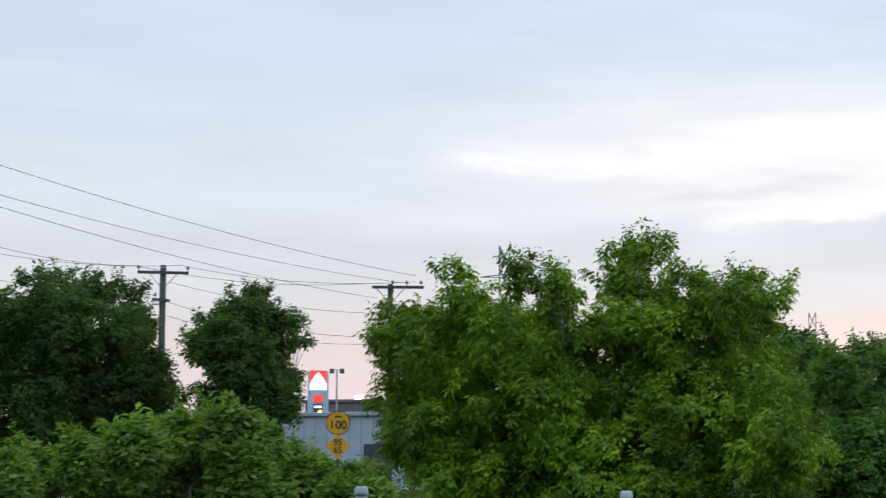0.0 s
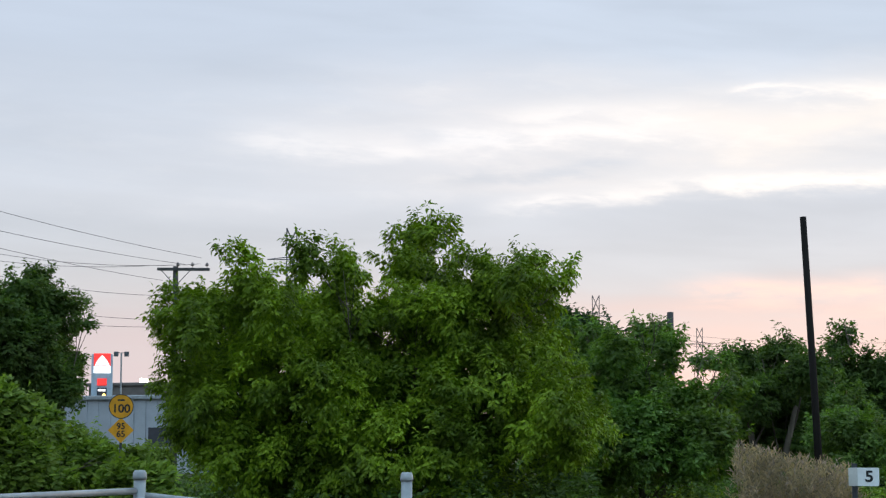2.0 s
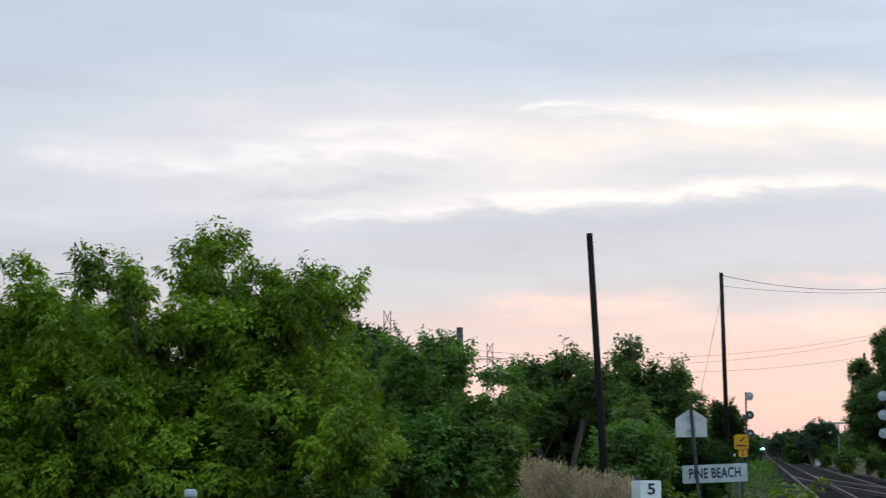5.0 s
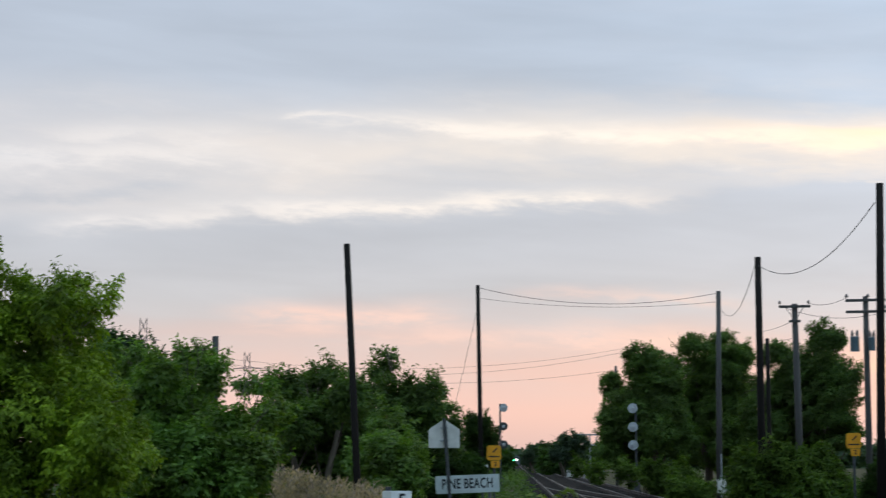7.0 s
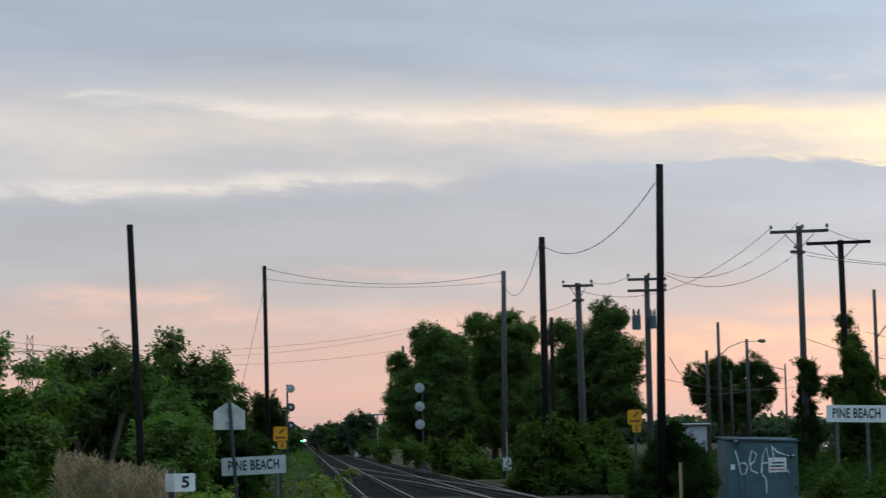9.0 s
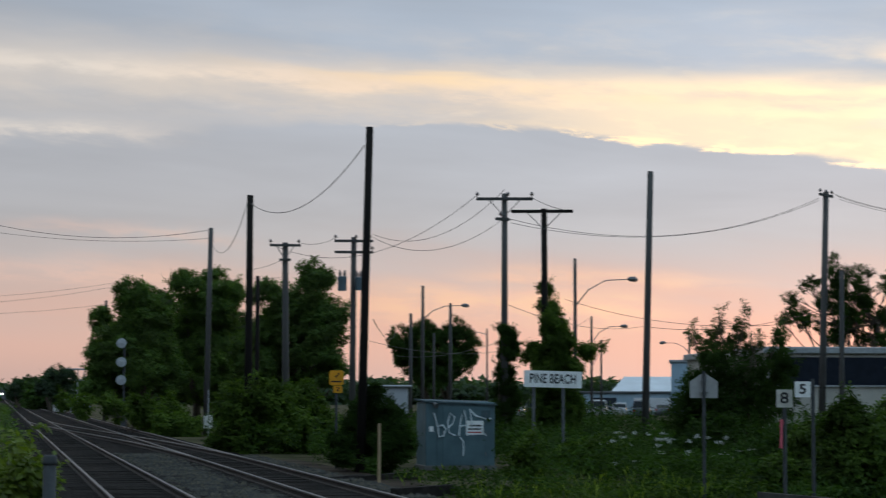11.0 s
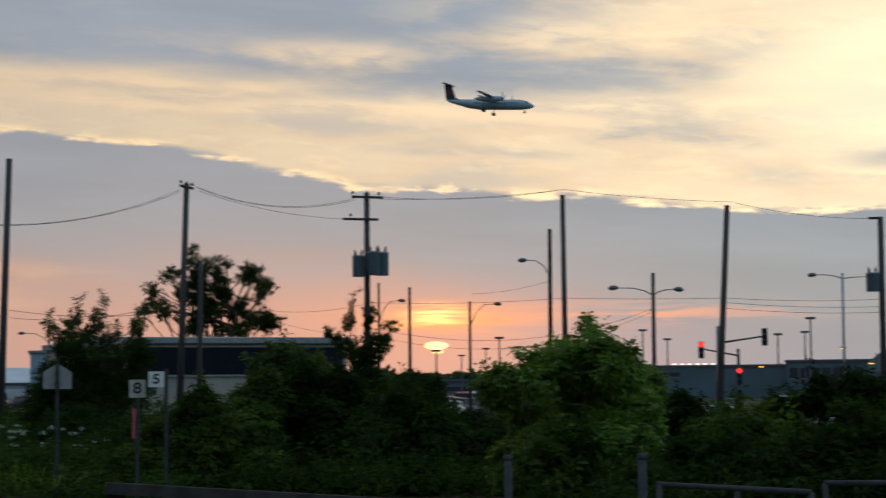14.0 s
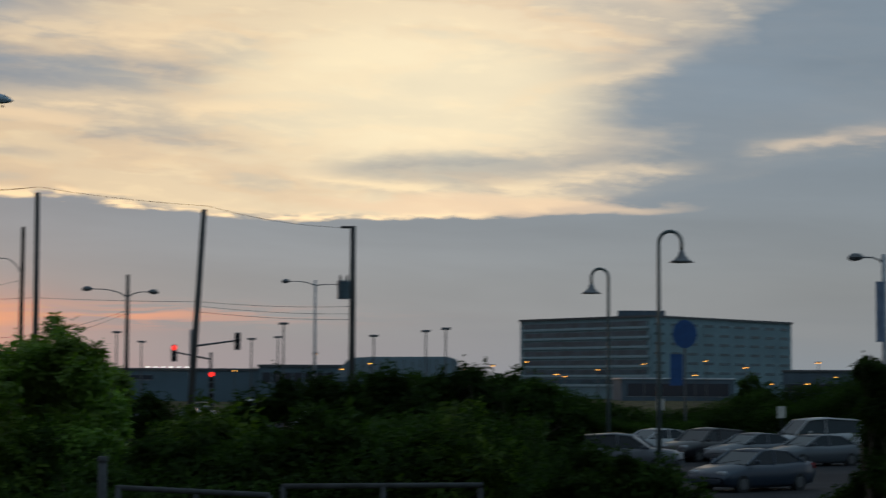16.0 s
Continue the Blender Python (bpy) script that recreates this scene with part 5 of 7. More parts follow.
signal_hut(14.24, 59.75, 13.4, 2.21, 1.65 + 0.45)
sx, sy, saz = 9.65, 49.49, 11.01
single("wooden_stake", Geo().tube([(sx, sy, ground_z(sx, sy) - 0.1), (sx, sy, 1.2)], [0.045, 0.04], 6), material("raw_timber", (0.30, 0.22, 0.13), 0.85, streak=True), "raw wooden stake by the juniper bush", "stake")
sx, sy, saz = 11.38, 107.82, 6
th = base_thing("meter_box", sx, sy, saz, "pale grey meter box on a pole's foot", "meter box")
part("case", Geo().box((0, -0.25, 0.85), (0.48, 0.3, 0.75), 0.03), SIGN_BACK, th)
part("conduit", Geo().tube([(0, -0.2, -0.2), (0, -0.2, 2.6)], 0.03, 6), STEEL, th)
# old sleepers and beam by the track
for (ax, ay, _), (bx, by, _), w in (((8.33, 49.73, 9.48), (9.55, 51.54, 10.48), 0.2), ((9.37, 50.56, 10.48), (11.38, 53.22, 12.07), 0.2), ((8.45, 41.57, 11.48), (10.11, 43.25, 13.15), 0.3)):
    L, tu = math.hypot(bx - ax, by - ay), math.degrees(math.atan2(by - ay, bx - ax))
    z0 = ground_z(ax, ay)
    single("old_timber", Geo().box(((ax + bx) / 2, (ay + by) / 2, z0 + w / 2), (L, 0.24, w), 0.02, tu), TIE, "discarded dark railway timber lying by the track", "timber", "discarded timbers")

# ================= fences =================
def pipe_post(th, x, y, z0, z1, r, mat=None):
    mat = mat or STEEL
    p = part("post", Geo().tube([(x, y, z0), (x, y, z1 - 0.03)], r, 12), mat, th, smooth=True)
    part("post_cap", Geo().tube([(x, y, z1 - 0.04), (x, y, z1 - 0.02), (x, y, z1 + 0.01), (x, y, z1 + 0.025)], [r * 1.16, r * 1.18, r * 1.08, r * 0.85], 12), mat, p, smooth=True)


def chain_link(th, a, b, zb, zt, step=0.09):
    """Woven wire between two posts, one mesh."""
    g = Geo()
    L = (Vector(b) - Vector(a)).length
    d = (Vector(b) - Vector(a)) / L
    h = zt - zb
    n = int((L + h) / step)
    for i in range(n):
        for s in (1, -1):
            u0 = i * step - (h if s > 0 else 0)
            q0, q1 = u0, u0 + s * h if s > 0 else u0 - h
            p0, p1 = (u0, 0.0), ((u0 + h, h) if s > 0 else (u0 - h, h))
            (ua, va), (ub, vb) = p0, p1
            if max(ua, ub) < 0 or min(ua, ub) > L:
                continue
            def clip(u, v, u2, v2):
                if u < 0:
                    v += (v2 - v) * (0 - u) / (u2 - u); u = 0
                if u > L:
                    v += (v2 - v) * (L - u) / (u2 - u); u = L
                return u, v
            ca, cb = clip(ua, va, ub, vb), clip(ub, vb, ua, va)
            pa, pb = Vector(a) + d * ca[0], Vector(a) + d * cb[0]
            g.tube([(pa.x, pa.y + 0.004 * s, zb + ca[1]), (pb.x, pb.y + 0.004 * s, zb + cb[1])], 0.004, 3, False)
    part("wire_mesh", g, STEEL, th, "diamond chain-link wire mesh")


F1, F2, F0 = (-5.86, 13.17, 1.63), (-4.25, 14.41, 1.6), (-6.97, 10.86, 1.52)
fence = thing("chain_link_fence", 0, 0, 0, 0, "galvanised chain-link fence with capped round posts", "fence")
for p in (F0, F1, F2):
    pipe_post(fence, p[0], p[1], ground_z(p[0], p[1]) - 0.1, p[2] + 0.02, 0.043)
for a, b, dz in ((F0, F1, (-0.03, -0.10)), (F1, F2, (-0.13, -0.34))):
    part("top_rail", Geo().tube([(a[0], a[1], a[2] + dz[0]), (b[0], b[1], b[2] + dz[1])], 0.024, 8), STEEL, fence, smooth=True)
    chain_link(fence, (a[0], a[1], 0), (b[0], b[1], 0), 0.05, min(a[2] + dz[0], b[2] + dz[1]) - 0.02)
F3 = (0.44, 13.9, 1.47)
lone = thing("fence_post", F3[0], F3[1], ground_z(F3[0], F3[1]), 0, "capped galvanised fence post at the track's edge", "fence post", "lone fence posts")
pipe_post(lone, 0, 0, -0.1, F3[2] - ground_z(F3[0], F3[1]), 0.045, STEEL_GREY)
for p in ((13.59, 17.83, 1.09), (13.46, 20.37, 1.01)):
    lone = thing("fence_post", p[0], p[1], ground_z(p[0], p[1]), 0, "capped galvanised fence post in dark shrubs", "fence post", "lone fence posts")
    pipe_post(lone, 0, 0, -0.1, p[2] - ground_z(p[0], p[1]), 0.05, STEEL_GREY)


def pipe_barrier(pts, posts, label):
    th = thing("pipe_fence", 0, 0, 0, 0, label, "pipe fence", "pipe fences")
    part("top_rail", Geo().tube(pts, 0.028, 8), STEEL_GREY, th, smooth=True)
    for p in posts:
        part("post", Geo().tube([(p[0], p[1], ground_z(p[0], p[1]) - 0.1), (p[0], p[1], p[2])], 0.03, 8), STEEL_GREY, th, smooth=True)


pipe_barrier([(12.49, 16.16, 0.87), (13.68, 15.16, 0.79)], [(12.51, 16.14, 0.87), (13.12, 15.65, 0.83), (13.68, 15.16, 0.79)], "low galvanised pipe fence along the road")
pipe_barrier([(13.77, 15.07, 0.88), (14.5, 14.37, 0.89), (15.22, 13.6, 0.9), (15.21, 13.63, 0.91)], [(13.78, 15.06, 0.88), (14.52, 14.35, 0.89), (15.21, 13.63, 0.91)], "low galvanised pipe fence along the road")
g0, g1 = Vector((9.11, 22.65, 0.68)), Vector((11.15, 18.29, 0.58))
rail = thing("road_guardrail", 0, 0, 0, 0, "weathered grey timber guardrail along the road", "guardrail")
part("beam", Geo().loft([[(p.x, p.y, p.z + 0.07), (p.x + 0.05, p.y + 0.1, p.z + 0.07), (p.x + 0.05, p.y + 0.1, p.z - 0.07), (p.x, p.y, p.z - 0.07)] for p in (g0, g0.lerp(g1, 0.5), g1)]), material("guardrail_timber", (0.075, 0.072, 0.068), 0.9, spec=0.05, scale=3, vary=0.3), rail)
for q in (0.02, 0.35, 0.68, 0.98):
    p = g0.lerp(g1, q)
    zb = ground_z(p.x, p.y)
    part("post", Geo().box((p.x + 0.12, p.y + 0.16, (p.z + zb) / 2 - 0.03), (0.18, 0.18, p.z - zb + 0.1), 0.01), TIE, rail)


# ================= lamps =================
SODIUM = material("sodium_lamp", (0.8, 0.4, 0.1), 0.4, bump=0, glow=((1.0, 0.42, 0.07), 6.0))
RED_LIT = material("red_signal_lit", (0.8, 0.02, 0.02), 0.4, bump=0, glow=((1.0, 0.03, 0.02), 4.0))
WHITE_LIT = material("white_flood_lit", (0.8, 0.8, 0.8), 0.4, bump=0, glow=((1.0, 0.95, 0.85), 5.0))
GREEN_LIT = material("green_signal_lit", (0.02, 0.8, 0.2), 0.4, bump=0, glow=((0.05, 1.0, 0.25), 6.0))
LAMP_CASE = material("lamp_case", (0.16, 0.17, 0.18), 0.5, 0.4, vary=0.15, bump=0)


def street_lamp(x, y, az, z_top, arms, mat, label, r=0.09, group="street lamps", lit=False, h0=None):
    """arms: (root height under top, rise, reach); reach < 0 goes the other way."""
    gz = ground_z(x, y)
    th = thing("street_lamp", x, y, gz, az, label, "street lamp", group)
    h = z_top - gz
    part("pole", Geo().tube([(0, 0, -0.2), (0, 0, h)], [r * 1.2, r * 0.85], 10), mat, th, smooth=True)
    for dz, rise, reach in arms:
        s = 1 if reach > 0 else -1
        pts = [(0, 0, h - dz), (reach * 0.22, 0, h - dz + rise * 0.62), (reach * 0.5, 0, h - dz + rise * 0.96), (reach * 0.85, 0, h - dz + rise)]
        a = part("arm", Geo().tube(pts, [0.05, 0.04, 0.035, 0.03], 6), LAMP_CASE, th)
        u, z = reach * 0.85, h - dz + rise
        part("lamp_head", Geo().tube([(u, 0, z), (u + s * 0.15, 0, z + 0.02), (u + s * 0.45, 0, z + 0.0), (u + s * 0.62, 0, z - 0.04)], [0.05, 0.14, 0.16, 0.05], 8), LAMP_CASE, a)
        if lit:
            part("bulb", Geo().tube([(u + s * 0.1, 0, z - 0.12), (u + s * 0.5, 0, z - 0.14)], [0.10, 0.08], 8), SODIUM, a)
    return th


street_lamp(32.45, 107.63, 16.79, 9.88, [(2.78, 1.57, 3.53)], POLE_GREY, "wooden street lamp pole with a long curved arm", 0.11)
street_lamp(32.01, 146.97, 12.28, 10.46, [(2.63, 1.1, 3.5)], POLE_GREY, "wooden street lamp pole with a curved arm", 0.13)
street_lamp(36.37, 156.24, 13.1, 9.59, [], POLE_GREY, "plain grey pole behind the signal hut", 0.14)
street_lamp(49.09, 157.97, 17.27, 8.74, [(2.31, 1.45, 2.89)], POLE_GREY, "distant street lamp with a curved arm", 0.11)
street_lamp(63.78, 174.1, 20.14, 8.22, [(2.16, 0.97, -2.59)], POLE_GREY, "distant street lamp with a curved arm", 0.10)
street_lamp(29.04, 137.38, 11.93, 7.88, [], POLE_GREY, "plain grey pole behind the signal hut", 0.13)
street_lamp(46.67, 184.61, 14.19, 8.54, [(0.6, 0.3, -2.77)], POLE_GREY, "distant street lamp with a short arm", 0.09)
street_lamp(52.88, 167.26, 17.56, 7.01, [], POLE_GREY, "plain grey distant wooden pole", 0.10)
street_lamp(36.14, 161.42, 12.62, 7.27, [], POLE_GREY, "plain grey distant wooden pole", 0.10)
street_lamp(74.97, 107.94, 34.78, 12.38, [(3.25, 1.15, -1.84)], POLE_DARK, "dark lamp pole with a curved arm", 0.12)
street_lamp(73.8, 95.16, 37.8, 8.7, [(1.4, 0.49, -2.52), (1.4, 0.35, 1.47)], POLE_GREY, "lamp pole with arms to both sides", 0.13)
street_lamp(96.23, 102.26, 43.28, 9.59, [(0.4, 0.3, -2.13), (0.4, 0.1, 1.96)], STEEL, "steel lamp pole with arms to both sides", 0.10)
street_lamp(76.62, 129.44, 30.61, 9.48, [], POLE_GREY, "plain wooden pole before the sunset", 0.13)
street_lamp(79.51, 139.33, 29.7, 10.37, [(3.27, 1.78, 1.87)], POLE_GREY, "wooden lamp pole with a curved arm", 0.11)
street_lamp(83.28, 131.23, 32.39, 8.57, [(2.04, 1.81, 2.26)], POLE_GREY, "wooden lamp pole with a curved arm", 0.12)
street_lamp(67.78, 39.42, 59.89, 7.21, [(0.35, 0.25, -0.91)], STEEL, "steel lamp pole with a hanging banner", 0.11)
bx, by, baz = 67.64, 39.46, 59.81
th = base_thing("street_banner", bx, by, baz, "pale blue street banner hung on a lamp pole", "banner")
zt, zb = 6.13 - ground_z(bx, by), 3.78 - ground_z(bx, by)
part("cloth", Geo().plate([(-0.22, zb), (0.12, zb), (0.12, zt), (-0.22, zt)], -0.02, 0.0), material("banner_cloth", (0.18, 0.24, 0.34), 0.8, scale=2, vary=0.2), th)
for zz in (zt, zb):
    part("banner_rod", Geo().tube([(-0.24, 0.0, zz), (0.3, 0.0, zz)], 0.015, 6), STEEL, th)


def lot_lamp(x, y, az, z_top, lit, group="car park lamps"):
    gz = ground_z(x, y)
    th = thing("car_park_lamp", x, y, gz, az, "tall car park lamp with a flat box head", "lamp post", group)
    h = z_top - gz
    part("pole", Geo().tube([(0, 0, -0.2), (0, 0, h)], [0.13, 0.09], 8), STEEL_DARK, th)
    part("lamp_head", Geo().box((0, 0, h + 0.08), (1.15, 0.5, 0.28), 0.05), LAMP_CASE, th)
    if lit:
        part("bulb", Geo().box((0, -0.05, h - 0.12), (0.9, 0.3, 0.12), 0.02), SODIUM, th)


LOT = [158.47, 206.65, 37.49, 8.89, 173.41, 220.37, 38.2, 8.1, 172.21, 195.35, 41.41, 8.14, 181.55, 200.41, 42.18, 8.66,
       155.18, 170.33, 42.35, 9.25, 169.98, 170.01, 45.01, 8.14, 174.47, 165.41, 46.55, 8.76, 173.23, 160.87, 47.14, 8.96,
       131.86, 201.03, 33.26, 7.58, 167.32, 249.51, 33.84, 7.58, 163.01, 252.35, 32.86, 7.36, 120.05, 196.68, 31.39, 5.86, 175.81, 279.77, 32.14, 6.78]
for i in range(0, len(LOT), 4):
    lot_lamp(*LOT[i:i + 4], False)
LIT = [319.72, 273.01, 49.51, 7.59, 331.59, 274.42, 50.39, 5.01, 329.49, 261.13, 51.61, 5.96, 335.58, 253.25, 52.97, 7.24, 350.16, 250.29, 54.45, 4.94,
       348.19, 235.61, 55.92, 6.51, 356.49, 222.85, 58, 7.56, 366.87, 225.07, 58.48, 4.64, 310.64, 283.29, 47.64, 5.93, 314.9, 278.55, 48.51, 6.7,
       296.67, 297.89, 44.88, 7.05, 292.31, 302.17, 44.05, 5.8, 274.45, 291.57, 43.26, 8.72, 275.34, 317.71, 40.91, 5.32,
       329.69, 270.44, 50.64, 4.5, 327.08, 230.98, 54.78, 7.63, 372.13, 235.55, 57.68, 3.16, 379.49, 242.61, 57.42, 1.37, 222.62, 201.72, 47.82, 0.42, 392.94, 258.62, 56.66, 3.18]
for i in range(0, len(LIT), 4):
    lot_lamp(*LIT[i:i + 4], True, "lit sodium lamps")


def gooseneck(x, y, az, z_top, reach, label):
    gz = ground_z(x, y)
    th = thing("gooseneck_lamp", x, y, gz, az, label, "lamp post", "goose-neck lamps")
    h, rr = z_top - gz, abs(reach) / 2
    s = 1 if reach > 0 else -1
    pts = [(0, 0, -0.2), (0, 0, h * 0.5), (0, 0, h - rr)] + [(s * rr * (1 - math.cos(radians(a))), 0, h - rr + rr * math.sin(radians(a))) for a in range(20, 181, 20)]
    pts.append((s * 2 * rr, 0, h - rr - 0.35))
    part("pole", Geo().tube(pts, [0.11, 0.085] + [0.07] * (len(pts) - 2), 10), material("lamp_green_paint", (0.10, 0.13, 0.13), 0.5, 0.2, vary=0.1, bump=0), th, smooth=True)
    u, z = s * 2 * rr, h - rr - 0.3
    part("bell_shade", Geo().tube([(u, 0, z), (u, 0, z - 0.10), (u, 0, z - 0.22), (u, 0, z - 0.38), (u, 0, z - 0.48)], [0.07, 0.12, 0.16, 0.32, 0.50], 16), LAMP_CASE, th, "dark bell-shaped shade", True)
    part("base_collar", Geo().tube([(0, 0, -0.1), (0, 0, 0.5)], [0.22, 0.15], 10), STEEL_DARK, th)


gooseneck(61.32, 45.6, 53.4, 8.04, 0.89, "tall goose-neck car park lamp with a bell shade")
gooseneck(72.73, 57.03, 51.92, 7.56, -0.81, "goose-neck car park lamp with a bell shade")

# round blue sign and banner in the car park
x, y, az = 95.96, 69.39, 54.15
th = base_thing("round_blue_sign", x, y, az, "round blue sign above a blue banner on a post", "sign")
gz = ground_z(x, y)
BLUE = material("sign_blue", (0.022, 0.085, 0.26), 0.5, scale=3, vary=0.15, bump=0)
sign_post(th, 5.77 - gz, 0.07, 0, STEEL_DARK)
d = part("disc", Geo().plate([(u * 0.85, zz) for u, zz in round_outline(0, 0, 0.86)], -0.08, 0.0), BLUE, th)
d.location = (0, 0, 5.19 - gz)
part("banner", Geo().plate(corner_outline(0.75, 1.9, 0.05, 3.03 - gz, -0.5), -0.04, 0.0), BLUE, th)


# ================= traffic lights =================
def signal_head(parent, u, z, lit, name="signal_head"):
    h = part(name, Geo().box((u, -0.1, z), (0.36, 0.3, 1.05), 0.04), STEEL_DARK, parent, "black three-lamp signal head")
    for k in range(3):
        part("lens", Geo().tube([(u, -0.26, z + 0.33 - 0.33 * k), (u, -0.34, z + 0.33 - 0.33 * k)], [0.14, 0.15], 12), RED_LIT if lit and k == 0 else LENS, h)


x, y, az = 75.8, 90.98, 39.82
gz = ground_z(x, y)
th = thing("traffic_light", x, y, gz, az, "mast-arm traffic light showing red", "traffic light")
part("mast", Geo().tube([(-0.3, 0, -0.2), (-0.3, 0, 5.31 - gz)], [0.12, 0.09], 10), STEEL, th)
za, zb = 4.28 - gz, 4.67 - gz
part("mast_arm", Geo().tube([(-0.3, 0, za), (2.48, 0, zb)], [0.07, 0.05], 8), STEEL_DARK, th)
signal_head(th, 2.48, zb - 0.05, False)
x, y, az = 79.07, 93.46, 40.25
gz = ground_z(x, y)
th = thing("traffic_light", x, y, gz, az, "traffic light with a lit red lamp and a side arm", "traffic light")
part("mast", Geo().tube([(0, 0, -0.2), (0, 0, 4 - gz)], [0.12, 0.09], 10), STEEL_DARK, th)
part("mast_arm", Geo().tube([(0, 0, 3.57 - gz), (-2.28, 0, 4.02 - gz)], [0.06, 0.045], 8), STEEL_DARK, th)
signal_head(th, -2.28, 3.94 - gz, True)
signal_head(th, 0.05, 2.3 - gz, True)
signal_head(th, 0.05, 0.99 - gz, False)

# ================= pole equipment =================
TANK = material("transformer_grey_paint", (0.085, 0.125, 0.15), 0.45, 0.2, vary=0.12, bump=0.05)


def transformer(x, y, az, z, r, h, label):
    th = thing("pole_transformer", x, y, z - h / 2, az, label, "transformer", "pole transformers")
    part("tank", Geo().tube([(0, 0, 0), (0, 0, h * 0.94), (0, 0, h)], [r, r, r * 0.8], 16), TANK, th)
    part("lid", Geo().tube([(0, 0, h * 0.93), (0, 0, h * 0.98)], r * 1.05, 16), STEEL, th)
    for s in (-0.5, 0.5):
        part("bushing", Geo().tube([(r * s, 0, h), (r * s, 0, h + 0.12), (r * s * 1.2, 0, h + 0.3)], [0.06, 0.08, 0.03], 8), PORCELAIN, th)
    part("hanger", Geo().box((0, r * 0.8, h * 0.6), (0.14, 0.5, 0.2), 0.02), STEEL_DARK, th)


transformer(50.53, 90.69, 29.1, 8.28, 0.33, 1.15, "grey pole-mounted transformer tank")
transformer(51.14, 90.12, 29.55, 8.42, 0.36, 1.27, "grey pole-mounted transformer tank")
transformer(51.72, 90.25, 29.8, 8.41, 0.36, 1.27, "grey pole-mounted transformer tank")
transformer(73.08, 75.42, 44.13, 7.14, 0.34, 1.01, "grey pole-mounted transformer tank")
transformer(16.37, 93.7, 9.9, 7.4, 0.22, 0.72, "grey pole-mounted transformer tank")
transformer(17.16, 93.56, 10.38, 7.4, 0.17, 0.66, "grey pole-mounted transformer tank")

# cables, area by area
for a, b, s in (((-35.15, 49.13, 10.91), (-33.86, 81.68, 10.05), 0.3), ((-36.29, 50.77, 10.22), (-34.54, 81.39, 9.74), 0.3), ((-36.29, 50.77, 9.87), (-35.43, 81.01, 9), 0.3), ((-49.07, 68.68, 10.96), (-45.09, 76.05, 10.32), 0.3),
                ((-49.06, 68.69, 10.52), (-43.3, 77.09, 10.39), 0.3), ((-48.65, 68.98, 9.33), (-44.53, 76.39, 9.03), 0.2), ((-43.3, 77.09, 10.34), (-33.85, 81.68, 9.77), 0.35), ((-45.09, 76.05, 10.3), (-35.86, 80.82, 9.67), 0.35), ((-43.84, 76.78, 9.61), (-35.43, 81.01, 8.31), 0.3),
                ((-43.91, 76.74, 8.71), (-35.33, 81.06, 7.23), 0.4), ((-43.9, 76.75, 8.07), (-35.32, 81.06, 6.92), 0.4)):
    cable(a, b, s, 0.010)
for a, b, s in (((-29.44, 157.69, 10.83), (12.26, 190.02, 12.73), 2.2), ((-30.37, 162.6, 11.44), (12.58, 195.01, 13.35), 2.0), ((-24.46, 158.54, 9.68), (9.51, 180.17, 10.24), 1.3), ((-4.22, 108.34, 1.17), (-1.97, 110.4, 10.75), 0.2)):
    cable(a, b, s, 0.012)
for a, b, s in (((15.09, 99.28, 9.8), (16.17, 94.04, 9.7), 0.2), ((13.6, 99.49, 9.73), (20.51, 82.92, 10.78), 1.6), ((17.89, 93.73, 9.85), (21.67, 82.63, 11.01), 1.1), ((17.89, 93.73, 9.71), (21.6, 82.64, 9.7), 1.0), ((22.75, 82.33, 10.7), (23.04, 77.05, 9.57), 0.1),
                ((21.72, 82.61, 9.75), (42.26, 95.48, 12.43), 1.35), ((21.96, 82.55, 9.53), (42.26, 95.48, 12.31), 1.2), ((15, 119.48, 9.67), (14.24, 99.4, 8.92), 0.1), ((15.01, 119.48, 9.18), (14.24, 99.4, 8.04), 0.1)):
    cable(a, b, s, 0.012)
for a, b, s in (((42.81, 95.24, 12.73), (50.76, 91.25, 12.01), 0.8), ((43.09, 95.11, 12.55), (50.63, 91.32, 11.88), 0.7), ((43.23, 95.05, 12.36), (50.24, 91.53, 10.85), 0.3), ((51.67, 90.73, 12.06), (64.55, 92.03, 13.12), 0.3),
                ((51.79, 90.67, 11.93), (64.8, 91.86, 13.16), 0.2), ((64.8, 91.86, 13.16), (63.37, 75.3, 10.97), 0.12), ((63.37, 75.3, 10.97), (73.65, 75.42, 10.53), 0.25),
                ((51.22, 90.99, 6.35), (64.76, 91.89, 6.85), 0.15), ((64.76, 91.89, 6.85), (63.15, 75.49, 6.13), 0.05), ((63.15, 75.49, 6.13), (73.69, 75.38, 6.25), 0.12), ((63.15, 75.49, 5.9), (73.68, 75.39, 5.85), 0.12),
                ((63.14, 75.49, 5.61), (73.68, 75.39, 5.55), 0.12), ((58.23, 116.7, 6.32), (51.22, 90.99, 4.53), 0.2), ((53.46, 107.9, 6.6), (51.12, 91.05, 6.26), 0.25), ((75.36, 118.48, 8.46), (74.99, 107.92, 8.88), 0.2),
                ((51.12, 91.05, 5.05), (73.82, 95.14, 6.52), 1.3), ((51.11, 91.05, 4.68), (73.81, 95.14, 6.35), 1.5)):
    cable(a, b, s, 0.011)
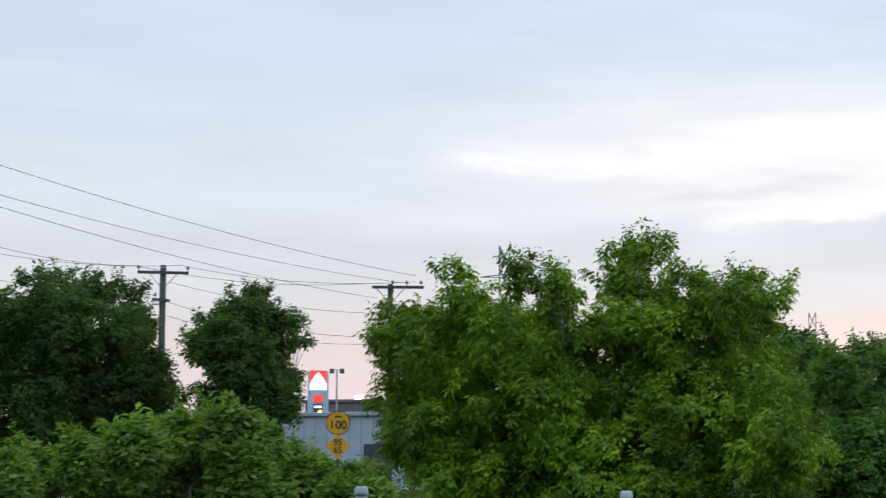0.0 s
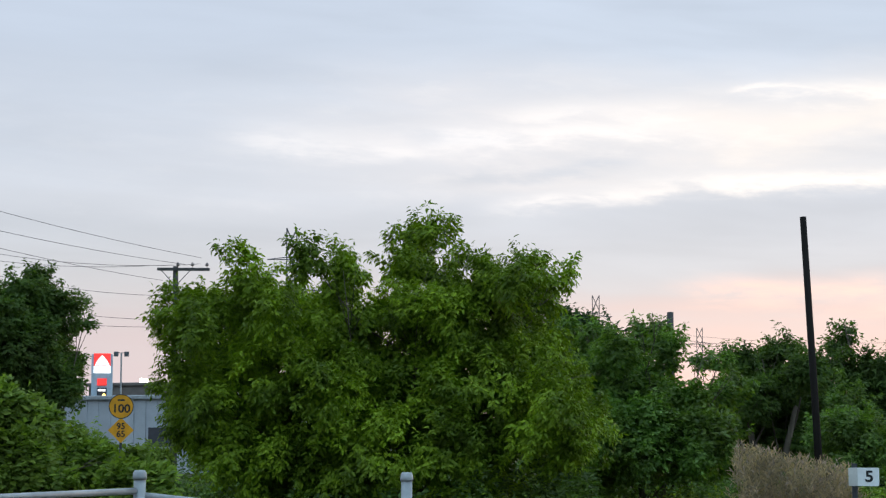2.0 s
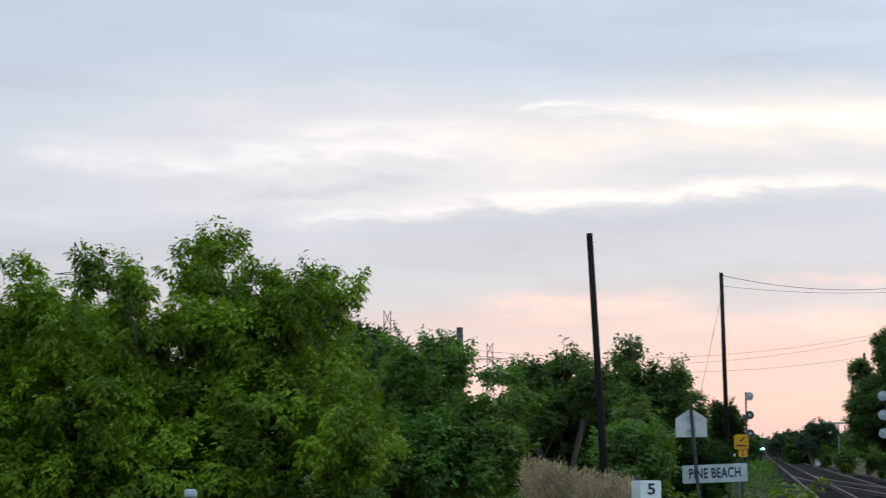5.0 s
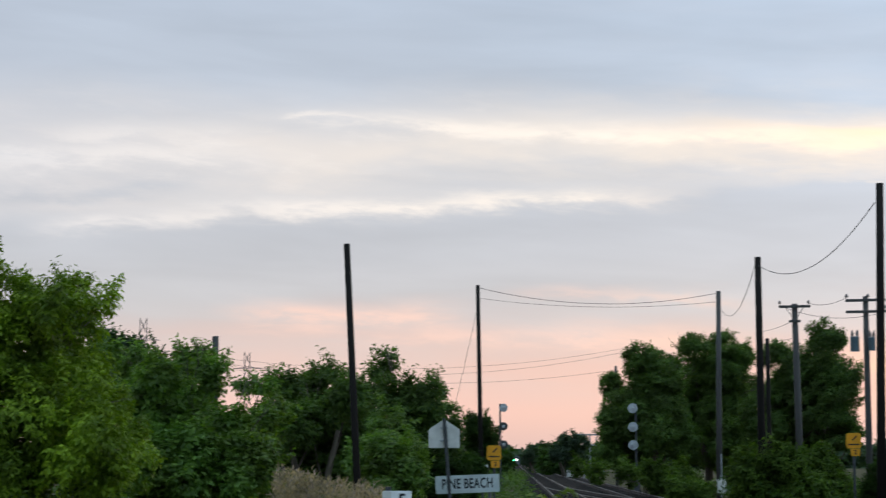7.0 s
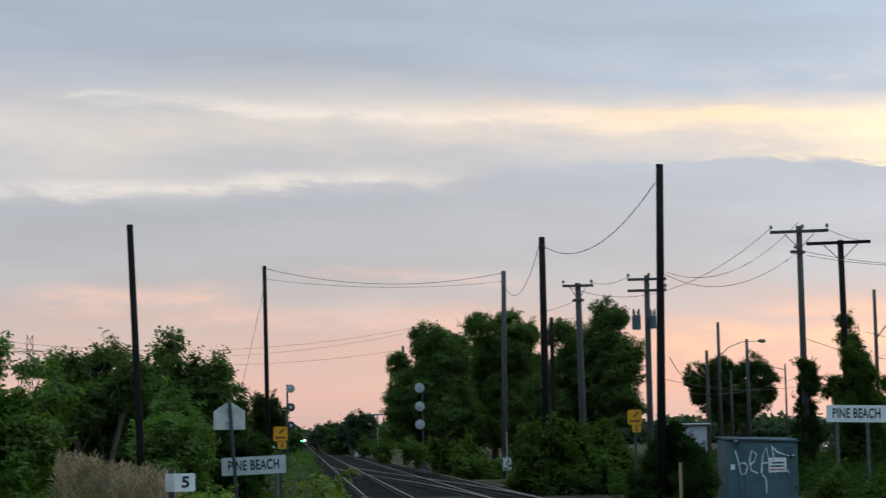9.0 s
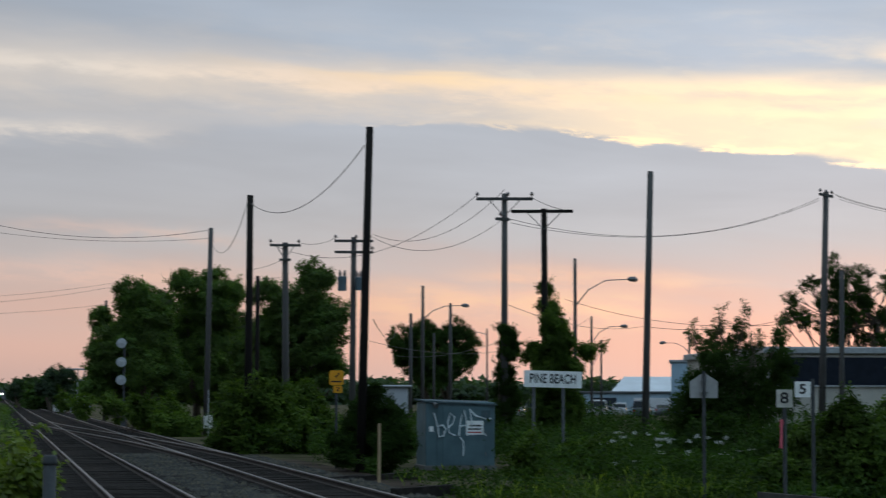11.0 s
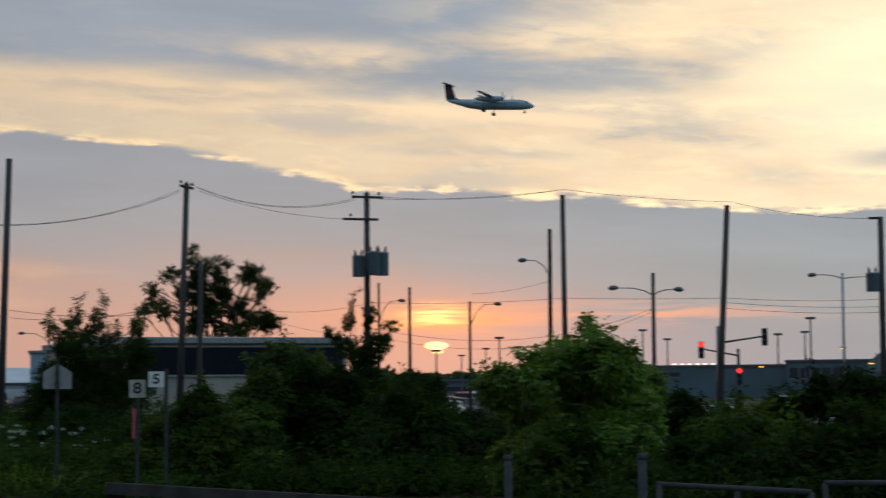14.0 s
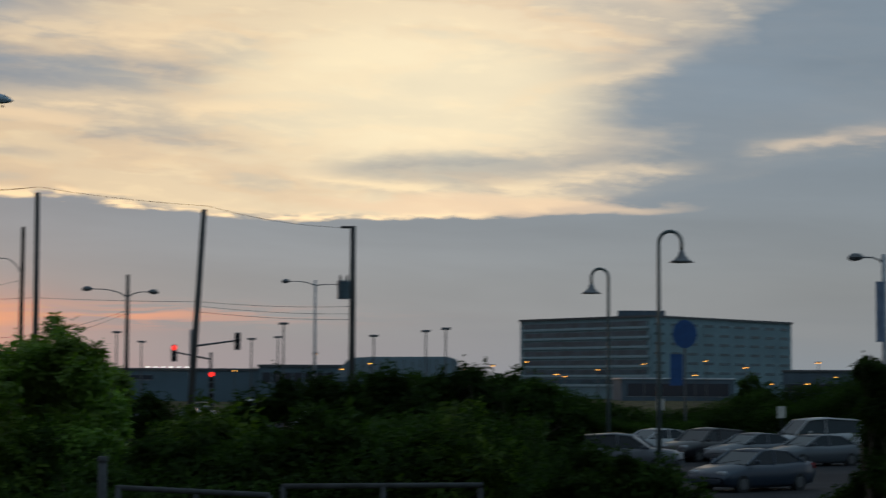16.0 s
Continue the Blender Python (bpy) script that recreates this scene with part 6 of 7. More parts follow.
for a, b, s in (((11.35, 59.34, 4.28), (25.97, 127.81, 6.12), 0.5), ((20.1, 108.57, 5.14), (47.74, 153.15, 8.53), 1.8), ((22.1, 83.55, 5.96), (39.23, 113.85, 6.35), 0.6), ((31.89, 107.8, 7.52), (43.54, 94.9, 6.19), 1.0), ((25.98, 127.81, 4.61), (25.68, 97.08, 4.87), 0.4), ((35.97, 104.4, 5.82), (42.48, 95.38, 6.55), 0.5)):
    cable(a, b, s, 0.014)


# ================= pylons =================
def pylon(x, y, az, z_top, w, group="lattice pylons"):
    gz = ground_z(x, y)
    th = thing("lattice_pylon", x, y, gz, az, "distant steel lattice power pylon", "pylon", group)
    h = z_top - gz
    body = Geo()
    top, bot = w * 0.5, w * 2.2
    def half(q):
        return top / 2 if q > 0.6 else top / 2 + (bot - top) / 2 * (0.6 - q) / 0.6
    lv = [0, 0.15, 0.3, 0.45, 0.6, 0.7, 0.8, 0.9, 1.0]
    r = w * 0.022
    for sx_ in (-1, 1):
        for sy_ in (-1, 1):
            part("leg", Geo().tube([(sx_ * half(q), sy_ * half(q), h * q) for q in lv], r * 1.3, 4), STEEL_DARK, th)
    for q0, q1 in zip(lv[:-1], lv[1:]):
        for s in (-1, 1):
            for t in (-1, 1):
                body.tube([(s * half(q0), t * half(q0), h * q0), (-s * half(q1), t * half(q1), h * q1)], r, 4)
                body.tube([(t * half(q0), s * half(q0), h * q0), (t * half(q1), -s * half(q1), h * q1)], r, 4)
    part("bracing", body, STEEL_DARK, th)
    for q, k in ((0.72, 1.5), (0.86, 1.2)):
        a = Geo().tube([(-w * k, 0, h * q), (0, 0, h * q + w * 0.15), (w * k, 0, h * q)], r, 4)
        a.tube([(-w * k, 0, h * q), (w * k, 0, h * q)], r, 4)
        part("crossarm", a, STEEL_DARK, th)


pylon(-102.12, 282.53, -19.88, 34.37, 3.15)
pylon(-79.29, 412.87, -10.86, 32.66, 2.94)
pylon(-84.63, 614.62, -7.83, 36.67, 3.62)
pylon(-88.31, 896.07, -5.62, 46.21, 3.42)

# ================= left: buildings and the fuel station sign =================
CLAD = material("pale_metal_cladding", (0.40, 0.42, 0.46), 0.6, 0.1, scale=0.5, vary=0.10, bump=0.05, fine=6)
CLAD_DARK = material("brown_parapet", (0.16, 0.14, 0.13), 0.7, scale=1, vary=0.15)
GLASS = material("dark_glass", (0.03, 0.04, 0.055), 0.12, vary=0.1, bump=0, spec=0.6)


def hall(name, a, b, zt, depth, wall, roofm, label, windows=(), eave=0.35, ribs=0):
    """A flat-roofed hall with its front from a to b."""
    ax, ay, bx, by = *a, *b
    L, tu = math.hypot(bx - ax, by - ay), math.degrees(math.atan2(by - ay, bx - ax))
    gz = min(ground_z(ax, ay), ground_z(bx, by))
    th = thing(name, ax, ay, gz, -tu, label, "building")
    h = zt - gz
    part("wall", Geo().box((L / 2, depth / 2, h / 2 - 0.2), (L, depth, h + 0.4), 0.05), wall, th)
    part("roof", Geo().box((L / 2, depth / 2, h + eave / 2 + 0.004), (L + 0.5, depth + 0.5, eave), 0.05), roofm, th)
    for k in range(ribs):
        part("cladding_rib", Geo().box(((k + 0.5) * L / ribs, -0.03, h / 2), (0.10, 0.06, h), 0.01), wall, th)
    for u0, u1, z0, z1, m in windows:
        w = part("window", Geo().box(((u0 + u1) / 2 * L, -0.03, (z0 + z1) / 2 * h), ((u1 - u0) * L, 0.12, (z1 - z0) * h), 0.02), m, th)
        part("window_frame", Geo().box(((u0 + u1) / 2 * L, -0.07, z0 * h), ((u1 - u0) * L + 0.2, 0.12, 0.1), 0.01), STEEL, w)
    return th


def xy(p):
    return p[0], p[1]


hall("warehouse", xy((-61.23, 120.78, 5.96)), xy((-45.78, 116.77, 5.74)), 4.45, 25, CLAD, STEEL, "pale grey metal-clad warehouse behind the trees", ((0.55, 0.68, 0.35, 0.62, GLASS),), 0.3, 16)
hall("shop_building", xy((-93.52, 194.06, 8.4)), xy((-84.7, 192.62, 8.3)), 7.55, 20, CLAD_DARK, CLAD_DARK, "low brown shop building beyond the warehouse", ((0.3, 0.55, 0.3, 0.6, GLASS),))
x, y, az = -77.25, 163.05, -25.36
gz = ground_z(x, y)
th = thing("fuel_station_sign", x, y, gz, az, "tall pale sign tower with red and white panels", "sign tower")
w = 1.89
part("tower", Geo().box((0, 0.3, (9.6 - gz) / 2), (w * 1.02, 0.5, 9.6 - gz), 0.06), material("sign_pale_blue", (0.42, 0.52, 0.62), 0.4, vary=0.1, bump=0), th)
zt = 9.65 - gz
SIGN_RED = material("sign_red_lit", (0.7, 0.03, 0.03), 0.4, bump=0, vary=0.05, glow=((1.0, 0.06, 0.05), 0.55))
SIGN_GLOW = material("sign_white_lit", (0.8, 0.8, 0.8), 0.4, bump=0, vary=0.05, glow=((1.0, 0.98, 0.98), 0.9))
pr = part("red_panel", Geo().box((0, 0.0, zt - w * 0.3), (w * 0.8, 0.12, w * 0.6), 0.02), SIGN_RED, th)
part("white_shape", Geo().plate([(-w * 0.36, zt - w * 0.58), (w * 0.36, zt - w * 0.58), (w * 0.2, zt - w * 0.3), (0, zt - w * 0.08), (-w * 0.2, zt - w * 0.3)], -0.1, -0.07), SIGN_GLOW, pr)
part("white_panel", Geo().box((0, 0.0, zt - w * 0.78), (w * 0.8, 0.12, w * 0.34), 0.02), SIGN_GLOW, th)
part("price_panel", Geo().box((0, 0.0, zt - w * 1.38), (w * 0.46, 0.12, w * 0.34), 0.02), SIGN_RED, th)
pd = part("dark_panel", Geo().box((0, 0.0, zt - w * 1.9), (w * 0.46, 0.12, w * 0.5), 0.02), GLASS, th)
part("text_bar", Geo().box((0, -0.07, zt - w * 1.78), (w * 0.36, 0.03, w * 0.1)), SIGN_GLOW, pd)
part("amber_lamp", Geo().tube([(w * 0.1, -0.08, zt - w * 2.02), (w * 0.1, -0.14, zt - w * 2.02)], w * 0.08, 10), SODIUM, pd)
x, y, az = -71.49, 154.7, -24.81
gz = ground_z(x, y)
th = thing("floodlight_pole", x, y, gz, az, "thin pole with two square floodlights", "lamp post")
zt = 9.28 - gz
part("pole", Geo().tube([(0, 0, -0.2), (0, 0, zt)], [0.10, 0.07], 8), STEEL, th)
for s in (-1, 1):
    part("floodlight", Geo().box((s * 0.45, 0, zt - 0.1), (0.4, 0.35, 0.42), 0.03), STEEL_DARK, th)
part("bracket", Geo().tube([(-0.5, 0, zt), (0.5, 0, zt)], 0.035, 6), STEEL_DARK, th)
x, y, az = -87.74, 195.65, -24.16
th = thing("wall_floodlight", x, y, 8.04, az, "bright white floodlight on the shop roof", "floodlight")
part("bulb", Geo().box((0, -0.3, 0.1), (0.9, 0.15, 0.5), 0.1), WHITE_LIT, th)
part("mount", Geo().tube([(0, 0.2, -1.0), (0, -0.1, 0.1)], 0.06, 6), STEEL, th)

# ================= right: halls, terminal and office block =================
PALE_BLUE = material("pale_blue_cladding", (0.30, 0.42, 0.52), 0.5, scale=0.4, vary=0.12, bump=0.03)
WHITE_ROOF = material("white_metal_roof", (0.62, 0.66, 0.70), 0.5, scale=0.4, vary=0.08, bump=0.03)
GREY_WALL = material("grey_concrete_wall", (0.092, 0.13, 0.165), 0.8, scale=0.3, vary=0.15)
DARK_WALL = material("dark_glazed_wall", (0.012, 0.016, 0.026), 0.5, vary=0.15, bump=0, spec=0.1)
CREAM = material("cream_wall", (0.42, 0.40, 0.36), 0.8, scale=0.6, vary=0.15)

hall("trackside_store", xy((22.52, 118.29, 1.95)), xy((24.75, 117.85, 1.96)), 2.44, 3, CLAD, STEEL, "pale low store behind the signal hut", (), 0.15)
hall("low_depot", xy((76.06, 249.06, 2.09)), xy((87.47, 234.64, 2.15)), 2.33, 20, PALE_BLUE, STEEL_DARK, "low blue-grey depot across the road", ((0.1, 0.3, 0.2, 0.8, GLASS), (0.45, 0.8, 0.2, 0.8, WHITE_ROOF)), 0.3)
x, y, az = 88.79, 260.71, 18.82
gz = ground_z(x, y)
th = thing("gabled_hall", x, y, gz, az, "white-roofed industrial hall across the road", "building")
hw, ze, zr = 4.66, 2.3 - gz, 4.84 - gz
part("wall", Geo().box((0, 10, ze / 2), (2 * hw, 20, ze), 0.05), PALE_BLUE, th)
part("roof", Geo().loft([[(-hw - 0.3, -0.4, ze), (hw + 0.3, -0.4, ze), (hw * 1.0, 8, zr), (-hw * 0.62, 8, zr)], [(-hw - 0.3, 20.4, ze), (hw + 0.3, 20.4, ze), (hw * 1.0, 12, zr), (-hw * 0.62, 12, zr)]]), WHITE_ROOF, th)
hall("block_building", xy((77.26, 217.08, 2.11)), xy((80.48, 215.9, 2.13)), 5.97, 14, PALE_BLUE, STEEL, "pale blue block building behind the bushes", (), 0.3)
hall("dark_glazed_building", xy((42.72, 103.99, 1.55)), xy((56.03, 102.04, 1.67)), 4.38, 22, CREAM, STEEL, "long low building with a dark glazed upper wall", ((0.02, 0.98, 0.62, 0.96, DARK_WALL),), 0.4)
TERM = material("terminal_wall", (0.095, 0.15, 0.19), 0.6, scale=0.1, vary=0.12, bump=0)
hall("airport_wing", xy((245.81, 412.77, -3.17)), xy((290.27, 370.19, -3.54)), 2.66, 30, GREY_WALL, STEEL_DARK, "long low grey airport building", ((0.05, 0.4, 0.4, 0.7, GLASS), (0.5, 0.95, 0.4, 0.7, GLASS)), 0.6)
hall("airport_wing", xy((266.19, 350.88, -3.15)), xy((289.89, 324.88, -3.29)), 5.28, 30, TERM, STEEL_DARK, "long blue-grey airport building with a flat roof", ((0.05, 0.3, 0.7, 0.85, GLASS),), 0.6)
hall("airport_wing", xy((285.83, 321.81, -3.22)), xy((298.66, 307.15, -3.28)), 6.14, 30, TERM, STEEL_DARK, "airport building with ribbon windows", tuple((0.04 + 0.12 * k, 0.14 + 0.12 * k, 0.55, 0.85, GLASS) for k in range(8)), 0.6)
# curved glass hall of the terminal
x, y, az = 304.37, 297.21, 45.69
gz = ground_z(x, y)
th = thing("terminal_hall", x, y, gz, az, "terminal hall with a curved glass and metal roof", "building")
hw, zt, zs = 13.9, 8.52 - gz, 4.01 - gz
part("wall", Geo().box((0, 12, zs / 2), (2 * hw, 24, zs), 0.05), TERM, th)
ro = part("roof", Geo().plate([(-hw, zs), (-hw * 0.88, zs + (zt - zs) * 0.55), (-hw * 0.72, zt - 0.25), (-hw * 0.4, zt), (hw * 0.8, zt + 0.1), (hw * 0.94, zt - 0.5), (hw, zs + 1.0), (hw, zs)], 0.0, 24), material("terminal_roof_metal", (0.19, 0.27, 0.32), 0.4, 0.1, scale=0.1, vary=0.1, bump=0), th)
for k in range(14):
    part("glazing_bar", Geo().box((-hw * 0.8 + k * hw * 0.13, -0.08, (zs + zt) / 2 - 0.3), (0.18, 0.15, zt - zs - 0.5)), STEEL_DARK, ro)
for k in range(10):
    part("window", Geo().box((-hw * 0.9 + k * hw * 0.2, -0.05, zs * 0.72), (hw * 0.15, 0.12, zs * 0.24)), GLASS, th)
x, y, az = 274.15, 339.56, 38.92
th = thing("roof_light_row", x, y, 5.17, az, "row of white lights on the airport roof", "floodlight")
for k in range(6):
    part("bulb", Geo().box((-4 + k * 1.7, -0.5, 0.9), (0.6, 0.2, 0.2), 0.05), WHITE_LIT, th)
part("rail", Geo().box((0, -0.3, 0.6), (12, 0.2, 0.2)), STEEL_DARK, th)

# office block
OFFICE = material("office_grey_cladding", (0.17, 0.27, 0.31), 0.55, 0.1, scale=0.15, vary=0.12, bump=0)
OFFICE_GLASS = material("office_glass", (0.045, 0.095, 0.125), 0.12, vary=0.35, bump=0, spec=0.6, scale=0.3)
x, y, az = 480.52, 360, 53.16
gz = ground_z(x, y)
th = thing("office_block", x, y, gz, az, "large grey office block with ribbon windows", "building")
lw, rw, zt = 43.28, 47.32, 23.8 - gz
part("wall", Geo().loft([[(0, 0, z), (rw, 65, z), (rw - 20, 95, z), (-lw + 20, 90, z), (-lw, 45, z)] for z in (-0.5, zt)]), OFFICE, th)
part("roof", Geo().loft([[(0.0, -0.5, z), (rw + 0.5, 64.8, z), (rw - 20, 95, z), (-lw + 20, 90, z), (-lw - 0.5, 44.8, z)] for z in (zt + 0.01, zt + 0.7)]), STEEL_DARK, th)
part("penthouse", Geo().box((-3, 22, zt + 1.7), (15, 12, 2.0), 0.1), GREY_WALL, th)
nf = 7
for k in range(nf):
    z0 = zt * (0.16 + 0.83 * k / nf)
    tu = math.degrees(math.atan2(-45, lw))
    for j in range(11):
        q = (j + 0.5) / 11 * 0.94 + 0.03
        w = part("window", Geo().box((-lw * q, 45 * q - 0.08, z0 + 1.35), (math.hypot(lw, 45) / 11 * 0.93, 0.25, 1.7), 0.0, tu), OFFICE_GLASS, th)
    part("band", Geo().box((-lw * 0.5, 22.5 - 0.2, z0 + 0.25), (math.hypot(lw, 45) * 0.97, 0.5, 0.75), 0.0, tu), material("office_band", (0.30, 0.42, 0.47), 0.6, bump=0) if k == 0 else bpy.data.materials["office_band"], th)
    tr = math.degrees(math.atan2(65, rw))
    for j in range(9):
        q = (j + 0.5) / 9
        part("window", Geo().box((rw * q, 65 * q - 0.06, z0 + 1.3), (math.hypot(rw, 65) / 9 * 0.62, 0.2, 0.8), 0.0, tr), OFFICE_GLASS, th)
hall("car_park_deck", xy((436.29, 283.7, 0.36)), xy((459.37, 244.55, 0.77)), 6.38, 30, GREY_WALL, STEEL_DARK, "low concrete car park deck beyond the office block", ((0.02, 0.98, 0.35, 0.6, GLASS),), 0.6)
hall("office_podium", xy((427.59, 330.49, -0.03)), xy((449.95, 308.26, 0.18)), 4.45, 20, GREY_WALL, WHITE_ROOF, "low glazed podium before the office block", ((0.05, 0.95, 0.2, 0.8, GLASS),), 0.4)


# ================= cars =================
TYRE = material("tyre_rubber", (0.02, 0.02, 0.021), 0.9, bump=0)
RIM = material("alloy_rim", (0.10, 0.105, 0.11), 0.45, 0.3, bump=0, vary=0.1)
CAR_GLASS = material("car_glass", (0.012, 0.017, 0.022), 0.08, bump=0, spec=0.35, vary=0.1)
HEADLIGHT = material("headlight_glass", (0.35, 0.37, 0.40), 0.1, bump=0, spec=0.7, vary=0.1)
TAIL = material("tail_light_red", (0.30, 0.02, 0.02), 0.25, bump=0, vary=0.1)
PAINTS = {n: material("car_paint_" + n, c, 0.28, m, scale=1.2, vary=0.05, bump=0, spec=0.6) for n, c, m in
          (("silver", (0.085, 0.098, 0.115), 0.2), ("white", (0.36, 0.37, 0.39), 0.0), ("black", (0.02, 0.02, 0.024), 0.1), ("grey", (0.07, 0.082, 0.10), 0.2), ("blue", (0.028, 0.042, 0.065), 0.2), ("red", (0.24, 0.03, 0.03), 0.1))}


def car(x, y, rz, paint, kind, label, group="parked cars"):
    """Nose towards local +x; kind is sedan, wagon or van."""
    th = tagged(new("parked_car"), label, "car", group)
    th.matrix_basis = pose(x, y, ground_z(x, y), 0, 0, rz)
    L, W = (4.6, 1.78) if kind != "van" else (5.0, 1.95)
    roof = {"sedan": 1.43, "wagon": 1.6, "van": 1.95}[kind]
    # side profile of the lower body: x, bottom, top
    if kind == "sedan":
        st = [(-2.3, 0.45, 0.80), (-2.22, 0.28, 0.98), (-1.6, 0.2, 1.02), (-0.6, 0.18, 0.95), (0.6, 0.18, 0.94), (1.25, 0.18, 0.92), (1.95, 0.22, 0.80), (2.24, 0.3, 0.66), (2.32, 0.42, 0.55)]
        cab = [(-1.75, 0.98), (-0.95, 1.38), (-0.25, 1.43), (0.35, 1.38), (1.15, 0.93)]
    elif kind == "wagon":
        st = [(-2.3, 0.45, 0.9), (-2.25, 0.3, 1.02), (-1.6, 0.24, 1.04), (-0.6, 0.22, 1.0), (0.6, 0.22, 1.0), (1.2, 0.22, 0.99), (1.95, 0.26, 0.9), (2.22, 0.34, 0.74), (2.3, 0.46, 0.6)]
        cab = [(-2.2, 1.0), (-1.95, 1.5), (-0.4, 1.6), (0.35, 1.52), (1.1, 0.99)]
    else:
        st = [(-2.5, 0.45, 1.05), (-2.46, 0.3, 1.15), (-1.6, 0.24, 1.16), (-0.6, 0.22, 1.12), (0.6, 0.22, 1.1), (1.4, 0.22, 1.06), (2.1, 0.26, 0.95), (2.4, 0.34, 0.8), (2.5, 0.46, 0.62)]
        cab = [(-2.44, 1.15), (-2.3, 1.85), (-0.4, 1.95), (0.8, 1.85), (1.6, 1.05)]
    k = W / 2
    rings = []
    for px, zb, zt in st:
        t = 0.86 if abs(px) > 2.2 else 1.0
        rings.append([(px, -k * t * 0.9, zb), (px, -k * t, zb + 0.12), (px, -k * t, zt - 0.14), (px, -k * t * 0.9, zt), (px, 0, zt + 0.03), (px, k * t * 0.9, zt), (px, k * t, zt - 0.14), (px, k * t, zb + 0.12), (px, k * t * 0.9, zb)])
    b = part("body", Geo().loft(rings), PAINTS[paint], th, smooth=True)
    zs = cab[0][1] - 0.03
    glass = Geo().loft([[(px, -k * 0.90, zs), (px * 0.985, -k * (0.9 - 0.14 * (pz - zs) / 0.5), pz - 0.03), (px * 0.985, k * (0.9 - 0.14 * (pz - zs) / 0.5), pz - 0.03), (px, k * 0.90, zs)] for px, pz in cab])
    part("cabin_glass", glass, CAR_GLASS, th)
    top = cab[1:4]
    part("roof", Geo().loft([[(px, -k * 0.78, pz - 0.07), (px, -k * 0.70, pz - 0.005), (px, 0, pz + 0.02), (px, k * 0.70, pz - 0.005), (px, k * 0.78, pz - 0.07)] for px, pz in top]), PAINTS[paint], th, smooth=True)
    for s in (-1, 1):
        for i0, i1 in ((0, 1), (3, 4)):
            (xa, za), (xb, zb_) = cab[i0], cab[i1]
            part("pillar", Geo().tube([(xa, s * k * 0.89, za), (xb, s * k * 0.78, zb_ - 0.04)] if i0 == 0 else [(xa, s * k * 0.78, za - 0.04), (xb, s * k * 0.89, zb_)], 0.045, 6), PAINTS[paint], th)
        part("pillar", Geo().tube([(-0.2, s * k * 0.9, zs), (-0.25, s * k * 0.78, cab[2][1] - 0.06)], 0.04, 6), PAINTS[paint], th)
        part("mirror", Geo().box((0.85, s * (k + 0.1), zs + 0.08), (0.12, 0.2, 0.14), 0.03), PAINTS[paint], th)
        part("headlight", Geo().box((2.12 if kind != "van" else 2.32, s * k * 0.68, 0.68 if kind == "sedan" else 0.76), (0.26, 0.34, 0.14), 0.04), HEADLIGHT, th)
        part("tail_light", Geo().box((-2.24 if kind != "van" else -2.46, s * k * 0.74, 0.85), (0.10, 0.26, 0.2), 0.03), TAIL, th)
        for wx in (-1.38, 1.4):
            t = part("wheel", Geo().tube([(wx, s * (k - 0.2), 0.32), (wx, s * (k - 0.02), 0.32), (wx, s * (k + 0.01), 0.32)], [0.32, 0.32, 0.28], 18), TYRE, th)
            part("rim", Geo().tube([(wx, s * k, 0.32), (wx, s * (k + 0.018), 0.32)], [0.21, 0.17], 14), RIM, t)
    part("bumper", Geo().box((st[-1][0] - 0.04, 0, 0.42), (0.14, W * 0.8, 0.18), 0.05), PAINTS[paint], th)
    part("windscreen_wiper", Geo().tube([(1.16, -0.3, zs + 0.02), (0.95, 0.3, zs + 0.12)], 0.01, 4), TYRE, th)
    return th


def face(az, extra):
    """Heading for a car seen nose to the left of the line of sight."""
    return 180 - az + extra


x, y, az = 55.08, 37.11, 56.09
car(x, y, face(az, 48), "blue", "sedan", "dark blue-grey sedan with its nose towards the fence")
x, y, az = 63.72, 49.06, 52.44
car(x, y, face(az, 170), "silver", "wagon", "silver hatchback parked across the aisle")
x, y, az = 78.88, 58.86, 53.3
car(x, y, face(az, 40), "white", "sedan", "white sedan behind the lamp post")
x, y, az = 75.39, 53.45, 54.7
car(x, y, face(az, 50), "black", "wagon", "black hatchback in the car park")
x, y, az = 75.03, 50.46, 56.12
car(x, y, face(az, 40), "silver", "sedan", "silver sedan in the car park row")
x, y, az = 88.38, 55.6, 57.87
car(x, y, face(az, 30), "white", "van", "white van in the far row")
x, y, az = 74.83, 47.09, 57.87
car(x, y, face(az, 40), "silver", "sedan", "silver sedan under the small tree")
x, y, az = 72.85, 85.62, 40.41
car(x, y, face(az, 10), "white", "van", "white van on the road behind the bushes")
proto = {}
rnd = random.Random(12)
for i in range(46):
    row = i % 4
    paint = rnd.choice(["silver", "white", "black", "grey", "blue", "red", "silver", "white"])
    kind = rnd.choice(["sedan", "wagon", "sedan", "van"])
    azr = 30.5 + (i // 4) * 1.55 + rnd.uniform(-0.3, 0.3)
    dd = 150 + row * 24
    x, y = dd * math.sin(radians(azr)), dd * math.cos(radians(azr))
    if (paint, kind) not in proto:
        proto[paint, kind] = car(x, y, rnd.choice([50, 55, 232]), paint, kind, "%s %s in the airport car park" % (paint, {"wagon": "hatchback"}.get(kind, kind)), "cars in the airport car park")
    else:
        copy_thing(proto[paint, kind], pose(x, y, ground_z(x, y), 0, 0, rnd.choice([50, 55, 232])))
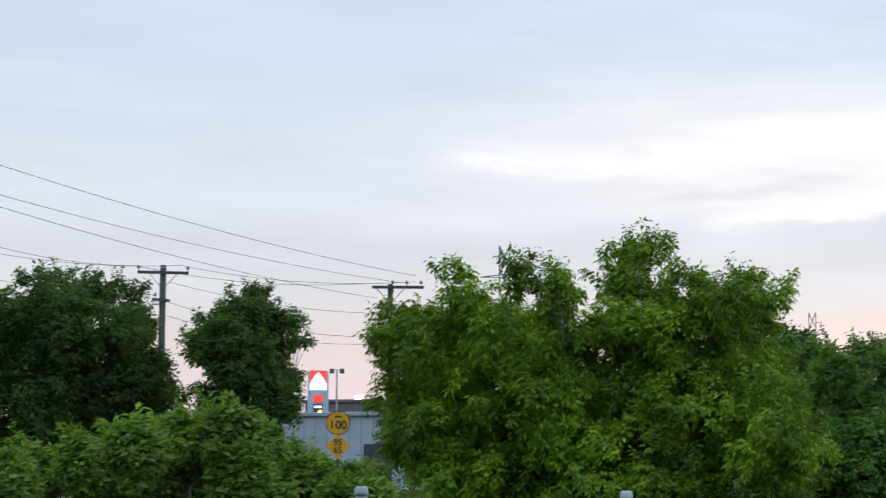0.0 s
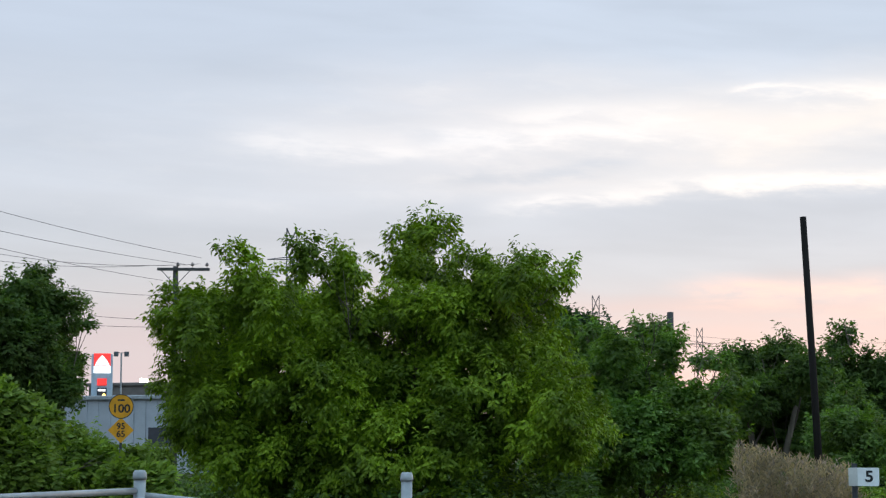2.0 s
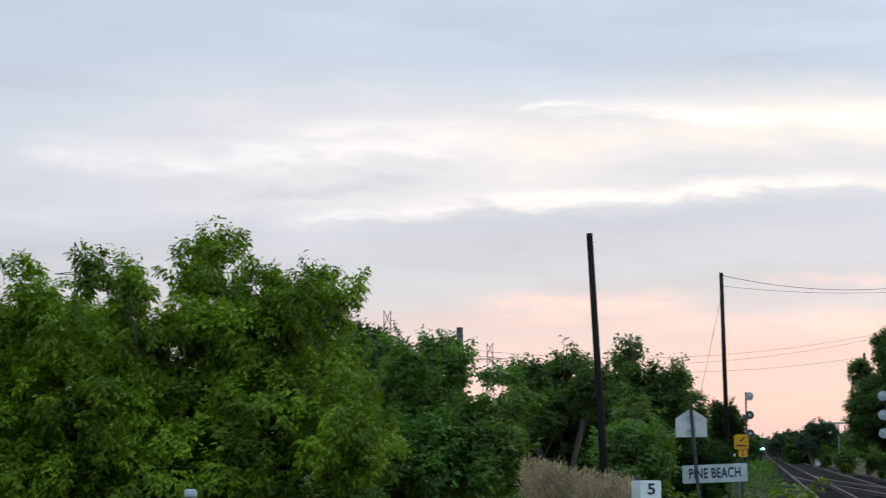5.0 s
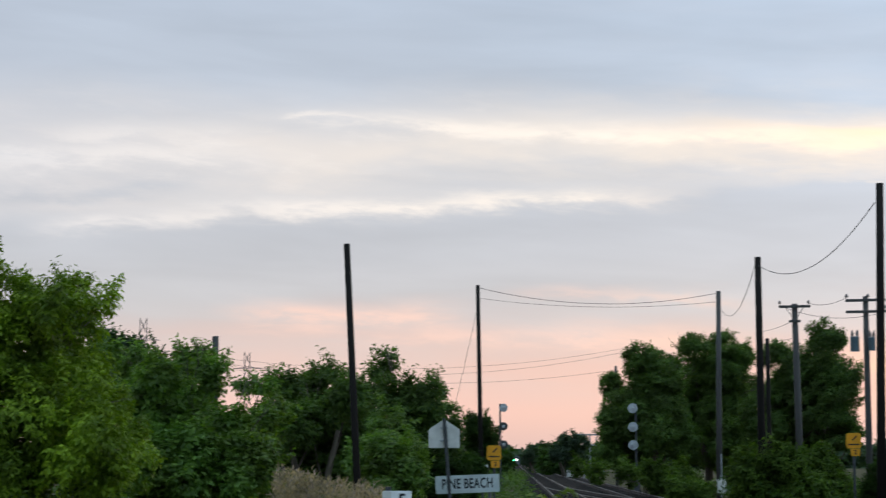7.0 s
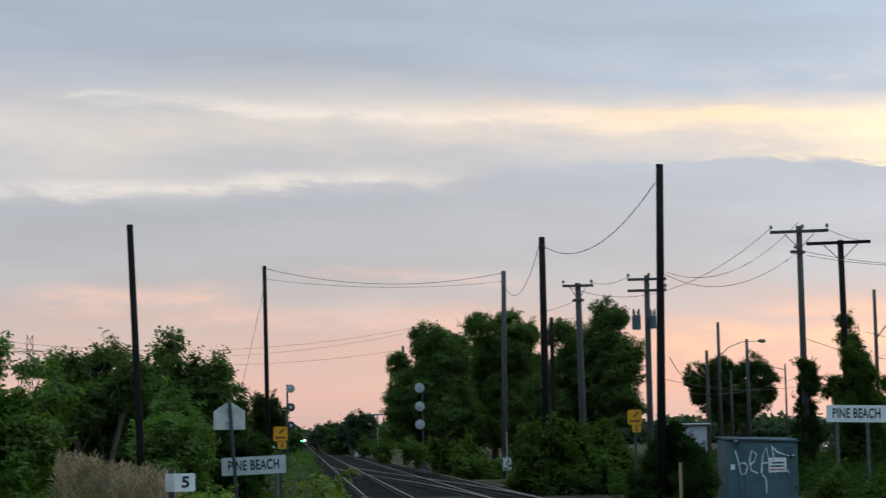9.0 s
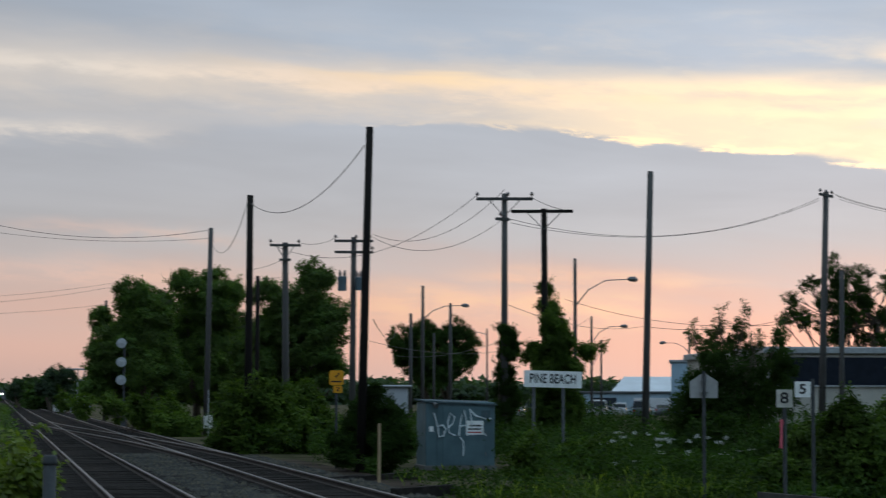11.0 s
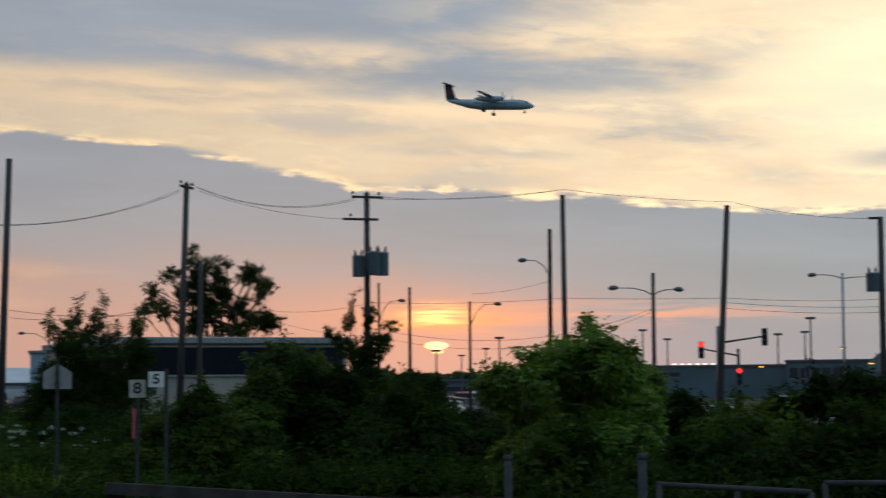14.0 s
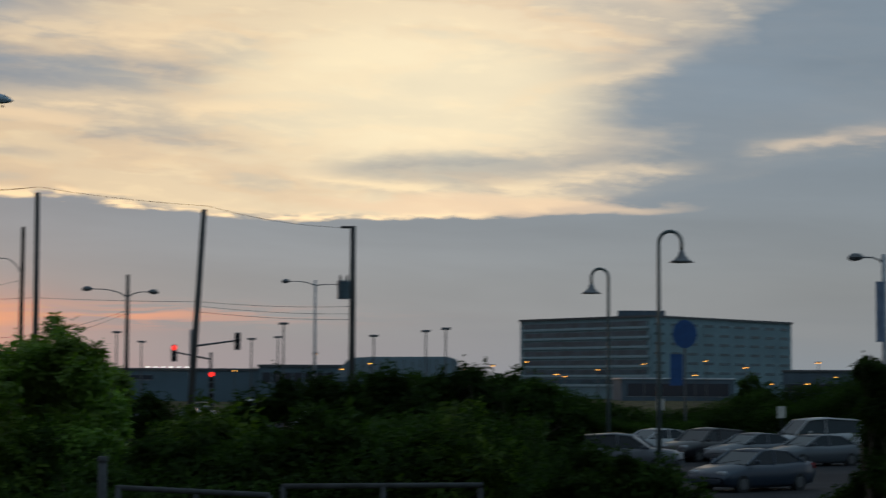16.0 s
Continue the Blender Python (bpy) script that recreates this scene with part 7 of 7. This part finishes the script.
for i in range(36):
    azr, dd = 30.4 + (i % 9) * 0.52 + rnd.uniform(-0.1, 0.1), 162 + (i // 9) * 24
    x, y = dd * math.sin(radians(azr)), dd * math.cos(radians(azr))
    copy_thing(proto[rnd.choice(sorted(proto))], pose(x, y, ground_z(x, y), 0, 0, rnd.choice([50, 55, 232])))
for i in range(16):
    azr, dd = 15.0 + i * 0.62, 205 + (i % 3) * 12
    x, y = dd * math.sin(radians(azr)), dd * math.cos(radians(azr))
    key = rnd.choice([k for k in sorted(proto) if k[0] != "red"])
    copy_thing(proto[key], pose(x, y, ground_z(x, y), 0, 0, 70))

# car park surfaces, hedge and lawn
def sheet(name, quad, mat, label, lift):
    g, n = Geo(), 10
    a, b, c, d = [Vector((*q, 0)) for q in quad]
    vs = []
    for i in range(n + 1):
        for j in range(n + 1):
            p = a.lerp(b, i / n).lerp(d.lerp(c, i / n), j / n)
            vs.append((p.x, p.y, ground_z(p.x, p.y) + lift))
    g.add(vs, [(i * (n + 1) + j, (i + 1) * (n + 1) + j, (i + 1) * (n + 1) + j + 1, i * (n + 1) + j + 1) for i in range(n) for j in range(n)])
    single(name, g, mat, label, "pavement", kind="structure")


def pol(az, d):
    return d * math.sin(radians(az)), d * math.cos(radians(az))


sheet("pavement", (pol(48, 58), pol(66, 58), pol(66, 110), pol(48, 110)), ASPHALT, "dark asphalt car park", 0.05)
sheet("road", (pol(27, 125), pol(62, 125), pol(60, 280), pol(27, 280)), ASPHALT, "dark asphalt airport car park", 0.05)
LAWN = material("mown_grass", (0.035, 0.07, 0.018), 0.9, spec=0.03, scale=0.4, vary=0.3, bump=0.5)
sheet("dirt_path", ((8.8, 36), (10.9, 36), (10.3, 68), (8.8, 68)), material("brown_dirt", (0.056, 0.044, 0.034), 0.95, spec=0.03, scale=0.6, vary=0.35, bump=0.6, fine=8), "brown dirt strip beside the tracks", 0.06)
sheet("lawn", (pol(47, 93), pol(64, 93), pol(64, 117), pol(47, 117)), LAWN, "strip of mown grass beside the car park", 0.25)
plant("taller_shrub", 111.62, 74.89, 56.17, [(-0.2, 1.87, 0.94), (0.36, 1.03, 0.86), (-0.66, 0.87, 0.78)], LEAF_SHADED, 0.2, 500, "dark rounded shrub beside the hedge", "shrub", deep=2, seed=40)
for x, y, az, zt in ((84.11, 54.85, 56.93, 1.03), (80.62, 59.87, 53.43, 1.38), (119.41, 73.87, 58.29, 1.35)):
    th = base_thing("parking_sign", x, y, az, "small pale parking sign on a post", "sign", "parking signs")
    zz = zt - ground_z(x, y)
    sign_post(th, zz, 0.035)
    part("panel", Geo().plate(corner_outline(0.4, 0.6, 0.03, zz - 0.3), -0.012, 0.0), SIGN_BACK, th)

# ================= far down the line =================
x, y, az = 1.07, 800.42, 0.08
gz = ground_z(x, y)
th = thing("distant_train", x, y, gz + 0.15, az, "approaching train far down the line with its headlight on", "train")
part("cab", Geo().loft([[(-1.5, 0, 0.5), (1.5, 0, 0.5), (1.5, 0, 3.4), (0.9, 0, 4.2), (-0.9, 0, 4.2), (-1.5, 0, 3.4)], [(-1.5, 18, 0.5), (1.5, 18, 0.5), (1.5, 18, 3.4), (0.9, 18, 4.2), (-0.9, 18, 4.2), (-1.5, 18, 3.4)]]), STEEL_DARK, th)
part("bogie", Geo().box((0, 9, 0.2), (2.0, 16, 0.8)), RUST, th)
part("headlight", Geo().tube([(0.2, -0.1, 2.6), (0.2, -0.2, 2.6)], 0.4, 10), WHITE_LIT, th)
part("window", Geo().box((0, -0.03, 3.3), (2.2, 0.05, 0.6)), GLASS, th)
x, y, az = -0.06, 420.42, -0.01
th = base_thing("railway_signal", x, y, az, "far railway signal showing green", "railway signal", "railway signals")
zz = 2.02 - ground_z(x, y)
part("mast", Geo().tube([(0, 0, -0.2), (0, 0, zz)], 0.09, 8), STEEL_DARK, th)
part("head", Geo().plate(round_outline(0, zz, 0.5), 0.0, 0.1), LENS, th)
part("lens", Geo().tube([(0, -0.02, zz), (0, -0.1, zz)], 0.28, 10), GREEN_LIT, th)
# substation frame by the line
x, y, az = 9.78, 250.23, 2.25
gz = ground_z(x, y)
th = thing("substation_frame", x, y, gz, az, "grey steel substation frame beside the railway", "substation")
for k in range(5):
    part("column", Geo().tube([(-1.6 + k * 0.8, (k % 2) * 1.5, -0.2), (-1.6 + k * 0.8, (k % 2) * 1.5, 5.32 - gz - 0.4 * (k % 2))], 0.09, 6), STEEL, th)
for q in (0.5, 0.75, 0.98):
    part("beam", Geo().box((0, 0.7, (5.32 - gz) * q), (3.8, 1.7, 0.2), 0.02), STEEL, th)
part("cabinet", Geo().box((-2.2, 0.5, 0.9), (1.6, 1.2, 1.8), 0.05), SIGN_BACK, th)


def far_wood(name, az0, az1, d, z0, z1, count, seed, label, mat=None, step=0.5):
    """A far belt of trees in one mesh."""
    r = np.random.default_rng(seed)
    a = r.uniform(az0, az1, count)
    top = np.array([z0 + (z1 - z0) * (0.5 + 0.5 * noise.noise((q * step, seed, 0)) + 0.35 * noise.noise((q * step * 4, seed, 5))) for q in a])
    dd = d * r.uniform(0.97, 1.05, count)
    h = r.random(count) ** 0.6
    pts = np.stack([dd * np.sin(np.radians(a)), dd * np.cos(np.radians(a)), -1.5 + h * (top + 1.5)], 1)
    outs = r.normal(0, 1, (count, 3))
    outs[:, 2] = abs(outs[:, 2])
    outs /= np.linalg.norm(outs, axis=1, keepdims=True)
    ob = new(name, leaf_mesh(name, pts, outs, d * 0.0035, mat or LEAF_HAZED, r, 5, 0.3, 0.6))
    return tagged(ob, label, "woods", "", "stuff")


far_wood("far_woods", -40, -1.4, 420, 4, 7, 9000, 50, "far belt of trees on the horizon")
far_wood("far_woods", -1.6, 3.5, 1100, 2.5, 6.5, 2500, 57, "hazy low woods where the line meets the horizon")
far_wood("far_woods", 2.5, 30, 520, 3, 6, 9000, 51, "far belt of trees on the horizon")
far_wood("far_woods", 28, 62, 900, 2.5, 5, 12000, 52, "far belt of trees on the horizon")
far_wood("trackside_growth", 0.9, 2.4, 300, 1.2, 4.2, 700, 53, "bushes crowding the far railway", LEAF_SHADED, 1.5)
far_wood("trackside_growth", -1.2, -0.2, 240, 2.0, 4.5, 600, 54, "bushes crowding the far railway", LEAF_SHADED, 2.0)
plant("distant_tree", 6.79, 240.32, 1.6, [(-0.28, 3.9, 1.3), (1.27, 4.1, 1.05), (-1.5, 2.9, 0.9), (0.42, 2.5, 1.5)], LEAF_HAZED, 0.34, 900, "distant tree beside the railway", "tree", deep=4, trunk=0.25, seed=55)
plant("distant_tree", 4.23, 330.38, 0.72, [(-0.79, 2.92, 1.35), (1.04, 3.48, 1.16), (-1.23, 2.17, 1.16)], LEAF_HAZED, 0.6, 300, "distant tree beside the railway", "tree", deep=4, trunk=0.25, seed=56)


# ================= undergrowth =================
def undergrowth(name, az0, az1, d0, d1, count, hgt, leaf, mat, seed, label, droop=0.3, patch=0.12, slim=0.38, skip=True):
    r = np.random.default_rng(seed)
    a = r.uniform(az0, az1, count)
    d = np.sqrt(r.uniform(d0 * d0, d1 * d1, count))
    x, y = d * np.sin(np.radians(a)), d * np.cos(np.radians(a))
    pts, outs = [], []
    for px, py in zip(x, y):
        if skip and 1.0 < px < (9.9 if 40 < py < 66 else 8.9):
            continue
        hut_plot = 11.0 < math.degrees(math.atan2(px, py)) < 15.6 and 40 < math.hypot(px, py) < 61.5
        if hut_plot and (math.hypot(px, py) > 53 or r.random() < 0.5):
            continue
        lump = max(0.10, 0.55 + 1.05 * noise.noise((px * patch, py * patch, seed)) + 0.35 * noise.noise((px * patch * 4, py * patch * 4, seed)))
        pts.append((px, py, ground_z(px, py) + hgt * (0.35 if hut_plot else 1.0) * lump * r.random() ** 0.55))
        o = (r.normal() * 0.5, r.normal() * 0.5, 1.0)
        outs.append(o)
    ob = new(name, leaf_mesh(name, np.array(pts), np.array(outs), leaf, mat, r, 5, droop, slim))
    return tagged(ob, label, "undergrowth", "", "stuff")


undergrowth("hedge", 46, 63, 117, 121, 30000, 5.6, 0.2, LEAF_SHADED, 41, "dark clipped hedge beyond the lawn", 0.2, 0.03)
undergrowth("weeds", -40, -2, 24, 60, 16000, 1.0, 0.14, LEAF_SUMAC, 60, "leafy green weeds and brambles behind the fence")
undergrowth("weeds", -9, 1, 18, 70, 7000, 0.7, 0.13, LEAF_OLIVE, 61, "green weeds along the track's edge")
# suckers take the darker elm green, which puts the maple's shadow into their colour
undergrowth("suckers", -35, -11, 32.5, 39, 9000, 1.4, 0.14, LEAF_ELM, 74, "leafy maple suckers under the tree", 0.4, 0.25)
undergrowth("brambles", -26, -4, 44, 74, 11000, 1.9, 0.16, LEAF_ELM, 75, "dark brambles under the hedgerow trees", 0.4, 0.15)
undergrowth("weeds", 11, 24, 38, 46, 2300, 0.7, 0.12, LEAF_OLIVE, 76, "sprawling green weeds near the signal hut", 0.3, 0.35)
undergrowth("weeds", -7, 0.8, 60, 230, 7000, 1.6, 0.22, LEAF_ELM, 77, "weeds and saplings along the track", 0.3, 0.1)
undergrowth("weeds", 9, 30, 38, 75, 13000, 1.05, 0.13, LEAF_SHADED, 62, "low dark green weeds beyond the tracks")
undergrowth("weeds", 6, 18, 70, 140, 6000, 1.5, 0.2, LEAF_SHADED, 63, "dark undergrowth beyond the tracks")
undergrowth("brambles", 20, 50, 36, 58, 16000, 1.5, 0.13, LEAF_SHADED, 64, "dark brambles beside the road")
undergrowth("brambles", 34, 50, 26, 44, 14000, 1.35, 0.12, LEAF_SHADED, 65, "dark brambles beside the road")
undergrowth("brambles", 13, 27, 58, 110, 8000, 1.7, 0.18, LEAF_SHADED, 66, "dark undergrowth before the distant buildings")
undergrowth("roadside_grass", 8, 30, 38, 52, 420, 0.45, 0.2, LEAF_YELLOW, 67, "yellow-green grass tufts beyond the tracks", -1.2, 0.2, 0.12)
# scattered weed clumps and shrubs, each of its own shape
wr = random.Random(31)
for k in range(34):
    if k < 16:
        a, d, top = wr.uniform(11.5, 31), wr.uniform(43, 57), wr.uniform(0.5, 1.25)
    else:
        a, d, top = wr.uniform(33, 48.5), wr.uniform(27, 40), wr.uniform(1.0, 1.75)
    x, y = d * math.sin(radians(a)), d * math.cos(radians(a))
    if x < 10.6 or (k < 16 and a < 15.8):
        continue
    gz = ground_z(x, y)
    masses = [(wr.uniform(-0.7, 0.7), gz + top * wr.uniform(0.35, 0.8), wr.uniform(0.28, 0.5)) for q in range(5)] + [(wr.uniform(-0.3, 0.3), gz + top, 0.2)]
    mt, what = ((LEAF_SHADED, "dark green leafy weed clump"), (LEAF_OLIVE, "olive green leafy weed clump"), (LEAF_SHADED, "dark green leafy weed clump"))[k % 3 if k < 16 else k % 2]
    plant("weed_clump", x, y, a, masses, mt, wr.uniform(0.11, 0.17), 260, what + (" by the signal hut" if k < 16 else " in the roadside thicket"), "weeds", "weed clumps", 0.9, 0.02, None, 100 + k, 5, wr.uniform(0.1, 0.6), gap=-0.35)
# dry reeds
r = np.random.default_rng(70)
bx, by, baz = -3.85, 38.23, -5.72
n = 430
u, v = r.uniform(-0.7, 1.35, n), r.uniform(-1.5, 1.5, n)
hh = 1.62 - 0.2 * u - 1.15 * r.random(n) ** 1.1
g = Geo()
plume_pts, plume_outs = [], []
ca, sa = math.cos(radians(-baz)), math.sin(radians(-baz))
for uu, vv, h in zip(u, v, hh):
    x, y = bx + uu * ca - vv * sa, by + uu * sa + vv * ca
    z = ground_z(x, y)
    top = Vector((x + r.normal() * 0.12, y, z + h + 0.28))
    g.tube([(x, y, z), top], [0.006, 0.003], 3, False)
    for k in range(4):
        plume_pts.append(tuple(top - Vector((0, 0, 0.07 * k))))
        plume_outs.append((r.normal() * 0.4, r.normal() * 0.4, 1.0))
ob = tagged(new("dry_reeds", leaf_mesh("dry_reeds", np.array(plume_pts), np.array(plume_outs), 0.14, REED, r, 5, -0.4, 0.16)), "stand of dry pinkish-brown reeds with feathery plumes", "reeds", "", "stuff")
ob2 = part("reed_stems", g, REED, ob)
# white umbels
r = np.random.default_rng(71)
up, uo = [], []
for k in range(64):
    a, d = r.normal(19.2, 1.0) if k < 34 else r.normal(23.4, 1.3), r.uniform(47, 57)
    x, y = d * math.sin(radians(a)), d * math.cos(radians(a))
    z = ground_z(x, y) + r.uniform(0.45, 1.35)
    wide = r.uniform(0.025, 0.06)
    for j in range(22):
        up.append((x + r.normal() * wide, y + r.normal() * wide, z + r.normal() * 0.022))
        uo.append((r.normal(), r.normal(), 1.0))
tagged(new("white_umbels", leaf_mesh("white_umbels", np.array(up), np.array(uo), 0.025, BLOSSOM, r, 4, 0.0, 0.8)), "white wild flower heads among the weeds", "wild flowers", "", "stuff")
plant("yellow_creeper", 0.34, 16.41, 0.88, [(-0.16, 1.45, 0.09), (-0.05, 1.35, 0.09), (0.05, 1.18, 0.11), (-0.11, 1.16, 0.14), (-0.18, 1, 0.17), (-0.07, 0.86, 0.28)], LEAF_YELLOW, 0.085, 420, "yellow-green creeper leaves at the track's edge", "creeper", deep=0.8, seed=72)
# ballast stones that show
r = np.random.default_rng(73)
g = Geo()
for k in range(9000):
    d = 30 + 40 * r.random() ** 1.6
    x = r.choice([r.uniform(3.9, 5.9), r.uniform(4.2, 5.6), r.uniform(7.9, 9.2)])
    s = r.uniform(0.025, 0.06)
    p = Vector((x, d, -0.165 if 1.3 < x < 8.2 else -0.24))
    q = [p + Vector((r.uniform(0.6, 1.2) * s * a, r.uniform(0.6, 1.2) * s * b, 0)) for a, b in ((-1, -1), (1, -1), (1, 1), (-1, 1))]
    q.append(p + Vector((0, 0, s * r.uniform(0.7, 1.3))))
    g.add(q, [(0, 1, 4), (1, 2, 4), (2, 3, 4), (3, 0, 4)])
single("ballast_stones", g, BALLAST, "loose grey crushed stones between the rails", "ballast", kind="stuff")


# ================= aircraft on approach =================
def aircraft(x, y, z, heading, L):
    """A high-wing twin turboprop with a T-tail; nose along local +x."""
    # white hull coloured blue-grey: the shade of its backlit side is painted in
    HULL = material("aircraft_shaded_white", (0.36, 0.49, 0.58), 0.35, 0.0, scale=0.4, vary=0.06, bump=0, spec=0.5)
    TEAL = material("aircraft_dark_tail", (0.03, 0.06, 0.08), 0.4, bump=0, vary=0.1)
    REDM = material("aircraft_red_mark", (0.30, 0.03, 0.03), 0.4, bump=0, vary=0.1)
    th = tagged(new("turboprop_aircraft"), "white high-wing turboprop airliner with a dark T-tail, flying low", "aircraft")
    th.matrix_basis = pose(x, y, z, 0, 3.5, heading)
    k = L / 24.0
    st = [(12.0, -0.25, 0.05), (11.6, -0.2, 0.35), (10.8, -0.05, 0.75), (9.6, 0.12, 1.12), (8.2, 0.2, 1.32), (6, 0.2, 1.35), (-3, 0.2, 1.35), (-6, 0.45, 1.15), (-9, 0.8, 0.75), (-11.3, 1.15, 0.35), (-12, 1.25, 0.12)]
    f = part("fuselage", Geo().loft([[(px * k, r_ * k * math.cos(6.28319 * i / 18), (pz + r_ * math.sin(6.28319 * i / 18)) * k) for i in range(18)] for px, pz, r_ in st]), HULL, th, smooth=True)
    part("cockpit_window", Geo().box((9.9 * k, 0, 0.75 * k), (0.9 * k, 1.7 * k, 0.35 * k), 0.1), LENS, f)
    for s in (-1, 1):
        for i in range(14):
            part("cabin_window", Geo().box(((7.4 - i * 0.85) * k, s * 1.335 * k, 0.5 * k), (0.28 * k, 0.06 * k, 0.4 * k), 0.02), LENS, f)
        part("wing", Geo().loft([[((1.6 + 0.9 * c - t * 0.35) * k, s * t * 12.9 * k, (1.6 + 0.35 * t + w) * k) for c, w in ((1.1 - 0.45 * t, 0), (0.5, 0.16 - 0.08 * t), (-1.5 + 0.75 * t, 0.05), (-1.6 + 0.8 * t, 0), (0.3, -0.1 + 0.05 * t))] for t in (0.0, 0.35, 0.7, 1.0)]), HULL, th)
        part("flap", Geo().box((-0.3 * k, s * 5.2 * k, 1.45 * k), (0.8 * k, 6.0 * k, 0.12 * k), 0.02), TEAL, th)
        n = part("nacelle", Geo().loft([[(px * k, (s * 4.0 + r_ * math.cos(6.28319 * i / 12)) * k, (pz + 1.15 * r_ * math.sin(6.28319 * i / 12)) * k) for i in range(12)] for px, pz, r_ in ((4.6, 1.25, 0.25), (4.2, 1.25, 0.5), (3, 1.2, 0.62), (0, 1.15, 0.62), (-2, 1.2, 0.4), (-3, 1.3, 0.15))]), HULL, th, smooth=True)
        part("spinner", Geo().tube([(4.6 * k, s * 4 * k, 1.25 * k), (5.1 * k, s * 4 * k, 1.25 * k)], [0.24 * k, 0.04 * k], 10), TEAL, n)
        for b in range(4):
            a = 0.5 + b * math.pi / 2
            part("propeller_blade", Geo().tube([(4.75 * k, (s * 4) * k, 1.25 * k), (4.78 * k, (s * 4 + math.cos(a)) * k, (1.25 + math.sin(a)) * k), (4.75 * k, (s * 4 + 1.9 * math.cos(a)) * k, (1.25 + 1.9 * math.sin(a)) * k)], [0.09 * k, 0.13 * k, 0.07 * k], 6), TEAL, n)
        part("gear_leg", Geo().tube([(-0.2 * k, s * 3.9 * k, 0.8 * k), (-0.4 * k, s * 3.95 * k, -1.7 * k)], 0.12 * k, 6), TEAL, n)
        part("main_wheel", Geo().tube([(-0.4 * k, (s * 3.95 - 0.35) * k, -1.8 * k), (-0.4 * k, (s * 3.95 + 0.35) * k, -1.8 * k)], 0.45 * k, 12), TYRE, n)
        part("tailplane", Geo().loft([[((-11.9 + c) * k, s * t * 4.0 * k, (5.35 + w) * k) for c, w in ((1.0 - 0.3 * t, 0), (0.3, 0.08), (-0.7 + 0.2 * t, 0), (0.3, -0.06))] for t in (0.0, 1.0)]), HULL, th)
        part("landing_light", Geo().tube([(3.6 * k, s * 2.2 * k, 1.55 * k), (3.75 * k, s * 2.2 * k, 1.5 * k)], 0.16 * k, 8), WHITE_LIT, th)
    fin = part("fin", Geo().plate([(-7.2 * k, 1.3 * k), (-9.6 * k, 1.9 * k), (-11.0 * k, 5.4 * k), (-12.9 * k, 5.4 * k), (-12.2 * k, 1.3 * k)], -0.15 * k, 0.15 * k), TEAL, th, "dark blue-green tail fin")
    part("red_emblem", Geo().plate([((-11.2 + 0.75 * math.cos(6.28319 * i / 10) * (1 if i % 2 else 0.6)) * k, (3.6 + 0.85 * math.sin(6.28319 * i / 10) * (1 if i % 2 else 0.6)) * k) for i in range(10)], -0.19 * k, -0.16 * k), REDM, fin)
    part("nose_gear", Geo().tube([(9.3 * k, 0, -0.6 * k), (9.4 * k, 0, -1.7 * k)], 0.1 * k, 6), TEAL, th)
    part("nose_wheel", Geo().tube([(9.4 * k, -0.25 * k, -1.75 * k), (9.4 * k, 0.25 * k, -1.75 * k)], 0.3 * k, 10), TYRE, th)


ax, ay, az_ = (283.97, 436.11, 77.27)
aircraft(ax, ay, az_, -33.0 - 19.0, 25.2)
